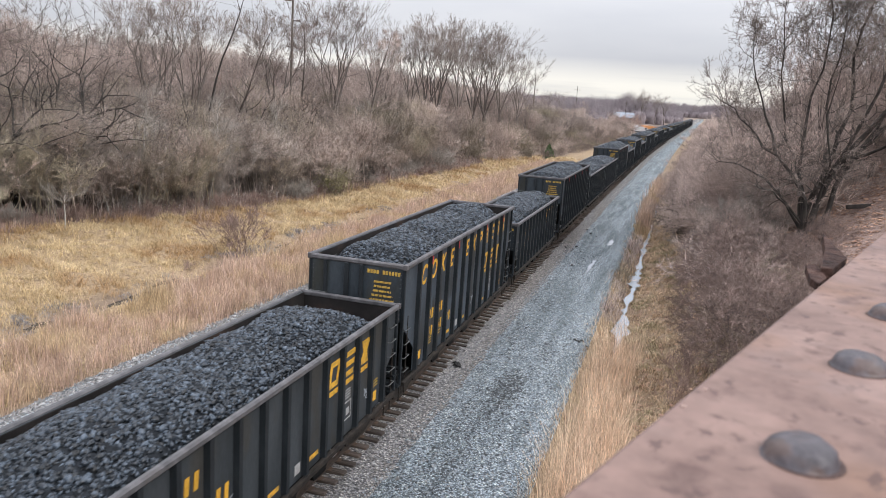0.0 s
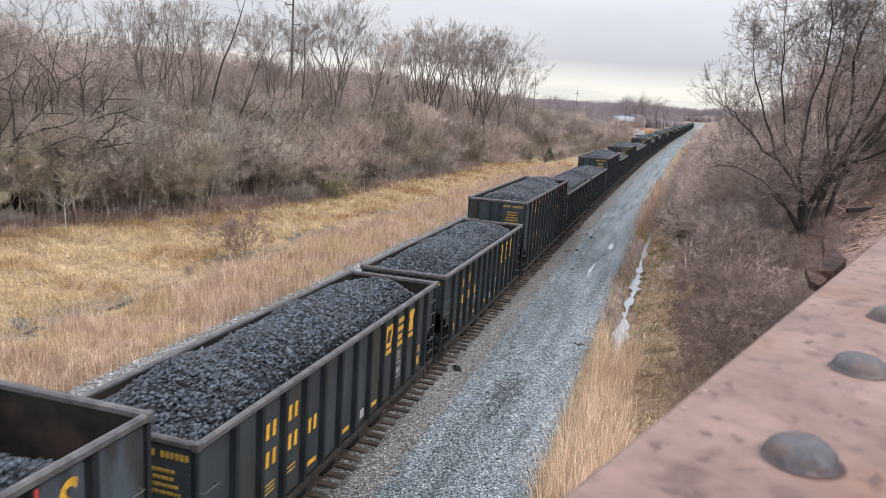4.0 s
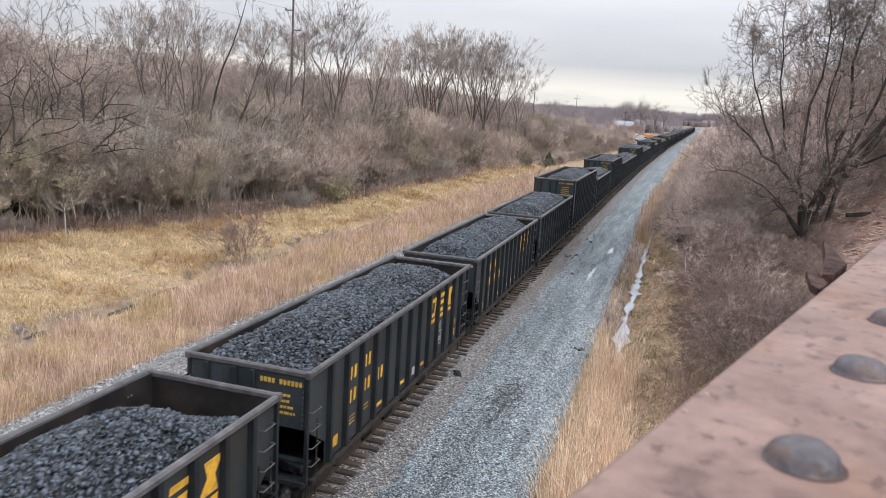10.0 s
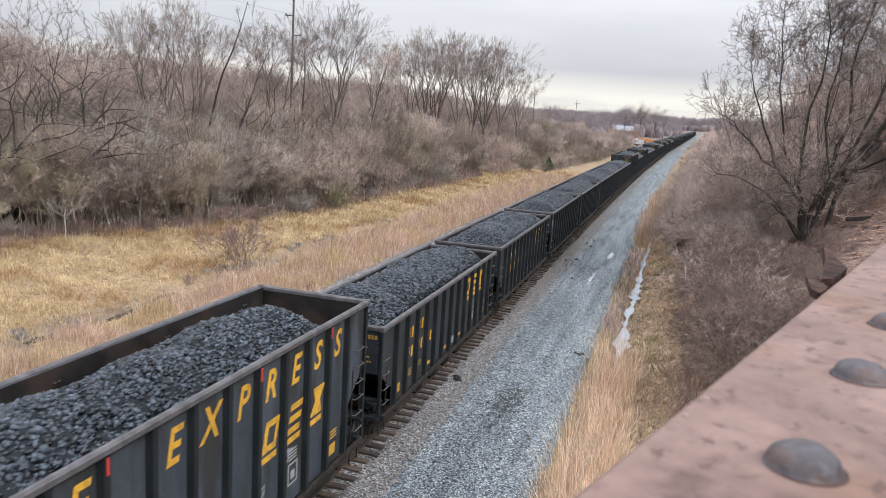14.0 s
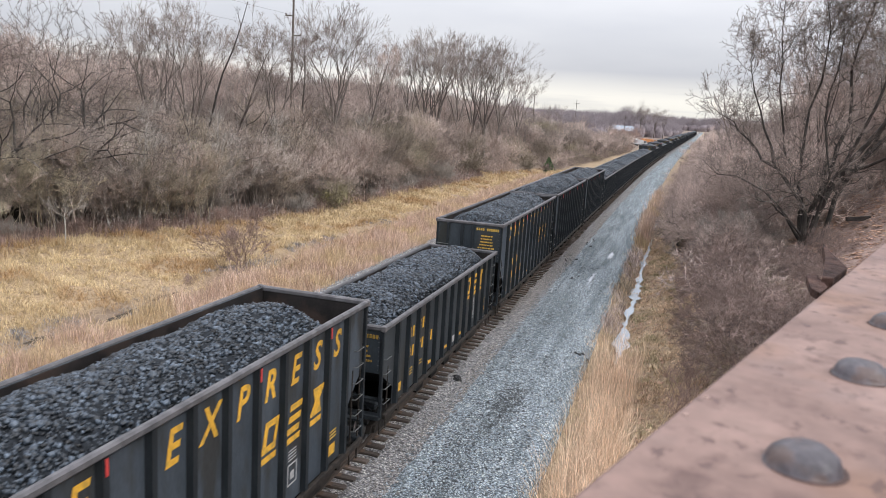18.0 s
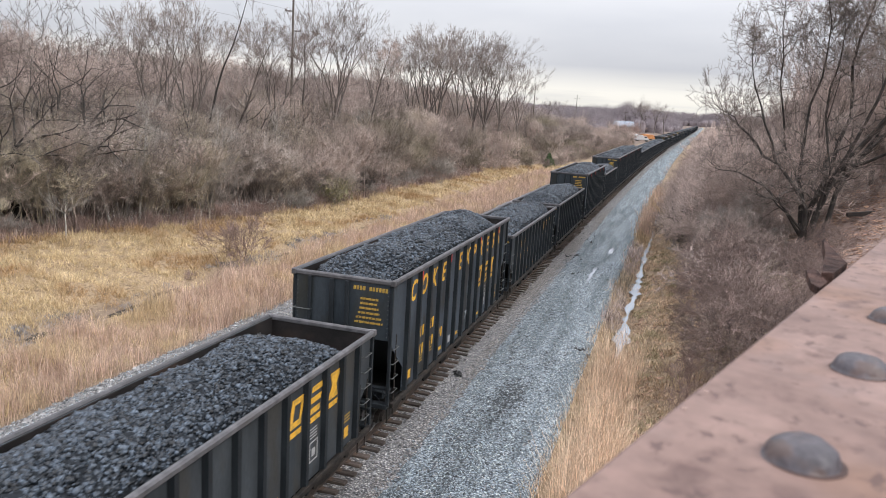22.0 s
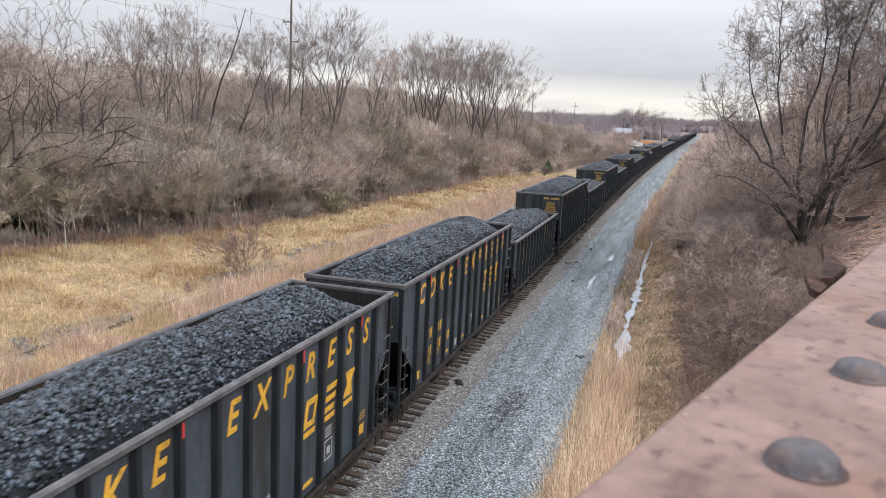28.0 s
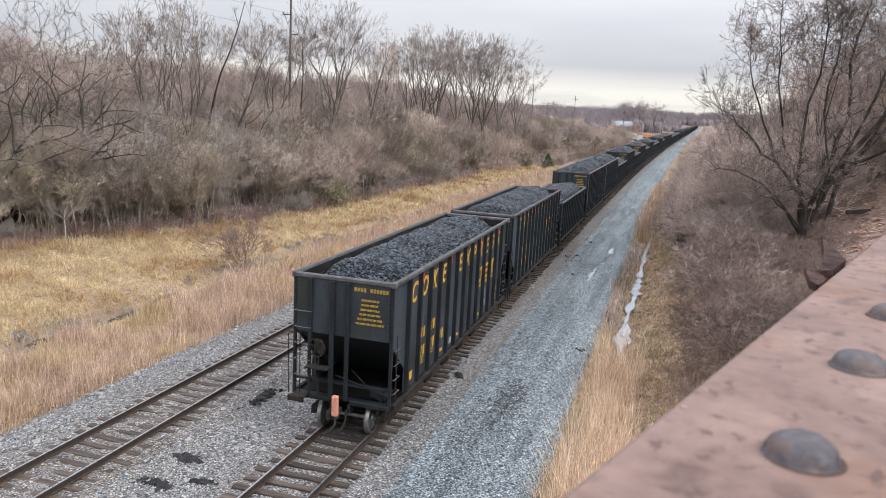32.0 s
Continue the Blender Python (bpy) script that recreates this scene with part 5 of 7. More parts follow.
for i, kind in enumerate(FAR):
    if i < 3:
        car = copy_thing(protos[kind], pose(0, s32, 0))
    elif kind not in far_protos:
        car = far_protos[kind] = far_car(kind)
    else:
        car = copy_thing(far_protos[kind], pose(0, s32, 0))
    heap = new("coal_load", LOADS[kind + ("m" if i % 3 == 1 else "h")])
    tagged(heap, "load of black coke in a far car of the train", "coke load", "coke loads", "stuff")
    MOVERS.append((car, s32))
    MOVERS.append((heap, s32))
    s32 += (15.55 if kind == "T" else 14.1)


# ---- loose stones and spilled lumps ----
OCT_V = np.array([(1, 0, 0), (-1, 0, 0), (0, 1, 0), (0, -1, 0), (0, 0, 1), (0, 0, -1)], float)
OCT_T = np.array([(0, 2, 4), (2, 1, 4), (1, 3, 4), (3, 0, 4), (2, 0, 5), (1, 2, 5), (3, 1, 5), (0, 3, 5)])


def lumps(x, y, z, size, seed, flat=0.7):
    r = np.random.default_rng(seed)
    n = len(x)
    a = r.uniform(0, 6.28, n)
    d = OCT_V[None] * r.uniform(0.6, 1.4, (n, 6, 1)) + r.normal(0, 0.2, (n, 6, 3))
    c, s = np.cos(a)[:, None], np.sin(a)[:, None]
    d = np.stack([d[..., 0] * c - d[..., 1] * s, d[..., 0] * s + d[..., 1] * c, d[..., 2] * flat], -1) * size[:, None, None]
    v = d + np.stack([x + bend(y), y, z], -1)[:, None]
    return v.reshape(-1, 3), (OCT_T[None] + 6 * np.arange(n)[:, None, None]).reshape(-1, 3)


r = np.random.default_rng(21)
n = 9000
x = np.concatenate([r.uniform(-10.2, -7.4, 3000), r.uniform(-4.3, -1.5, 3500), r.uniform(1.4, 5.4, 2500)])
y = 9 + 62 * r.uniform(0, 1, n) ** 1.5
size = r.gamma(4, 0.0065, n) + 0.010
size[:3000] *= 1.15
z = np.where(x < 2.3, bed_height(x, y), road_height(x, y)) + size * 0.2
size = np.where(x > 2.3, size * 0.6, size)
tagged(new("loose_stones", mesh_np("loose_stones", *lumps(x, y, z, size, 22), M["stones"])), "pale loose stones scattered over the ballast and gravel", "stones", "", "stuff")
n = 36000
x = np.concatenate([r.uniform(2.0, 5.6, 20000), r.uniform(-4.3, -1.5, 8000), r.uniform(-10.1, -7.4, 8000)])
y = 11 + 40 * r.uniform(0, 1, n) ** 1.3
size = r.gamma(5, 0.0036, n) + 0.006
z = np.where(x < 2.3, bed_height(x, y), road_height(x, y)) + size * 0.15
tagged(new("crushed_stone", mesh_np("crushed_stone", *lumps(x, y, z, size, 24), M["pebbles"])), "blue-grey broken stone lying on the gravel road and ballast", "stones", "", "stuff")
n = 700
x = np.concatenate([r.normal(-9.5, 0.42, n // 2), r.normal(-3.0, 0.7, n - n // 2)])
y = 12 + 40 * r.uniform(0, 1, n)
size = np.minimum(r.gamma(5, 0.010, n) + 0.025, 0.085)
tagged(new("rubble", mesh_np("rubble", *lumps(x, y, bed_height(x, y) + size * 0.25, size, 23), M["stones"])), "larger pale broken stones along the ballast edge", "stones", "", "stuff")


def spill(cx, cy, n, sx, sy, seed, label, size=0.03, heap=0.02):
    r = np.random.default_rng(seed)
    q = r.normal(0, 1, (n, 2)) * np.array([1.0, 0.6])
    q[: n // 2] += r.normal(0, 0.5, 2)
    x, y = cx + sx * q[:, 0], cy + sy * q[:, 1]
    h = np.where(x < 2.3, bed_height(x, y), road_height(x, y))
    s = r.gamma(3, size / 3, n) + 0.008
    z = h + s * 0.2 + heap * np.exp(-(((x - cx) / sx) ** 2 + ((y - cy) / sy) ** 2))
    tagged(new("spilled_coke", mesh_np("spilled_coke", *lumps(x, y, z, s, seed), M["black_lump"])), label, "spill", "spilled coke", "stuff")


spill(-3.70, 20.8, 420, 0.09, 0.55, 31, "small black heap of spilled coke between the tracks", 0.035, 0.08)
spill(-3.35, 16.2, 420, 0.18, 0.13, 32, "flat black spill of coke between the tracks")
spill(-2.32, 15.3, 240, 0.13, 0.07, 33, "flat black spill of coke between the tracks")
spill(-3.22, 14.75, 380, 0.22, 0.11, 34, "flat black spill of coke between the tracks")
spill(1.66, 25.5, 40, 0.07, 0.10, 35, "black lump of coke beside the sleepers", 0.05, 0.06)
spill(2.3, 52.0, 14, 0.4, 1.6, 36, "few black lumps of coke at the road's edge", 0.05)
spill(2.4, 60.0, 14, 0.4, 2.0, 37, "few black lumps of coke at the road's edge", 0.06)
spill(3.3, 47.0, 6, 0.4, 1.5, 39, "few black lumps of coke on the gravel road", 0.05)
r = np.random.default_rng(44)
n = 5200
x = np.concatenate([r.normal(3.85, 0.30, 1600), r.normal(3.55, 0.34, 2000), r.normal(4.6, 0.22, 700), r.normal(3.0, 0.15, 900)])
y = np.concatenate([r.normal(24.2, 1.1, 1600), r.uniform(13, 26, 2000), r.uniform(14, 30, 700), r.uniform(14, 32, 900)])
k = vnoise(x * 0.6, y * 0.25, 1.0) + r.normal(0, 0.3, n) > np.where(np.arange(n) < 1600, -9.0, 0.0)
x, y = x[k], y[k]
size = r.gamma(5, 0.0036, len(x)) + 0.006
tagged(new("damp_stones", mesh_np("damp_stones", *lumps(x, y, road_height(x, y) + size * 0.2, size, 45), M["damp"])), "dark damp stones in streaks on the gravel road", "stones", "", "stuff")
r = np.random.default_rng(46)
n = 9000
x, y = r.uniform(13.5, 24, n), r.uniform(30, 62, n)
size = r.gamma(4, 0.016, n) + 0.02
tagged(new("fallen_leaves", mesh_np("fallen_leaves", *lumps(x, y, ground_z(x, y) + 0.01, size, 47, 0.25), M["litter_leaf"])), "brown and pale fallen leaves and twigs on the bank", "leaves", "", "stuff")
x, y = r.uniform(7.4, 11.5, 2600), r.uniform(20, 60, 2600)
size = r.gamma(4, 0.010, 2600) + 0.015
tagged(new("fallen_leaves", mesh_np("fallen_leaves", *lumps(x, y, ground_z(x, y) + 0.08, size, 48, 0.3), M["litter_leaf"])), "brown fallen leaves caught in the grass by the ditch", "leaves", "", "stuff")
spill(5.4, 31.0, 12, 0.20, 0.15, 38, "dark sticks and lumps at the road's edge", 0.05)


# ---- grass and reeds ----
def blades(x, y, z, h, lean, width, seed):
    """Bent blades of three triangles each."""
    r = np.random.default_rng(seed)
    n = len(x)
    a = r.uniform(0, 2 * math.pi, n)
    b = r.uniform(0, 2 * math.pi, n)
    dx, dy = np.cos(a) * lean * h, np.sin(a) * lean * h
    wx, wy = np.cos(b) * width / 2, np.sin(b) * width / 2
    p0 = np.stack([x + bend(y), y, z], -1)
    mid = p0 + np.stack([dx * 0.35, dy * 0.35, h * 0.6], -1)
    tip = p0 + np.stack([dx, dy, h * (1 - 0.35 * lean)], -1)
    w = np.stack([wx, wy, np.zeros(n)], -1)
    v = np.stack([p0 - w, p0 + w, mid - w * 0.8, mid + w * 0.8, tip], 1).reshape(-1, 3)
    k = 5 * np.arange(n)[:, None, None]
    t = (np.array([(0, 1, 3), (0, 3, 2), (2, 3, 4)])[None] + k).reshape(-1, 3)
    return v, t


def field(name, label, x0, x1, y0, y1, n, h, lean, width, mat, seed, clump=0.25, power=1.0, keep=None, tuft=9):
    r = np.random.default_rng(seed)
    m = max(1, n // tuft)
    cx, cy = r.uniform(x0, x1, m), y0 + (y1 - y0) * r.uniform(0, 1, m) ** power
    i = r.integers(0, m, n)
    x, y = cx[i] + r.normal(0, clump, n), cy[i] + r.normal(0, clump, n)
    if keep is not None:
        k = keep(x, y, r)
        x, y = x[k], y[k]
    nn = len(x)
    hh = r.gamma(9, h / 9, nn) * (1 + 0.45 * vnoise(x, y, 1.15) + 0.25 * vnoise(x, y, 4.0))
    far = 1 + np.clip((y - 30) / 60, 0, 2.5)
    v, t = blades(x, y, ground_z(x, y) - 0.04, hh, r.uniform(0.2, 1, nn) * lean, width * far, seed + 1)
    tagged(new(name, mesh_np(name, v, t, mat)), label, "grass", "", "stuff")


verge = lambda x, y, r: (x > wood_edge(y) - 0.5 + r.normal(0, 0.6, len(x))) & (np.abs(x + 16.5 - 0.4 * np.sin(y * 0.5)) > 0.55 * r.uniform(0.3, 1.5, len(x)))
field("dead_grass", "golden dead grass matted over the verge", -31, -10.5, 17, 150, 115000, 0.40, 1.6, 0.022, M["straw"], 61, 0.16, 1.25, verge, 16)
field("dead_grass", "golden dead grass tufts on the verge beyond the ditch", -31, -17.5, 18, 90, 70000, 0.32, 1.8, 0.021, M["straw"], 63, 0.11, 1.1, verge, 18)
field("matted_weeds", "grey matted dead weeds lying in the wet ditch of the verge", -17.6, -15.6, 22, 66, 9000, 0.20, 1.9, 0.028, M["weed_grey"], 79, 0.22, 1.0, lambda x, y, r: vnoise(x, y + 7, 2.6) > -0.15, 40)
field("reeds", "pinkish-tan dry reeds standing along the ballast", -14.8, -9.0, 10, 130, 76000, 0.80, 0.60, 0.015, M["reed"], 65, 0.14, 1.35, lambda x, y, r: x < -np.interp(y, [12, 18, 24, 30, 45], [10.5, 10.0, 9.75, 9.1, 9.3]) - 0.25 * vnoise(y, 5.0, 1.5) + r.normal(0, 0.15, len(x)))
field("reeds", "tall tan dry reeds standing at the ditch beside the gravel road", 6.35, 7.9, 13.5, 30.0, 5200, 1.5, 0.50, 0.010, M["reed_tall"], 67, 0.16, 1.0)
field("reeds", "tall tan dry reeds standing at the road's edge", 5.9, 6.7, 64, 110, 3500, 1.2, 0.35, 0.025, M["reed"], 69, 0.25, 1.0)
field("dead_grass", "short brown and green dead grass on the slope by the ditch", 7.2, 11.5, 20, 72, 34000, 0.26, 1.6, 0.026, M["weed"], 71, 0.12, 1.1, None, 20)
field("dead_grass", "sparse dry grass along the road's edge", 5.5, 6.8, 12, 70, 5000, 0.30, 1.2, 0.022, M["weed"], 73, 0.15, 1.1)
field("dead_grass", "tan dead grass hanging over the water of the ditch", 6.55, 7.35, 29.5, 62, 2600, 0.30, 1.3, 0.013, M["reed"], 83, 0.07, 1.0, lambda x, y, r: np.abs(x - 6.95) > 0.13 * r.uniform(0.2, 1.6, len(x)), 14)
field("dead_weeds", "greyish-brown dead weeds between the gravel road and the ditch", 5.75, 6.6, 36, 62, 2200, 0.50, 0.9, 0.022, M["twigs_bank"], 77, 0.15, 1.0)
field("dead_weeds", "brown dead weeds at the foot of the wood", -32, -22, 24, 120, 60000, 0.58, 0.7, 0.030, M["twigs_red"], 75, 0.3, 1.1, lambda x, y, r: (x < wood_edge(y) + 1.0 + r.normal(0, 0.5, len(x))) & (x > wood_edge(y) - 3.0))


# ---- bare trees and shrubs ----
def limbs_to_arrays(segs, sides=3):
    """Tapered limbs as prisms, last twigs (r1 of 0) as slim points. segs: rows of p0, p1, r0, r1."""
    a = np.asarray(segs, float)
    tips = a[:, 7] <= 0
    if tips.any() and not tips.all():
        v0, t0 = limbs_to_arrays(a[~tips], sides)
        v1, t1 = limbs_to_arrays(a[tips], 3)
        return np.concatenate([v0, v1]), np.concatenate([t0, t1 + len(v0)])
    if tips.all():
        sides = 3
    p, q, r0, r1 = a[:, 0:3], a[:, 3:6], a[:, 6], a[:, 7]
    d = q - p
    d /= np.linalg.norm(d, axis=1)[:, None] + 1e-9
    ref = np.where(np.abs(d[:, 2:3]) > 0.9, np.array([[1.0, 0, 0]]), np.array([[0, 0, 1.0]]))
    u = np.cross(d, ref)
    u /= np.linalg.norm(u, axis=1)[:, None]
    w = np.cross(d, u)
    n = len(a)
    vs = []
    if tips.all():
        for k in range(3):
            t = 2 * math.pi * k / 3
            vs.append(p + (u * math.cos(t) + w * math.sin(t)) * r0[:, None])
        vs.append(q)
        return np.stack(vs, 1).reshape(-1, 3), (np.array([(0, 1, 3), (1, 2, 3), (2, 0, 3)])[None] + 4 * np.arange(n)[:, None, None]).reshape(-1, 3)
    for c, rr in ((p, r0), (q, r1)):
        for k in range(sides):
            t = 2 * math.pi * k / sides
            vs.append(c + (u * math.cos(t) + w * math.sin(t)) * rr[:, None])
    v = np.stack(vs, 1).reshape(-1, 3)
    tri = []
    for k in range(sides):
        k2 = (k + 1) % sides
        tri += [(k, k2, sides + k2), (k, sides + k2, sides + k)]
    t = (np.array(tri)[None] + 2 * sides * np.arange(n)[:, None, None]).reshape(-1, 3)
    return v, t


def fork(r, p, d, length, rad, level, out, ang=0.35, up=0.05, wig=0.12, min_r=0.006, ratio=0.8, twigs=4, twig_len=0.6, droop=0.0, three=0.2, side=0.4, sub=2):
    """One bent limb that forks at its end; the last limbs carry fine bent twigs."""
    dirs = []
    for i in range(sub):
        d = (d + Vector((r.gauss(0, wig), r.gauss(0, wig), r.gauss(0, wig) + up))).normalized()
        q = p + d * (length / sub)
        r1 = max(min_r, rad * 0.87)
        out.append((level, (*p, *q, rad, r1)))
        dirs.append((p, q, d, r1))
        p, rad = q, r1
    if level <= 1:
        for k in range(twigs):
            a, b, dd, r1 = r.choice(dirs)
            q = a.lerp(b, r.uniform(0.2, 1.0))
            nd = (dd * 0.75 + Vector((r.gauss(0, 0.42), r.gauss(0, 0.42), r.gauss(0, 0.36) + up - droop))).normalized()
            ln = twig_len * r.uniform(0.45, 1.15)
            m = q + nd * ln * 0.5
            n2 = (nd + Vector((r.gauss(0, 0.20), r.gauss(0, 0.20), r.gauss(0, 0.20) + up - droop))).normalized()
            out.append((0, (*q, *m, min_r, min_r * 0.8)))
            out.append((0, (*m, *(m + n2 * ln * 0.6), min_r * 0.95, 0.0)))
            if r.random() < 0.8:
                n3 = (nd + Vector((r.gauss(0, 0.6), r.gauss(0, 0.6), r.gauss(0, 0.5)))).normalized()
                out.append((0, (*m, *(m + n3 * ln * 0.45), min_r * 0.9, 0.0)))
    if level == 0:
        return
    n = 3 if r.random() < three else 2
    az = r.uniform(0, 2 * math.pi)
    ortho = d.orthogonal().normalized()
    for k in range(n):
        s = ortho.copy()
        s.rotate(Matrix.Rotation(az + 2 * math.pi * k / n + r.gauss(0, 0.35), 3, d))
        a = ang * r.uniform(0.5, 1.4)
        nd = (d * math.cos(a) + s * math.sin(a)).normalized()
        nd.z -= droop
        fork(r, p, nd.normalized(), length * ratio * r.uniform(0.75, 1.2), max(min_r, rad * (0.78 if k == 0 else 0.62)), level - 1, out, ang, up, wig, min_r, ratio, twigs, twig_len, droop, three, side, sub)
    if r.random() < side and level > 1:
        a, b, dd, r1 = dirs[0]
        s = ortho.copy()
        s.rotate(Matrix.Rotation(r.uniform(0, 6.28), 3, d))
        fork(r, b, (dd * 0.6 + s * 0.8).normalized(), length * ratio * 0.75, max(min_r, r1 * 0.45), level - 2, out, ang, up, wig, min_r, ratio, twigs, twig_len, droop, three, side, sub)


def split_rows(out, least):
    """Rows of the thick limbs and rows of the rest."""
    return np.array([s for k, s in out if k >= least]), np.array([s for k, s in out if k < least])


def vase_tree(seed, height, rad, stems, bole, lean, levels, **kw):
    """Bole, then limbs that fan upwards and fork again and again."""
    r = random.Random(seed)
    trunk, out = [], []
    p, d = Vector((0, 0, -0.4)), Vector((r.gauss(0, 0.04), r.gauss(0, 0.04), 1)).normalized()
    n = 4
    rr = rad
    if bole > 0:
        for i in range(n):
            d = (d + Vector((r.gauss(0, 0.05), r.gauss(0, 0.05), 0.05))).normalized()
            q = p + d * (bole * height + 0.4) / n
            trunk.append((*p, *q, rr * (1.25 if i == 0 else 1), rr * 0.92))
            p, rr = q, rr * 0.92
    reach = sum(kw.get("ratio", 0.8) ** k for k in range(levels + 1))
    for k in range(stems):
        a = 2 * math.pi * k / stems + r.uniform(-0.4, 0.4)
        t = lean * r.uniform(0.4, 1.3)
        nd = Vector((math.cos(a) * t, math.sin(a) * t, 1)).normalized()
        base = p if bole > 0 else p + Vector((math.cos(a) * 0.25, math.sin(a) * 0.25, 0))
        fork(r, base, nd, height * (1 - bole) / reach * r.uniform(0.85, 1.1), rr * r.uniform(0.5, 0.7) if bole > 0 else rad * r.uniform(0.6, 1), levels, out, **kw)
    return trunk, out


def spire_tree(seed, height, rad, first, levels, **kw):
    """A bole that runs to the top with ascending side limbs."""
    r = random.Random(seed)
    trunk, out = [], []
    p, d, n = Vector((0, 0, -0.4)), Vector((r.gauss(0, 0.06), r.gauss(0, 0.06), 1)).normalized(), 9
    for i in range(n):
        d = (d + Vector((r.gauss(0, 0.09), r.gauss(0, 0.09), 0.08))).normalized()
        q = p + d * height / n
        r0, r1 = rad * (1 - 0.92 * i / n), rad * (1 - 0.92 * (i + 1) / n)
        trunk.append((*p, *q, r0, r1))
        f = (i + 0.5) / n
        if f > first:
            for k in range(r.randint(2, 4)):
                a = r.uniform(0, 6.28)
                nd = Vector((math.cos(a), math.sin(a), r.uniform(0.5, 1.3))).normalized()
                fork(r, p.lerp(q, r.random()), nd, height * r.uniform(0.07, 0.12) * (1.25 - 0.7 * f), max(0.01, r1 * 0.45), levels, out, **kw)
        p = q
    return trunk, out


def place_z(x, y):
    """Ground under a world place."""
    return float(ground_z(x - float(bend(y)), y))


TREES = {}


def store(kind, trunk, out, trunk_mat, crown_mat, limb_mat=None, least=3):
    big, small = split_rows(out, least)
    rows = np.array(trunk + [tuple(s) for s in big]) if len(trunk) or len(big) else big
    TREES[kind] = (mesh_np("trunk", *limbs_to_arrays(rows, 6), M[trunk_mat], True), mesh_np("crown", *limbs_to_arrays(small, 3), M[crown_mat]))


store("vase", *vase_tree(304, 16.0, 0.28, 6, 0.22, 0.28, 5, ang=0.28, up=0.05, wig=0.07, min_r=0.0095, twigs=4, twig_len=0.45), "bark_grey", "twigs_tree")
store("vase_b", *vase_tree(311, 15.0, 0.25, 4, 0.30, 0.26, 6, ang=0.30, up=0.05, wig=0.08, min_r=0.0085, twigs=2, twig_len=0.42, ratio=0.77, three=0.15), "bark_grey", "twigs_tree")
store("elm", *vase_tree(330, 17.0, 0.35, 5, 0.26, 0.26, 7, ang=0.27, up=0.05, wig=0.07, min_r=0.0090, twigs=2, twig_len=0.42, ratio=0.76, three=0.12, side=0.3), "bark_grey", "twigs_tree", least=4)
store("elm_b", *vase_tree(331, 15.5, 0.28, 4, 0.30, 0.27, 7, ang=0.29, up=0.05, wig=0.08, min_r=0.0085, twigs=2, twig_len=0.40, ratio=0.76, three=0.12, side=0.3), "bark_grey", "twigs_tree", least=4)
store("clump", *vase_tree(312, 13.0, 0.17, 7, 0.0, 0.17, 5, ang=0.30, up=0.06, wig=0.08, min_r=0.0085, twigs=6, twig_len=0.5), "bark_grey", "twigs_deep")
store("tall_a", *spire_tree(301, 15.0, 0.22, 0.30, 3, ang=0.38, up=0.08, wig=0.09, min_r=0.0085, twigs=6, twig_len=0.5), "bark_grey", "twigs_tree")
store("tall_c", *spire_tree(303, 13.0, 0.20, 0.25, 3, ang=0.40, up=0.08, wig=0.10, min_r=0.0085, twigs=6, twig_len=0.5), "bark_grey", "twigs_deep")
store("tall_b", *vase_tree(302, 16.0, 0.24, 3, 0.34, 0.22, 6, ang=0.31, up=0.05, wig=0.09, min_r=0.0085, twigs=2, twig_len=0.42, ratio=0.77, three=0.15), "bark_grey", "twigs_tree")
store("thin", *vase_tree(305, 11.0, 0.11, 4, 0.0, 0.13, 4, ang=0.30, up=0.06, wig=0.09, min_r=0.0080, twigs=7, twig_len=0.5), "bark_grey", "twigs_deep")
store("gnarly", *vase_tree(306, 14.5, 0.46, 5, 0.16, 0.42, 5, ang=0.62, up=0.05, wig=0.20, ratio=0.80, min_r=0.0100, twigs=4, twig_len=0.30, side=0.5, sub=3), "bark_black", "bark_grey", least=3)
TALL = {k: float(np.percentile([v.co.z for v in t[1].vertices], 97.0)) for k, t in TREES.items()}


def put_tree(kind, x, y, scale, turn, label, group, sink=0.0, crown=None, trunk=None):
    root = thing("bare_tree", label, "tree", group, "", pose(x, y, place_z(x, y) - sink, 0, 0, turn))
    root.scale = (scale, scale, scale)
    t = new("trunk", TREES[kind][0] if trunk is None else trunk)
    c = new("crown", TREES[kind][1] if crown is None else crown)
    t.parent = c.parent = root
    return root


def on_line(bearing, dist):
    """A place by its bearing from the bridge (degrees right of the railway) and distance."""
    a = radians(bearing)
    return 8.47 + dist * math.sin(a), dist * math.cos(a)


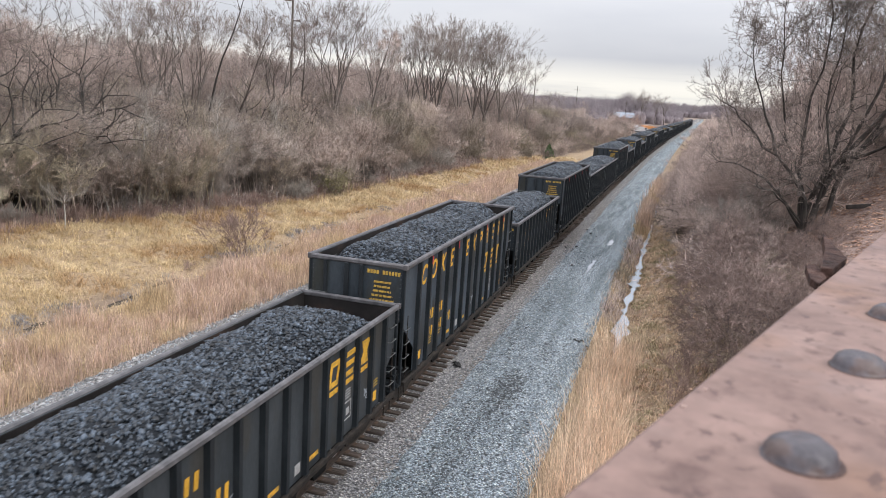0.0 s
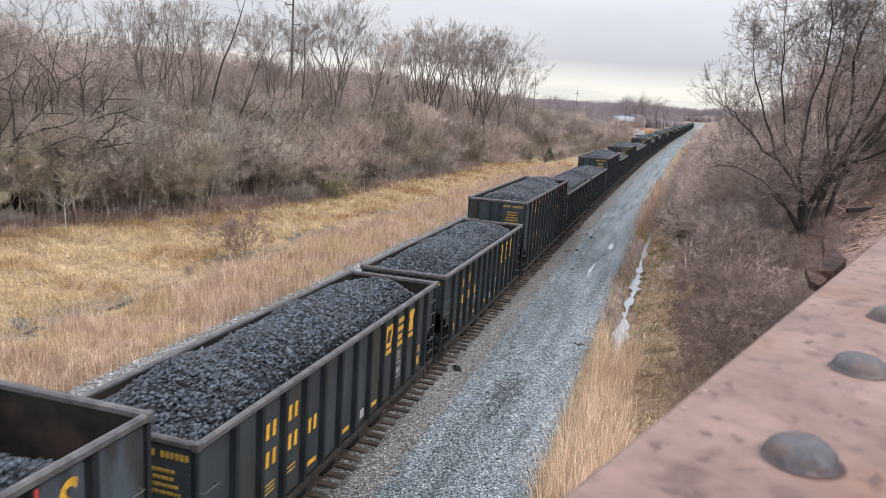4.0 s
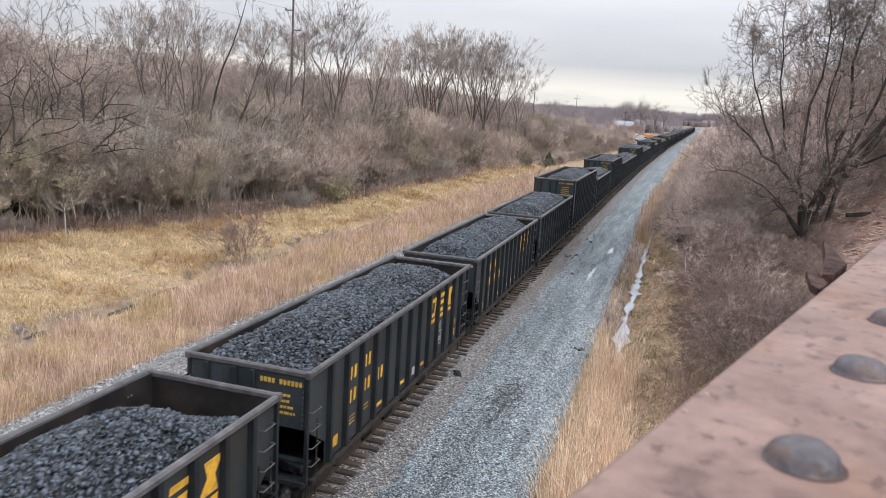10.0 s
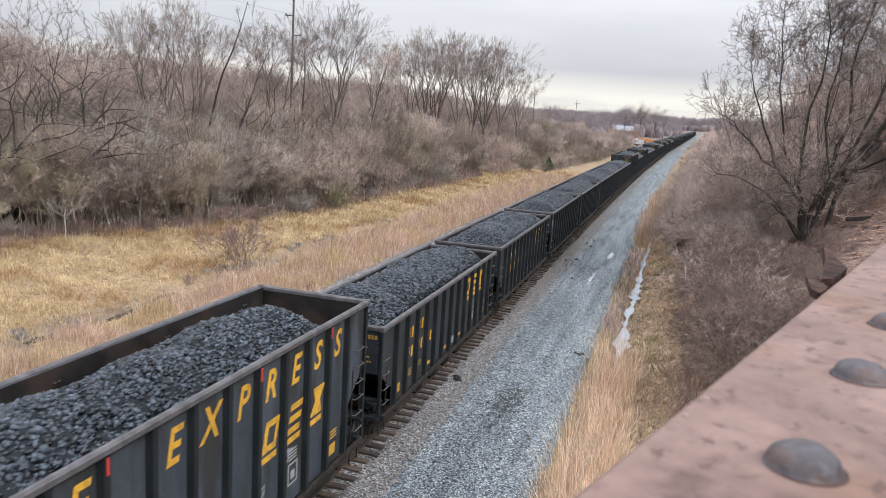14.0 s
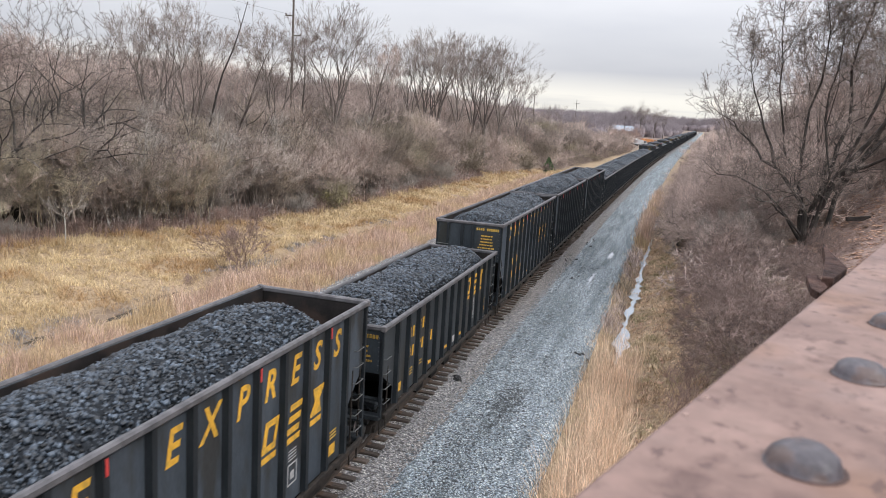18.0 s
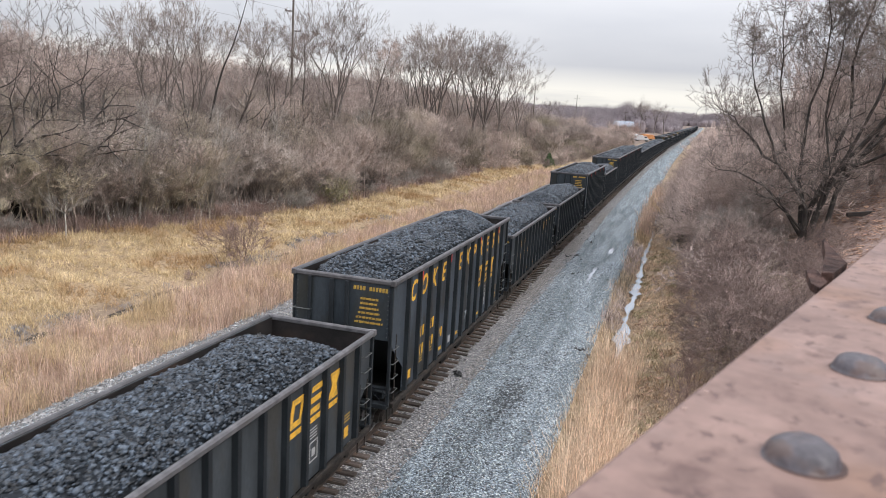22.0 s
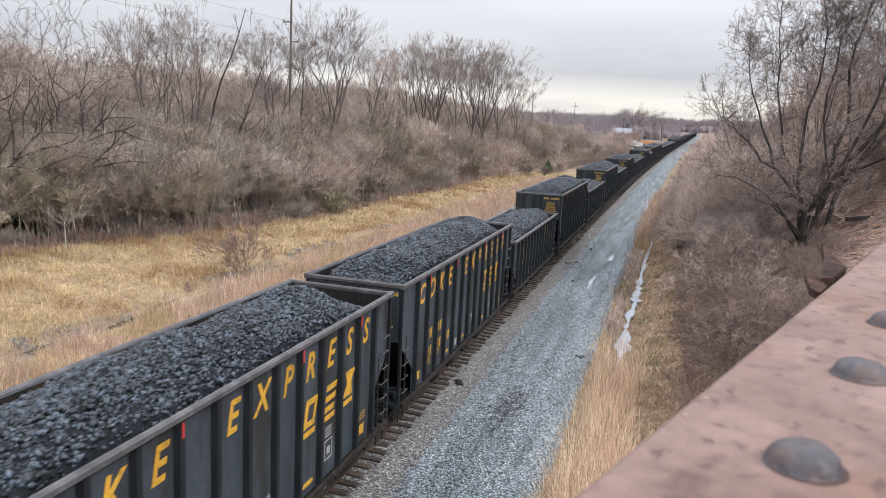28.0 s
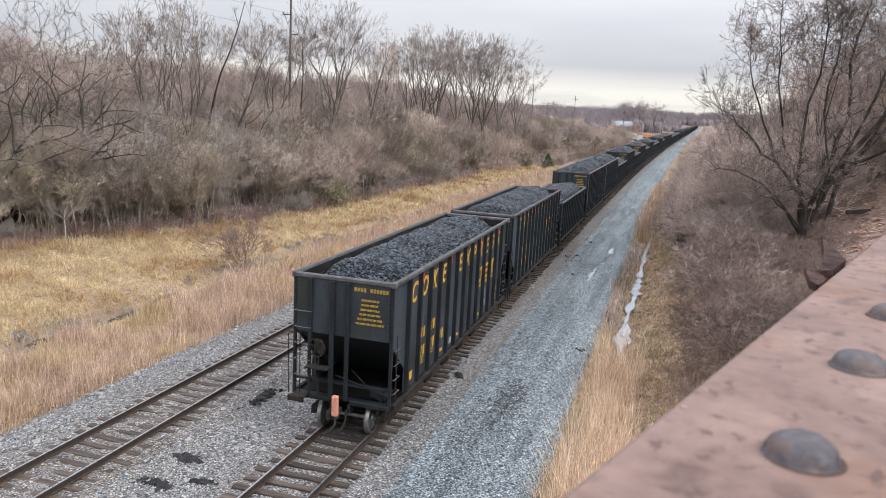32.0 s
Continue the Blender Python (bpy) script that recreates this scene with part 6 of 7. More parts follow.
# landmark trees of the wood on the far side: bearing, distance, kind, height of the top over the bridge's level in degrees
LAND = [(-44.2, 60, "gnarly", 4.9), (-42.3, 57, "gnarly", 4.8), (-46.6, 55, "gnarly", 4.7), (-48.5, 52, "gnarly", 4.0),
        (-38.2, 68, "elm_b", 6.1), (-37.1, 66, "tall_b", 5.2), (-35.7, 66, "elm_b", 5.8), (-33.1, 72, "tall_a", 4.5),
        (-29.6, 76, "elm_b", 5.8), (-27.3, 84, "tall_c", 4.4), (-25.2, 82, "elm", 6.8),
        (-23.8, 90, "tall_c", 4.4), (-22.7, 92, "tall_b", 5.1), (-21.6, 98, "vase_b", 4.3),
        (-19.7, 118, "elm_b", 4.5), (-18.7, 120, "elm", 5.3), (-17.6, 122, "elm", 5.5), (-16.3, 124, "elm_b", 4.9), (-15.2, 122, "elm", 5.2), (-14.2, 124, "elm", 5.1), (-13.0, 126, "elm_b", 4.3), (-11.8, 128, "elm_b", 3.3),
        (-35.4, 64, "gnarly", 1.2), (-31.0, 70, "gnarly", 1.6), (-27.6, 76, "gnarly", 1.3), (-21.5, 91, "gnarly", 1.0)]
r = random.Random(77)
for brg, dist, kind, elev in LAND:
    x, y = on_line(brg, dist)
    while x - float(bend(y)) > float(wood_edge(y)) - (2.5 if kind == "gnarly" else 6):
        dist += 1
        x, y = on_line(brg, dist)
    sc = max(0.28, (9.45 + dist * math.tan(radians(elev)) - place_z(x, y)) / TALL[kind])
    put_tree(kind, x, y, sc, r.uniform(0, 360), "bare crooked dark tree at the edge of the wood" if kind == "gnarly" else "tall bare grey-brown tree standing above the thicket", "trees of the wood")
# a dead stem leaning over the wood
p0, p1 = Vector((*on_line(-35.6, 67), 3.0)), Vector((*on_line(-32.0, 66), 17.2))
lr = random.Random(12)
lean, lean_out = [], []
pts = [p0.lerp(p1, k / 8) + Vector((lr.gauss(0, 0.10), lr.gauss(0, 0.10), -0.5 * math.sin(math.pi * k / 8))) for k in range(9)]
for k in range(8):
    lean.append((*(pts[k] - p0), *(pts[k + 1] - p0), 0.15 - 0.016 * k, 0.134 - 0.016 * k))
    if k > 2:
        fork(lr, pts[k] - p0, Vector((lr.gauss(0, 0.5), lr.gauss(0, 0.5), 0.7)).normalized(), 0.7, 0.035, 2, lean_out, ang=0.4, wig=0.15, min_r=0.008, twigs=2, twig_len=0.4)
root = thing("dead_tree", "dead dark stem leaning out above the wood", "tree", "trees of the wood", "", Matrix.Translation(p0))
part("trunk", mesh_np("trunk", *limbs_to_arrays(lean, 6), M["bark_black"], True), None, root)
part("crown", mesh_np("crown", *limbs_to_arrays([q for _, q in lean_out], 3), M["bark_dark"]), None, root)
# the rest of the wood, deeper in
for i in range(250):
    y = r.uniform(24, 250)
    x = float(wood_edge(y)) - 5 - 62 * r.random() ** 1.15 + float(bend(y))
    kind = r.choice(["tall_a", "tall_c", "thin", "thin", "clump", "tall_b"])
    put_tree(kind, x, y, r.uniform(4.8, 7.6) / TALL[kind], r.uniform(0, 360), "bare grey-brown tree in the wood", "trees of the wood")
for i in range(36):
    y = r.uniform(130, 340)
    x = float(wood_edge(y)) - 1.5 - 26 * r.random() + float(bend(y))
    put_tree(r.choice(["tall_a", "clump", "tall_c", "thin"]), x, y, r.uniform(0.50, 0.72), r.uniform(0, 360), "bare grey-brown tree where the wood runs on", "trees of the wood")
for i in range(8):
    put_tree(r.choice(["vase", "vase_b"]), -16 + r.uniform(-9, 14), 600 + r.uniform(-30, 40), r.uniform(1.2, 1.5), r.uniform(0, 360), "tall bare tree of a far clump by the line", "trees of the far clump")
# pale saplings
store("pale", *spire_tree(320, 6.0, 0.07, 0.35, 2, ang=0.45, up=0.10, wig=0.12, min_r=0.008, twigs=3, twig_len=0.5), "bark_pale", "twigs_pale")
for brg, dist, sc in ((-39.2, 58, 1.55), (-37.0, 60, 1.3), (-33.6, 64, 1.5), (-34.4, 62, 1.1), (-30.2, 71, 1.4), (-28.4, 76, 1.3), (-24.5, 86, 1.4), (-41.0, 57, 1.2)):
    x, y = on_line(brg, dist)
    put_tree("pale", x, y, sc, r.uniform(0, 360), "slender pale bare sapling at the wood's edge", "pale saplings")
# small pale tree standing out at the wood's edge
pr = random.Random(9)
out = []
for k in range(8):
    a = 2 * math.pi * k / 8
    fork(pr, Vector((0, 0, 1.7)), Vector((math.cos(a), math.sin(a), 0.65)).normalized(), 0.75, 0.028, 2, out, ang=0.4, up=0.05, wig=0.1, min_r=0.007, twigs=2, twig_len=0.45)
sm_tr = mesh_np("trunk", *limbs_to_arrays([(0, 0, -0.2, 0.03, 0.02, 0.9, 0.05, 0.045), (0.03, 0.02, 0.9, 0, 0, 1.75, 0.045, 0.038)], 6), M["bark_pale"], True)
sm_cr = mesh_np("crown", *limbs_to_arrays([s for _, s in out], 3), M["twigs_pale"])
x, y = on_line(-43.93, 52.6)
put_tree("pale", x, y, 1.0, 30, "small pale bare tree with a flat spreading crown", "pale saplings", 0.0, sm_cr, sm_tr)


# thickets
def make_shrub(seed, height, spread, stems, levels, twigs, min_r, thick, bare=0.25, ang=0.5, up=0.03, wig=0.2, droop=0.0, twig_len=0.5, patch=0.5):
    """Stems bare at the foot, forking into a rounded mass of fine twigs."""
    r = random.Random(seed)
    out = []
    reach = sum(0.8 ** k for k in range(levels + 1))
    for s in range(stems):
        a, k = r.uniform(0, 2 * math.pi), spread * math.sqrt(r.random())
        d = Vector((math.cos(a) * k, math.sin(a) * k, 1)).normalized()
        p = Vector((r.gauss(0, patch), r.gauss(0, patch), -0.15))
        q = p + d * height * bare
        rad = thick * r.uniform(0.6, 1.2)
        if bare > 0:
            m = p.lerp(q, 0.5) + Vector((r.gauss(0, 0.05), r.gauss(0, 0.05), 0))
            out += [(3, (*p, *m, rad, rad * 0.95)), (3, (*m, *q, rad * 0.95, rad * 0.9))]
        fork(r, q, d, height * (1 - bare) / reach * r.uniform(0.75, 1.05), rad * 0.85, levels, out, ang=ang, up=up, wig=wig, min_r=min_r, twigs=twigs, twig_len=twig_len, droop=droop)
    return np.array([s for _, s in out])


SHRUBS = [make_shrub(400, 5.2, 0.62, 15, 3, 13, 0.0062, 0.026, ang=0.36, up=0.05, wig=0.10, twig_len=0.55, patch=0.7),
          make_shrub(401, 4.4, 0.80, 15, 3, 13, 0.0060, 0.022, ang=0.40, up=0.03, wig=0.12, droop=0.03, twig_len=0.5, patch=0.7),
          make_shrub(402, 6.0, 0.45, 14, 3, 13, 0.0064, 0.030, bare=0.28, ang=0.34, up=0.06, wig=0.09, twig_len=0.55, patch=0.7),
          make_shrub(403, 2.2, 0.80, 18, 2, 10, 0.0045, 0.012, bare=0.1, ang=0.4, wig=0.12, twig_len=0.35, patch=0.3),
          make_shrub(404, 3.6, 1.10, 11, 3, 8, 0.0058, 0.020, bare=0.15, ang=0.42, up=0.0, wig=0.18, droop=0.08, twig_len=0.5),
          make_shrub(405, 1.9, 0.80, 13, 2, 2, 0.0050, 0.012, bare=0.2, ang=0.35, up=0.06, wig=0.10, twig_len=0.5, patch=0.2)]
SHRUBS += [make_shrub(406, 3.8, 0.90, 11, 4, 6, 0.0062, 0.026, bare=0.15, ang=0.48, up=0.03, wig=0.20, droop=0.02, twig_len=0.42),
           make_shrub(407, 3.4, 1.20, 10, 4, 6, 0.0060, 0.024, bare=0.15, ang=0.48, up=0.02, wig=0.20, droop=0.03, twig_len=0.42),
           make_shrub(408, 3.6, 1.10, 8, 4, 5, 0.0070, 0.024, bare=0.15, ang=0.52, up=0.02, wig=0.22, droop=0.02, twig_len=0.42),
           make_shrub(409, 2.7, 0.75, 16, 3, 4, 0.0065, 0.014, bare=0.2, ang=0.36, up=0.04, wig=0.13, twig_len=0.4, patch=0.22)]
SHRUBS += [make_shrub(410, 3.4, 0.95, 9, 4, 1, 0.0095, 0.026, bare=0.15, ang=0.55, up=0.02, wig=0.22, droop=0.02, twig_len=0.36),
           make_shrub(411, 3.0, 1.25, 8, 4, 1, 0.0095, 0.024, bare=0.12, ang=0.58, up=0.01, wig=0.24, droop=0.03, twig_len=0.36)]
SHRUB_V = [limbs_to_arrays(s, 3) for s in SHRUBS]
CLUMPS = {}


def clump(key, kinds, n, radius, mat, seed):
    """Several shrubs grown into one another, joined, for repeated use."""
    if key not in CLUMPS:
        r = random.Random(seed)
        vs, ts, k = [], [], 0
        for j in range(n):
            v, t = SHRUB_V[kinds[j % len(kinds)]]
            tu, sc = r.uniform(0, 6.28), r.uniform(0.8, 1.1)
            c, s = math.cos(tu), math.sin(tu)
            a, q = r.uniform(0, 6.28), radius * math.sqrt(r.random())
            vs.append(np.stack([v[:, 0] * c - v[:, 1] * s, v[:, 0] * s + v[:, 1] * c, v[:, 2]], -1) * sc + np.array([q * math.cos(a), q * math.sin(a), 0]))
            ts.append(t + k)
            k += len(v)
        CLUMPS[key] = mesh_np("thicket", np.concatenate(vs), np.concatenate(ts), M[mat])
    return CLUMPS[key]


def thicket(name, label, rows, mat, kinds, n=2, radius=1.2, category="shrubs"):
    """Clumps of shrubs on shared meshes. rows: x, y, scale, turn."""
    for j, (x, y, sc, tu) in enumerate(rows):
        v = j % 2
        me = clump((mat, tuple(kinds), n, v), kinds if v == 0 else kinds[::-1], n, radius, mat, 900 + 7 * v + n)
        ob = tagged(new(name, me), label, category, "", "stuff")
        ob.matrix_basis = pose(x, y, place_z(x, y) - 0.1, 0, 0, math.degrees(tu))
        ob.scale = (sc, sc, sc)


def edge_rows(y0, y1, n, d0, d1, s0, s1, seed):
    r = random.Random(seed)
    rows = []
    for i in range(n):
        y = y0 + (y1 - y0) * (i + r.random()) / n
        x = float(wood_edge(y)) - r.uniform(d0, d1) + float(bend(y))
        rows.append((x, y, r.uniform(s0, s1), r.uniform(0, 6.28)))
    return rows


thicket("thicket", "dense bare olive-brown shrubs along the edge of the wood", edge_rows(24, 52, 18, 0.8, 4, 0.9, 1.3, 1), "twigs_olive", [0, 1, 2])
thicket("thicket", "dense rounded bare pinkish-grey shrubs along the edge of the wood", edge_rows(36, 112, 44, 0.8, 4.5, 0.95, 1.45, 2), "twigs", [0, 1, 2])
thicket("thicket", "rounded bare tan shrubs along the edge of the wood", edge_rows(44, 96, 10, 0.5, 4, 0.8, 1.15, 8), "twigs_tan", [0, 1])
thicket("thicket", "dense bare pinkish-grey shrubs in the wood", edge_rows(18, 130, 56, 5, 14, 0.95, 1.35, 3), "twigs", [0, 2, 1])
thicket("thicket", "dense bare olive-brown shrubs in the wood", edge_rows(20, 80, 18, 4, 12, 0.9, 1.25, 9), "twigs_olive", [0, 2, 1])
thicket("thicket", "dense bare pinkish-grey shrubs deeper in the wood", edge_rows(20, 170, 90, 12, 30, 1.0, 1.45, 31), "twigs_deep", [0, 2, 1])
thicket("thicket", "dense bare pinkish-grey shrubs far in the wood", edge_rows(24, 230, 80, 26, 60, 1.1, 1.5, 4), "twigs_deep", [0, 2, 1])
thicket("thicket", "dense bare shrubs where the wood runs on along the line", edge_rows(108, 285, 110, 0.0, 13, 0.7, 1.15, 5), "twigs", [0, 2, 1])
thicket("thicket", "tall bare tan shrubs where the wood runs on along the line", edge_rows(125, 300, 44, 6, 26, 0.9, 1.3, 51), "twigs_tan", [0, 1])
rows = []
for i in range(11):
    brg = -45.5 + 1.45 * i
    dist = 45.0
    x, y = on_line(brg, dist)
    while x - float(bend(y)) > float(wood_edge(y)) - 2.2 - 1.3 * (i % 2):
        dist += 0.5
        x, y = on_line(brg, dist)
    rows.append((x, y, 1.12 + 0.16 * ((i * 7) % 3) / 2, 1.1 * i))
thicket("thicket", "tall rounded bare grey-tan shrubs before the wood", rows, "twigs_tan", [0, 2, 1], 3, 1.5)
thicket("brush", "low reddish-brown brush at the foot of the wood", edge_rows(20, 120, 64, -0.9, 1.4, 0.4, 0.75, 6), "twigs_red", [3], 2, 0.8)
thicket("brush", "low pinkish-brown brush along the line", edge_rows(118, 290, 60, -0.8, 2.5, 0.8, 1.3, 61), "twigs", [3], 2, 0.8)
thicket("brush", "pale grey-brown brush before the wood", edge_rows(24, 110, 14, -0.6, 1.2, 0.7, 1.2, 7), "twigs_pale", [3], 2, 0.8)

# single bushes on the verge
def bush(name, x, y, k, sc, mat, label, group=""):
    me = mesh_np("branch_mass", *limbs_to_arrays(SHRUBS[k], 3), mat)
    root = thing(name, label, "shrub", group, "", pose(x, y, place_z(x, y) - 0.05, 0, 0, 37 * k))
    root.scale = (sc, sc, sc)
    o = new("branch_mass", me)
    o.parent = root
    return root


x, y = -16.5, 39.7
bush("bare_bush", x, y, 9, 1.45, M["twigs_red"], "bare olive-brown bush standing in the dead grass by the ditch", "bushes on the verge")
bush("bare_bush", -17.2, 35.5, 3, 0.35, M["twigs_red"], "small bare bush in the dead grass", "bushes on the verge")
bush("bare_bush", -23.4, 74.5, 1, 0.62, M["bark_dark"], "dark bare bush at the foot of the wood", "bushes on the verge")
bush("bare_bush", -22.0, 96.0, 1, 0.95, M["twigs_pale"], "pale grey rounded bare bush at the foot of the wood", "bushes on the verge")


def leaves(root, n, r0, height, size, mat, seed, cone=False):
    r = np.random.default_rng(seed)
    if cone:
        zz = height * r.uniform(0.04, 1, n)
        rr = r0 * (1 - zz / height) * np.sqrt(r.uniform(0.15, 1, n)) + 0.03
        a = r.uniform(0, 6.28, n)
        p = np.stack([rr * np.cos(a), rr * np.sin(a), zz], -1)
    else:
        p = r.normal(0, 1, (n, 3)) * np.array([r0, r0, height * 0.25]) + np.array([0, 0, height * 0.6])
    d = r.normal(0, 1, (n, 2, 3)) * size
    v = np.stack([p - d[:, 0] * 0.5, p + d[:, 0] * 0.5, p + d[:, 1]], 1).reshape(-1, 3)
    part("foliage", mesh_np("foliage", v, np.arange(3 * n).reshape(-1, 3), mat), None, root)


b_ = bush("leafy_bush", -23.3, 67.0, 1, 0.75, M["twigs_olive"], "bush with sparse yellow-green leaves at the foot of the wood")
leaves(b_, 1900, 1.1, 3.4, 0.12, M["leaf_yellow"], 5)
root = thing("evergreen", "small dark green conifer at the foot of the wood", "tree", "", "", pose(-15.6, 149, place_z(-15.6, 149)))
part("trunk", mesh_np("trunk", *limbs_to_arrays([(0, 0, -0.2, 0, 0, 2.4, 0.06, 0.01)], 6), M["bark_dark"]), None, root)
leaves(root, 1700, 1.5, 3.0, 0.17, M["needles"], 8, True)
g = np.random.default_rng(90)
y = g.uniform(42, 116, 5200)
x = wood_edge(y) + g.uniform(-1.4, 1.0, 5200)
tagged(new("seed_heads", mesh_np("seed_heads", *lumps(x, y, ground_z(x, y) + g.uniform(0.3, 1.2, 5200), g.uniform(0.02, 0.055, 5200), 91), M["seed"])), "pale fluffy seed heads of dead weeds at the foot of the wood", "weeds", "", "stuff")


# right bank: brush, the many-stemmed tree, trees on top
def bank_rows(y0, y1, n, x0, x1, s0, s1, seed):
    r = random.Random(seed)
    rows = []
    for i in range(n):
        y = y0 + (y1 - y0) * (i + r.random()) / n
        x = r.uniform(x0, x1) + float(bend(y))
        row = (x, y, r.uniform(s0, s1), r.uniform(0, 6.28))
        if y > 47 or x < 12.6 + 0.06 * (y - 24):      # the foot of the large tree stands clear
            rows.append(row)
    return rows


thicket("thicket", "tangled bare pinkish-grey brush on the bank beside the ditch", bank_rows(26, 52, 13, 11.5, 15.0, 0.7, 0.95, 11), "twigs_dark", [10, 11])
thicket("thicket", "arching tangled bare brush on the bank beside the ditch", bank_rows(24, 50, 13, 10.8, 13.2, 0.6, 0.9, 17), "twigs_dark", [7, 11], 2, 0.9)
thicket("thicket", "tangled bare pinkish-grey brush along the bank", bank_rows(44, 115, 40, 10.2, 16, 0.85, 1.2, 12), "twigs_pink", [7, 6])
thicket("thicket", "bare brush close beside the gravel road", bank_rows(72, 130, 20, 8.2, 10.5, 0.5, 0.8, 18) + bank_rows(130, 260, 26, 10.2, 12.5, 0.5, 0.8, 118), "twigs_pink", [1, 4], 2, 0.9)
thicket("thicket", "tangled bare brush along the far bank", bank_rows(105, 330, 60, 12.0, 22, 0.9, 1.4, 13), "twigs_pink", [6, 1, 2])
thicket("thicket", "tangled bare brush on top of the bank", bank_rows(48, 110, 30, 18, 40, 0.9, 1.5, 14), "twigs_pink", [0, 2, 1])
thicket("thicket", "tall dense bare pinkish-grey brush on the bank before the large tree", bank_rows(48, 78, 20, 10.8, 15.4, 1.05, 1.4, 23), "twigs_pink", [6, 0], 2, 1.0)
thicket("thicket", "dense bare pinkish-grey brush behind the large tree on the bank", bank_rows(49, 74, 26, 13.5, 25, 0.75, 1.1, 22), "twigs_pink", [0, 1])
thicket("brush", "reddish-grey arching bare shrubs on the bank by the ditch", bank_rows(24, 58, 20, 10.6, 14, 0.75, 1.1, 16), "twigs_dark", [8], 1, 0.3)
thicket("brush", "greyish arching bare stems hanging over the ditch bank", bank_rows(24, 46, 12, 10.8, 13.6, 0.75, 1.05, 19), "twigs_bank", [11], 1, 0.3)
rows = []
lr = random.Random(88)
for i in range(26):
    y = 27 + 17 * (i + lr.random()) / 26
    rows.append((lr.uniform(12.6, 15.2) + 0.10 * (y - 27), y, lr.uniform(0.38, 0.52), lr.uniform(0, 6.28)))
thicket("brush", "low dark tangled brush before the large tree on the bank", rows, "twigs_dark", [10], 2, 0.9)
thicket("brush", "low reddish-brown brush at the foot of the bank", bank_rows(24, 80, 34, 9.6, 11.2, 0.35, 0.7, 15), "twigs_red", [3], 1, 0.3)

thicket("brush", "pale tan arching bare stems along the bank", bank_rows(36, 92, 14, 10.6, 16, 0.9, 1.3, 20), "twigs_pale", [8], 1, 0.3)
thicket("brush", "dark bare stems tangled in the brush of the bank", bank_rows(30, 90, 9, 10.8, 15.5, 0.8, 1.2, 21), "bark_dark", [8], 1, 0.3)

# the many-stemmed tree: leaders given by (across, up, away) from the foot, in metres
LEADERS = [(0.20, [(0, -0.4, 0), (0.25, 1.7, 0.1), (0.95, 3.6, 0.3), (2.4, 5.9, 0.4), (3.5, 8.3, 0.2), (4.6, 10.6, -0.2), (5.2, 13.4, -0.4), (5.4, 16.4, -0.6)]),
           (0.17, [(0.1, -0.4, 0.2), (0.1, 2.0, 0.5), (0.7, 4.4, 0.9), (1.2, 7.0, 1.0), (1.0, 9.8, 0.8), (1.6, 12.8, 1.1), (1.9, 17.5, 1.0)]),
           (0.14, [(-0.2, -0.4, -0.1), (-0.35, 1.9, -0.5), (-0.9, 3.2, -1.0), (-1.9, 4.3, -1.3), (-3.1, 5.3, -1.2), (-4.3, 6.2, -1.0), (-5.2, 7.0, -1.1)]),
           (0.14, [(-0.3, -0.4, 0.1), (-0.6, 2.2, 0.3), (-0.9, 4.6, 0.5), (-0.7, 7.6, 0.3), (-0.4, 10.6, 0.5), (-0.7, 13.6, 0.6)]),
           (0.09, [(-0.3, 0.2, -0.2), (-1.3, 1.9, -0.8), (-2.5, 3.0, -1.4), (-3.9, 3.7, -1.6), (-5.2, 3.8, -1.4)]),
           (0.15, [(0.3, -0.4, 0.2), (1.2, 2.8, 0.9), (2.6, 6.0, 1.6), (3.6, 9.4, 2.2), (4.2, 13.2, 2.4), (4.0, 17.0, 2.4)]),
           (0.11, [(-0.2, 0.0, 0.2), (-0.8, 2.6, 0.9), (-1.8, 5.2, 1.4), (-2.4, 7.6, 1.5), (-2.6, 10.2, 1.3), (-2.8, 13.6, 1.2)]),
           (0.10, [(0.0, 0.0, -0.3), (0.4, 2.0, -1.2), (0.6, 4.2, -2.2), (0.2, 6.6, -2.8), (0.5, 9.0, -3.0)]),
           (0.08, [(0.0, 0.0, -0.3), (-0.8, 1.6, -1.4), (-1.8, 2.5, -2.4), (-3.0, 2.8, -3.0)]),
           (0.12, [(0.5, 2.6, 0.2), (1.5, 5.2, -0.6), (2.4, 8.0, -1.0), (2.8, 11.0, -1.0), (3.2, 14.2, -0.8), (3.0, 17.0, -0.8)]),
           (0.11, [(1.4, 4.4, 0.3), (3.2, 6.4, 0.9), (5.0, 8.4, 1.2), (6.4, 10.4, 1.4)]),
           (0.10, [(0.4, 4.0, 0.8), (0.2, 7.0, 1.8), (0.4, 10.0, 2.2), (0.2, 13.4, 2.4)]),
           (0.14, [(1.0, 3.2, 0.5), (3.2, 6.4, 1.5), (5.0, 9.8, 2.0), (6.2, 13.4, 2.0), (6.6, 16.6, 1.8)]),
           (0.08, [(-2.0, 4.4, -1.2), (-3.0, 6.4, -1.0), (-3.7, 8.4, -0.8), (-4.1, 10.4, -0.8)]),
           (0.10, [(1.2, 4.2, 0.3), (3.2, 5.2, -0.6), (5.2, 6.6, -0.8), (6.8, 8.2, -0.6)])]
HX, HY = 15.9, 46.0
ACROSS, AWAY = Vector((math.cos(radians(9.2)), -math.sin(radians(9.2)), 0)), Vector((math.sin(radians(9.2)), math.cos(radians(9.2)), 0))
hr = random.Random(4242)
hero_tr, hero_out = [], []
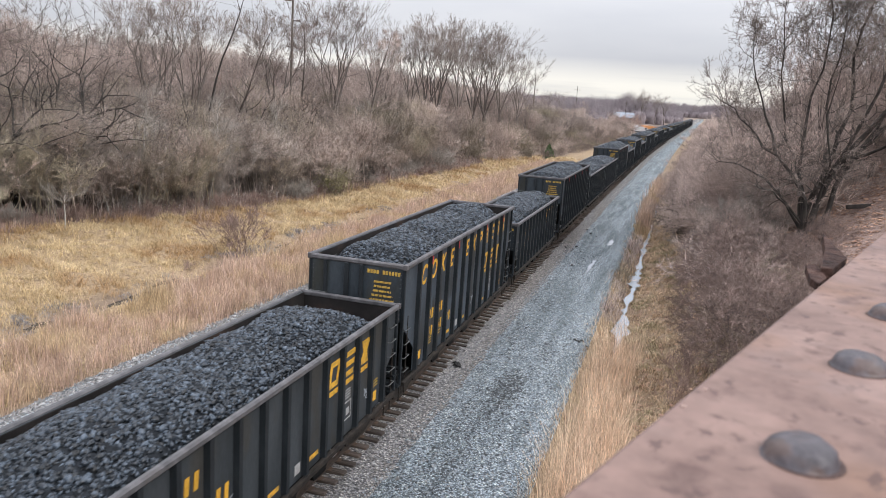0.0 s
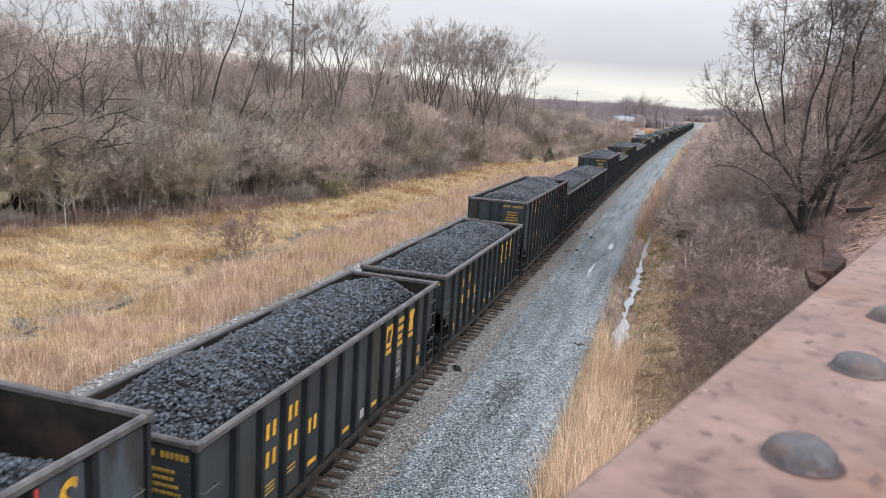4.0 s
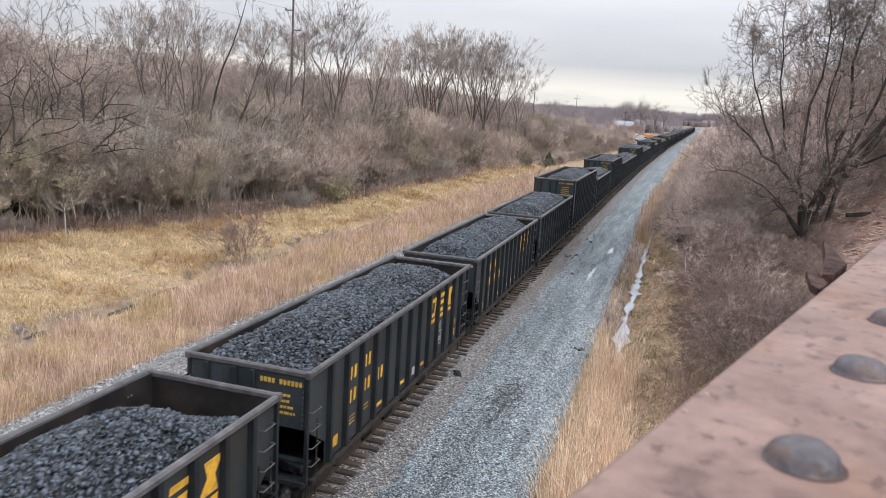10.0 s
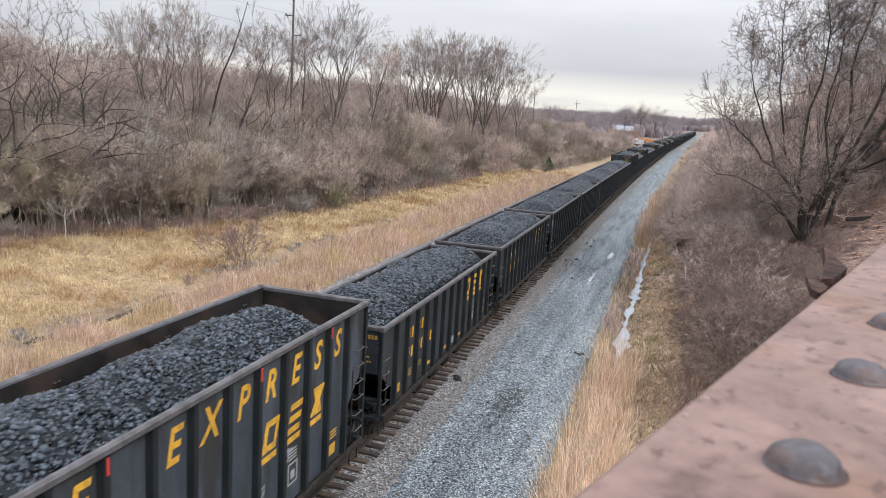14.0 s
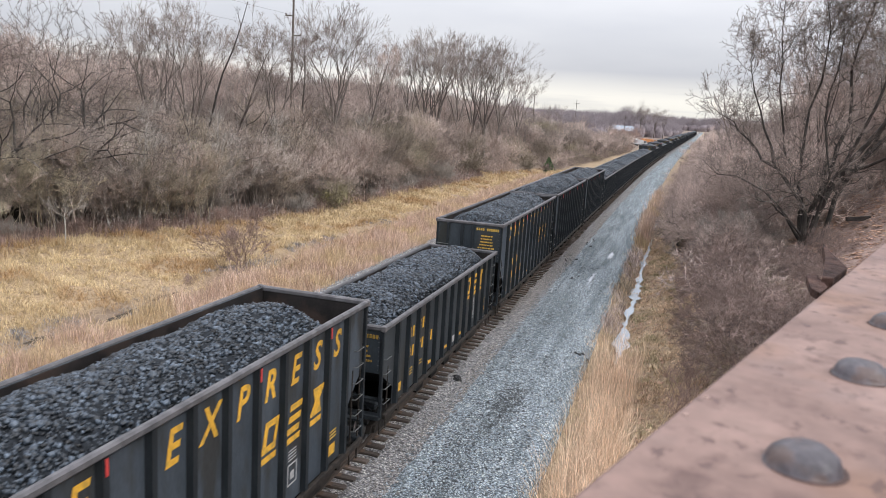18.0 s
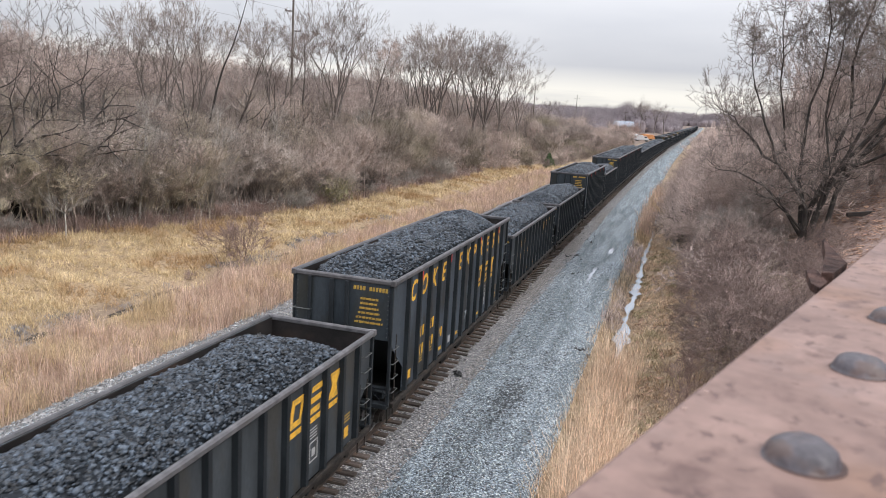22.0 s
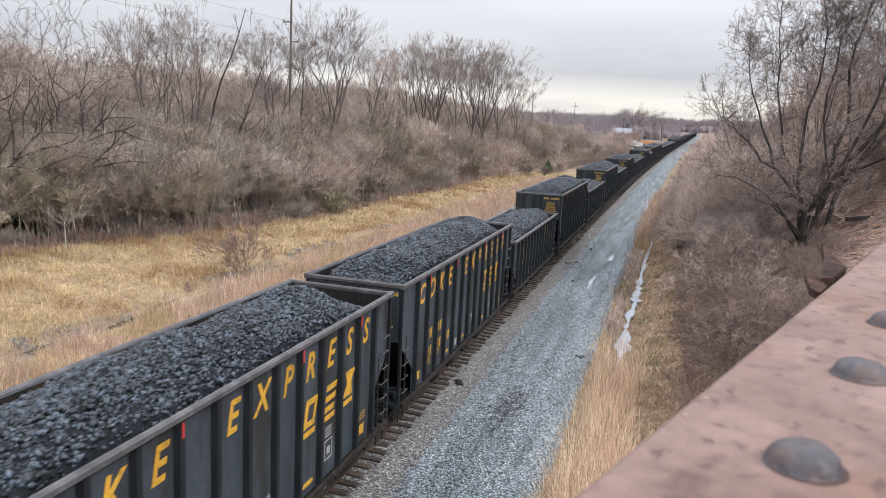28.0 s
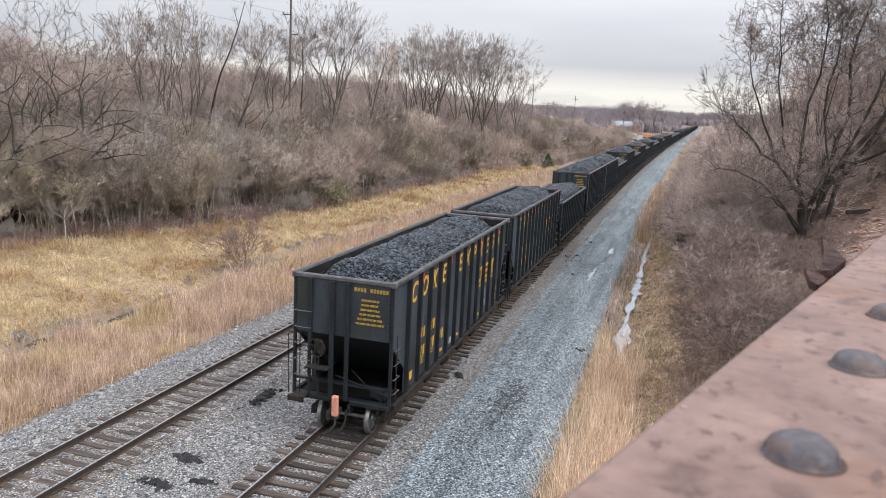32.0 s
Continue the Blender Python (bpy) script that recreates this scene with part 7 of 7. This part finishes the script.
for rad, pts in LEADERS:
    pts = [ACROSS * (a + hr.gauss(0, 0.08)) + AWAY * (c + hr.gauss(0, 0.15)) + Vector((0, 0, b)) for a, b, c in pts]
    line = []
    for p, q in zip(pts[:-1], pts[1:]):
        m = p.lerp(q, 0.5) + Vector((hr.gauss(0, 0.13), hr.gauss(0, 0.13), hr.gauss(0, 0.08)))
        line += [p, m]
    line.append(pts[-1])
    n = len(line) - 1
    for i, (p, q) in enumerate(zip(line[:-1], line[1:])):
        r0, r1 = rad * (1 - 0.86 * i / n), rad * (1 - 0.86 * (i + 1) / n)
        hero_tr.append((*p, *q, r0 * (1.3 if i == 0 else 1.0), r1))
        if i < 2:
            continue
        d0 = (q - p).normalized()
        for k in range(7 if p.z > 8.5 else hr.choice((2, 2, 3))):
            a = hr.uniform(0, 6.283)
            d = (d0 * 0.55 + Vector((math.cos(a), math.sin(a), hr.uniform(-0.15, 0.75)))).normalized()
            fork(hr, p.lerp(q, hr.random()), d, hr.uniform(0.55, 1.0), max(0.022, r1 * hr.uniform(0.30, 0.5)), 4 if p.z > 8.0 else hr.choice((3, 3, 4)), hero_out, ang=0.58, up=0.05, wig=0.30, min_r=0.0066, ratio=0.82, twigs=2, twig_len=0.32, three=0.3, side=0.8, sub=3)
    fork(hr, line[-1], (line[-1] - line[-2]).normalized(), 0.9, rad * 0.14, 3, hero_out, ang=0.45, up=0.05, wig=0.16, min_r=0.0058, ratio=0.80, twigs=6, twig_len=0.30, three=0.25, side=0.7, sub=3)
mid = np.array([s for k, s in hero_out if k > 0])
fine = np.array([s for k, s in hero_out if k == 0])
hero_t = mesh_np("trunk", *limbs_to_arrays(np.array(hero_tr), 8), M["bark_black"], True)
hero_c = mesh_np("crown", *limbs_to_arrays(mid, 4), M["bark_dark"])
hero_w = mesh_np("twig_mass", *limbs_to_arrays(fine, 3), M["twigs_hero"])
part("twig_mass", hero_w, None, put_tree("vase", HX, HY, 1.0, 0, "large many-stemmed bare tree with dark branches on the bank", "trees on the bank", 0, hero_c, hero_t), "grey-brown fine twigs")["kind"] = "stuff"
for brg, dist, kind, sc in ((5.9, 52, "tall_a", 0.74), (6.9, 51, "thin", 1.05), (8.0, 54, "tall_c", 0.90), (9.4, 55, "thin", 1.15), (12.5, 58, "tall_b", 0.72), (11.2, 64, "vase", 0.66), (14.5, 60, "vase_b", 0.8), (16.5, 56, "clump", 0.9), (18.5, 60, "clump", 0.95), (20.5, 58, "tall_c", 0.95), (3.0, 75, "thin", 0.5), (1.6, 110, "tall_c", 0.42), (2.2, 95, "thin", 0.5)):
    x, y = on_line(brg, dist)
    put_tree(kind, x, y, sc, r.uniform(0, 360), "bare grey-brown tree on the bank", "trees on the bank")
for i in range(26):
    y = r.uniform(60, 240)
    x = 19 + 45 * r.random() + float(bend(y))
    put_tree(r.choice(["tall_c", "thin", "clump"]), x, y, r.uniform(0.55, 0.8), r.uniform(0, 360), "bare grey-brown tree on the bank", "trees on the bank")
# old timber lying on the bank
s = Shape().box(-0.9, 0.9, -0.11, 0.11, -0.10, 0.12, 0.02)
x, y = on_line(12.4, 48.0)
ob = tagged(new("old_sleeper", s.mesh("old_sleeper", M["timber_dark"])), "dark rotten timber sleeper lying on the leaf-strewn bank", "timber")
ob.matrix_basis = pose(x, y, place_z(x, y) + 0.12, 0, -8, 12)


# ---- far distance ----
def far_wood(name, pts, depth, height, seed, label, step=3.0):
    """A mass of far bare wood with an uneven top, along pts."""
    r = np.random.default_rng(seed)
    vs, ts = [], []
    k = 0
    for (x0, y0, h0), (x1, y1, h1) in zip(pts[:-1], pts[1:]):
        ln = math.hypot(x1 - x0, y1 - y0)
        n = int(ln * depth / 100) + 4
        u, d = r.uniform(0, 1, n), r.uniform(0, depth, n)
        nx, ny = -(y1 - y0) / ln, (x1 - x0) / ln
        px, py = x0 + (x1 - x0) * u + nx * d, y0 + (y1 - y0) * u + ny * d
        hh = (h0 + (h1 - h0) * u) * r.uniform(0.7, 1.1, n) + 2
        for a, b, h in zip(px, py, hh):
            z = place_z(a, b)
            m = 7
            rad = h * 0.34
            hull = h * 0.52
            ring0 = [(a + rad * 0.8 * math.cos(6.28 * i / m), b + rad * 0.8 * math.sin(6.28 * i / m), z - 0.5) for i in range(m)]
            ring1 = [(a + rad * (1 + r.uniform(-0.3, 0.3)) * math.cos(6.28 * i / m), b + rad * (1 + r.uniform(-0.3, 0.3)) * math.sin(6.28 * i / m), z + hull * r.uniform(0.40, 0.65)) for i in range(m)]
            ring2 = [(a + rad * 0.7 * (1 + r.uniform(-0.3, 0.3)) * math.cos(6.28 * i / m), b + rad * 0.7 * math.sin(6.28 * i / m), z + hull * r.uniform(0.80, 0.97)) for i in range(m)]
            vs += ring0 + ring1 + ring2 + [(a, b, z + hull)]
            for i in range(m):
                j = (i + 1) % m
                for o in (0, m):
                    ts += [(k + o + i, k + o + j, k + o + m + j), (k + o + i, k + o + m + j, k + o + m + i)]
                ts.append((k + 2 * m + i, k + 2 * m + j, k + 3 * m))
            k += 3 * m + 1
            c0, c1 = r.normal(0, 0.50, (110, 3)) * rad, r.normal(0, 0.60, (110, 3)) * rad
            for u0, u1 in zip(c0, c1):
                hz = z + h * (1.04 - 0.22 * (u1[0] ** 2 + u1[1] ** 2) / rad ** 2) + u1[2] * 0.15
                w = h * 0.008
                vs += [(a + u0[0] - w, b + u0[1], z + h * 0.3), (a + u0[0] + w, b + u0[1], z + h * 0.3), (a + u0[0], b + u0[1] + w * 1.7, z + h * 0.3), (a + u1[0], b + u1[1], hz)]
                ts += [(k, k + 1, k + 3), (k + 1, k + 2, k + 3), (k + 2, k, k + 3)]
                k += 4
    tagged(new(name, mesh_np(name, vs, ts, M["far_wood"], True)), label, "woods", "", "stuff")


far_wood("far_woods", [(-14, 255, 9), (-24, 380, 10), (-40, 480, 11)], 60, 9, 51, "bare grey woods far along the line")
far_wood("far_woods", [(-60, 520, 12), (-25, 640, 15), (6, 760, 13), (10, 1000, 10)], 80, 9, 52, "far hazy bare woods closing the view")
far_wood("far_woods", [(-24, 570, 17), (-12, 600, 20), (2, 640, 15)], 30, 9, 57, "clump of tall bare trees far along the line")
far_wood("far_woods", [(55, 900, 9), (36, 420, 8), (24, 255, 6)], 60, 9, 53, "bare grey woods far along the bank")
far_wood("far_woods", [(-150, -20, 9), (-150, 160, 10), (-170, 520, 12)], 60, 9, 54, "bare woods behind the near trees")
far_wood("far_woods", [(150, 500, 12), (90, 120, 12), (60, 30, 10)], 50, 9, 55, "bare woods behind the bank")
far_wood("far_woods", [(-900, 1700, 26), (-300, 1900, 30), (400, 1900, 30), (1000, 1600, 26)], 120, 9, 56, "low wooded rise on the horizon")


def shed(x, y, turn):
    root = thing("shed", "long low shed with a pale metal roof far beyond the wood", "building", "", "", pose(x, y, place_z(x, y), 0, 0, turn))
    s = Shape().box(-14, 14, -7, 7, -0.3, 5.6)
    part("wall", s, M["wall_shed"], root)
    s = Shape().prism([(-7.6, 5.55), (0, 8.0), (7.6, 5.55), (7.6, 5.75), (0, 8.25), (-7.6, 5.75)], 0, -14.6, 14.6)
    part("roof", s, M["roof_white"], root, "pale grey pitched metal roof")
    for k in (-8, 0, 8):
        s = Shape().box(k - 1.6, k + 1.6, -7.06, -7.0, 0.0, 3.2)
        part("door", s, M["veh_white"], root)


shed(-30.0, 415, 12)
shed(-52.0, 455, 70)


def truck_far(x, y, turn, mat, label):
    root = thing("truck", label, "vehicle", "far vehicles", "", pose(x, y, place_z(x, y), 0, 0, turn))
    s = Shape().prism([(-3.2, 0.9), (3.3, 0.9), (3.3, 1.6), (2.6, 1.75), (2.2, 2.6), (0.9, 2.6), (0.8, 1.7), (-3.2, 1.7)], 1, -1.0, 1.0)
    part("body", s, mat, root)
    part("load_box", Shape().box(-3.1, 0.6, -1.05, 1.05, 1.72, 3.0, 0.08), mat, root)
    part("windscreen", Shape().box(1.0, 2.15, -1.02, 1.02, 1.85, 2.4), M["glass"], root)
    for a in (-2.1, 2.3):
        for b in (-0.85, 0.85):
            part("wheel", Shape().ring((a, b, 0.45), 1, [(0, -0.15), (0.45, -0.15), (0.45, 0.15), (0, 0.15)], 12), M["rubber"], root)


truck_far(-8.5, 372, 20, M["veh_white"], "white truck parked by the line far off")
truck_far(-11.5, 380, 60, M["veh_white"], "white truck parked by the line far off")
truck_far(-4.6, 392, 10, M["veh_orange"], "orange maintenance machine by the line far off")
truck_far(-7.4, 398, 40, M["veh_orange"], "orange maintenance machine by the line far off")
bush("bare_bush", -12.5 + float(bend(285)) * 0.6, 285, 1, 2.2, M["twigs_red"], "reddish-brown bare bush far along the verge")


def utility_pole(x, y, h, label, arms, turn=0.0, r0=0.14):
    root = thing("utility_pole", label, "utility pole", "utility poles", "", pose(x, y, place_z(x, y), 0, 0, turn))
    part("shaft", Shape().rod((0, 0, -0.3), (0, 0, h), r0, r0 * 0.6, 8), M["pole"], root)
    for z, x0, x1 in arms:
        s = Shape().box(x0, x1, -0.06, 0.06, z - 0.06, z + 0.06, 0.01)
        for k in (x0 + 0.06, x1 - 0.06):
            s.ring((k, 0, z + 0.05), 2, [(0, 0), (0.05, 0), (0.06, 0.12), (0.03, 0.2), (0, 0.2)], 6)
        part("arm", s, M["pole"], root)
    return root


PX, PY = -33.7, 77.2
PZ = place_z(PX, PY)
utility_pole(PX, PY, 24.4 - PZ, "tall weathered timber utility pole in the wood", ((18.8 - PZ, -0.88, 0.06), (16.7 - PZ, -0.06, 0.88), (13.9 - PZ, -0.6, 0.06)), 15, 0.165)
utility_pole(-26.6, 186.7, 16.0 - place_z(-26.6, 186.7), "timber utility pole beyond the wood", ((14.9 - place_z(-26.6, 186.7), -0.6, 0.6),), 10)
utility_pole(-30.8, 297.4, 17.0 - place_z(-30.8, 297.4), "timber utility pole far beyond the wood", ((15.6 - place_z(-30.8, 297.4), -1.0, 1.0),), 10)
utility_pole(-25.0, 340.0, 13.0 - place_z(-25.0, 340.0), "timber utility pole far beyond the wood", ((12.0 - place_z(-25.0, 340.0), -1.0, 1.0),), 10)
utility_pole(-17.0, 372.0, 13.0 - place_z(-17.0, 372.0), "timber utility pole far beyond the wood", ((12.0 - place_z(-17.0, 372.0), -1.0, 1.0),), 10)
utility_pole(-10.5, 388.0, 12.0 - place_z(-10.5, 388.0), "timber utility pole far beyond the wood", ((11.0 - place_z(-10.5, 388.0), -1.0, 1.0),), 10)
for dx, z0, far_x, far_z in ((-0.8, 19.0, -21.9, 14.0), (0.8, 16.9, -20.1, 14.0), (0.0, 23.6, -21.0, 15.0)):
    for p1, sag in ((Vector((PX + dx, 3.0, z0 + 0.4)), 0.5),):
        p0 = Vector((PX + dx, PY, z0))
        pts = [p0.lerp(p1, k / 10) - Vector((0, 0, sag * 4 * (k / 10) * (1 - k / 10))) for k in range(11)]
        tagged(new("power_line", Shape().bar(pts, 0.012, 4).mesh("power_line", M["wire"])), "thin dark overhead wire from the tall pole", "wire", "overhead wires")


# ---- the bridge that the camera looks over ----
def girder():
    o = pose(8.4654, 0.0, 9.303, 0, 0, -19.2)
    root = thing("steel_girder", "pinkish rusted riveted steel bridge girder resting on its piers", "girder", "", "", o)
    E0 = -0.1235                     # edge of the top flange, across the girder
    L0, L1 = -52.0, 15.0
    part("top_flange", Shape().box(E0, E0 + 0.46, L0, L1, -0.022, 0.0, 0.004), M["rust"], root, "pinkish rusted flange plate with flaked patches")
    part("web", Shape().box(E0 + 0.215, E0 + 0.240, L0, L1, -1.30, -0.022), M["rust"], root)
    part("bottom_flange", Shape().box(E0, E0 + 0.46, L0, L1, -1.325, -1.30, 0.004), M["rust"], root)
    for k in range(27):
        part("stiffener", shared(("stiffener",), lambda: Shape().box(E0 + 0.03, E0 + 0.214, -0.01, 0.01, -1.299, -0.023), M["rust"]), None, root, "", pose(0, -50 + k * 2.4, 0))
    prof = [(0.0180, 0.0), (0.0170, 0.0006), (0.0164, 0.003), (0.0146, 0.0068), (0.0108, 0.0096), (0.0056, 0.0112), (0.0, 0.0116)]
    riv = shared(("rivet",), lambda: Shape().ring((0, 0, 0), 2, prof, 24), M["rivet"])
    jr = random.Random(17)
    for v_ in riv.vertices:
        k_ = 0.0009 * noise.noise(v_.co * 160.0) + jr.uniform(-0.00012, 0.00012)
        v_.co += v_.co.normalized() * k_
    for p_ in riv.polygons:
        p_.use_smooth = True
    ring = shared(("rust_ring",), lambda: Shape().ring((0, 0, 0), 2, [(0.0, 0.0), (0.0184, 0.0), (0.0182, 0.0006), (0.0, 0.0006)], 20), M["rust_dark"])
    rr = random.Random(8)
    for k in range(-8, 40):
        part("rust_ring", ring, None, root, "dark rust ring", pose(E0 + 0.071, 0.364 + k * 0.170, 0))
        part("rivet", riv, None, root, "", pose(E0 + 0.071 + rr.uniform(-0.001, 0.001), 0.364 + k * 0.170, 0, rr.uniform(-2, 2), rr.uniform(-2, 2), rr.uniform(0, 360)))
        part("rivet", riv, None, root, "", pose(E0 + 0.390 + rr.uniform(-0.002, 0.002), 0.364 + k * 0.170, 0, rr.uniform(-2, 2), rr.uniform(-2, 2), rr.uniform(0, 360)))
    # two chips where the paint is gone
    def chip(seed, a, b):
        r_ = random.Random(seed)
        n = 11
        o_ = [(a * (1 + r_.uniform(-0.35, 0.35)) * math.cos(6.28 * i / n), b * (1 + r_.uniform(-0.35, 0.35)) * math.sin(6.28 * i / n)) for i in range(n)]
        return Shape().prism(o_, 2, 0.0, 0.0005)
    for i, (u, v) in enumerate(((0.0080, 0.4204), (0.0073, 0.3858))):
        part("paint_chip", shared(("chip", i), lambda: chip(i + 60, 0.0019, 0.0019), M["rust_pale"]), None, root, "pale chip", pose(E0 + u, v, 0, 0, 0, 20 + 70 * i))
    # torn blackened splice plates beyond the edge
    s = Shape().prism([(E0 - 0.002, 0.88), (E0 - 0.002, 0.968), (E0 - 0.030, 1.055), (E0 - 0.060, 1.155), (E0 - 0.034, 1.02), (E0 - 0.012, 0.872)], 2, -0.012, 0.002)
    part("splice_plate", s, M["black_steel"], root, "blackened torn splice plate")
    s = Shape().prism([(E0 - 0.002, 0.81), (E0 - 0.002, 0.850), (E0 - 0.026, 0.922), (E0 - 0.033, 0.905), (E0 - 0.014, 0.83)], 2, -0.011, -0.003)
    part("splice_plate", s, M["black_steel"], root, "blackened torn splice plate")
    return o


o_ = girder()
for u, nm in ((14.0, "bridge_abutment"), (-17.0, "bridge_pier"), (-51.0, "bridge_abutment")):
    cx, cy = 8.47 + u * BEAM_DIR[0] + 3.0 * BEAM_DIR[1], u * BEAM_DIR[1] - 3.0 * BEAM_DIR[0]
    s = Shape().box(-3.4, 3.4, -0.8, 0.8, -1.6, 7.97, 0.05)
    s.box(-3.6, 3.6, -1.1, 1.1, -1.6, 0.2, 0.05)
    ob = tagged(new(nm, s.mesh(nm, M["concrete"])), "stained concrete support under the bridge", "bridge support", "", "structure")
    ob.matrix_basis = pose(cx, cy, 0, 0, 0, -19.0)
s = Shape().box(0.50, 5.2, -51.5, 15.0, -0.62, -0.30, 0.02)
ob = tagged(new("bridge_deck", s.mesh("bridge_deck", M["concrete"])), "worn concrete deck of the bridge behind the girder", "bridge deck", "", "structure")
ob.matrix_basis = o_
s = Shape().box(0.14, 0.50, -51.0, 15.0, -1.2, -0.62)
ob = tagged(new("deck_beam", s.mesh("deck_beam", M["concrete"])), "concrete edge beam of the deck on the bridge supports", "bridge beam", "", "structure")
ob.matrix_basis = o_


# ---- what moves ----
def motions():
    spins = {}
    for ob, s32_ in MOVERS:
        half = 7.0
        rows = []
        for k in range(17):
            t = 2.0 * k
            y = s32_ - SPEED * (SECONDS - t)
            h = heading(y + half)
            x = float(bend(y + half)) - half * math.sin(h)
            rows.append((t, pose(x, y, 0, 0, 0, -math.degrees(h))))
        walk(ob, rows)
        # wheels roll; each has the same turning, so they share it
        for w_ in [c for c in ob.children_recursive if c.name.startswith("wheelset")]:
            key = round(w_.matrix_basis.translation.y, 2)
            if key not in spins:
                at_ = w_.matrix_basis.translation.copy()
                step_ = math.degrees(SPEED / FPS / 0.46)
                walk(w_, [(k / FPS, pose(at_.x, at_.y, at_.z, -(k * step_) % 360.0)) for k in range(int(SECONDS * FPS) + 1)])
                spins[key] = (w_.animation_data.action, w_.animation_data.action_slot)
            else:
                w_.rotation_mode = "QUATERNION"
                ad = w_.animation_data_create()
                ad.action, ad.action_slot = spins[key]


motions()
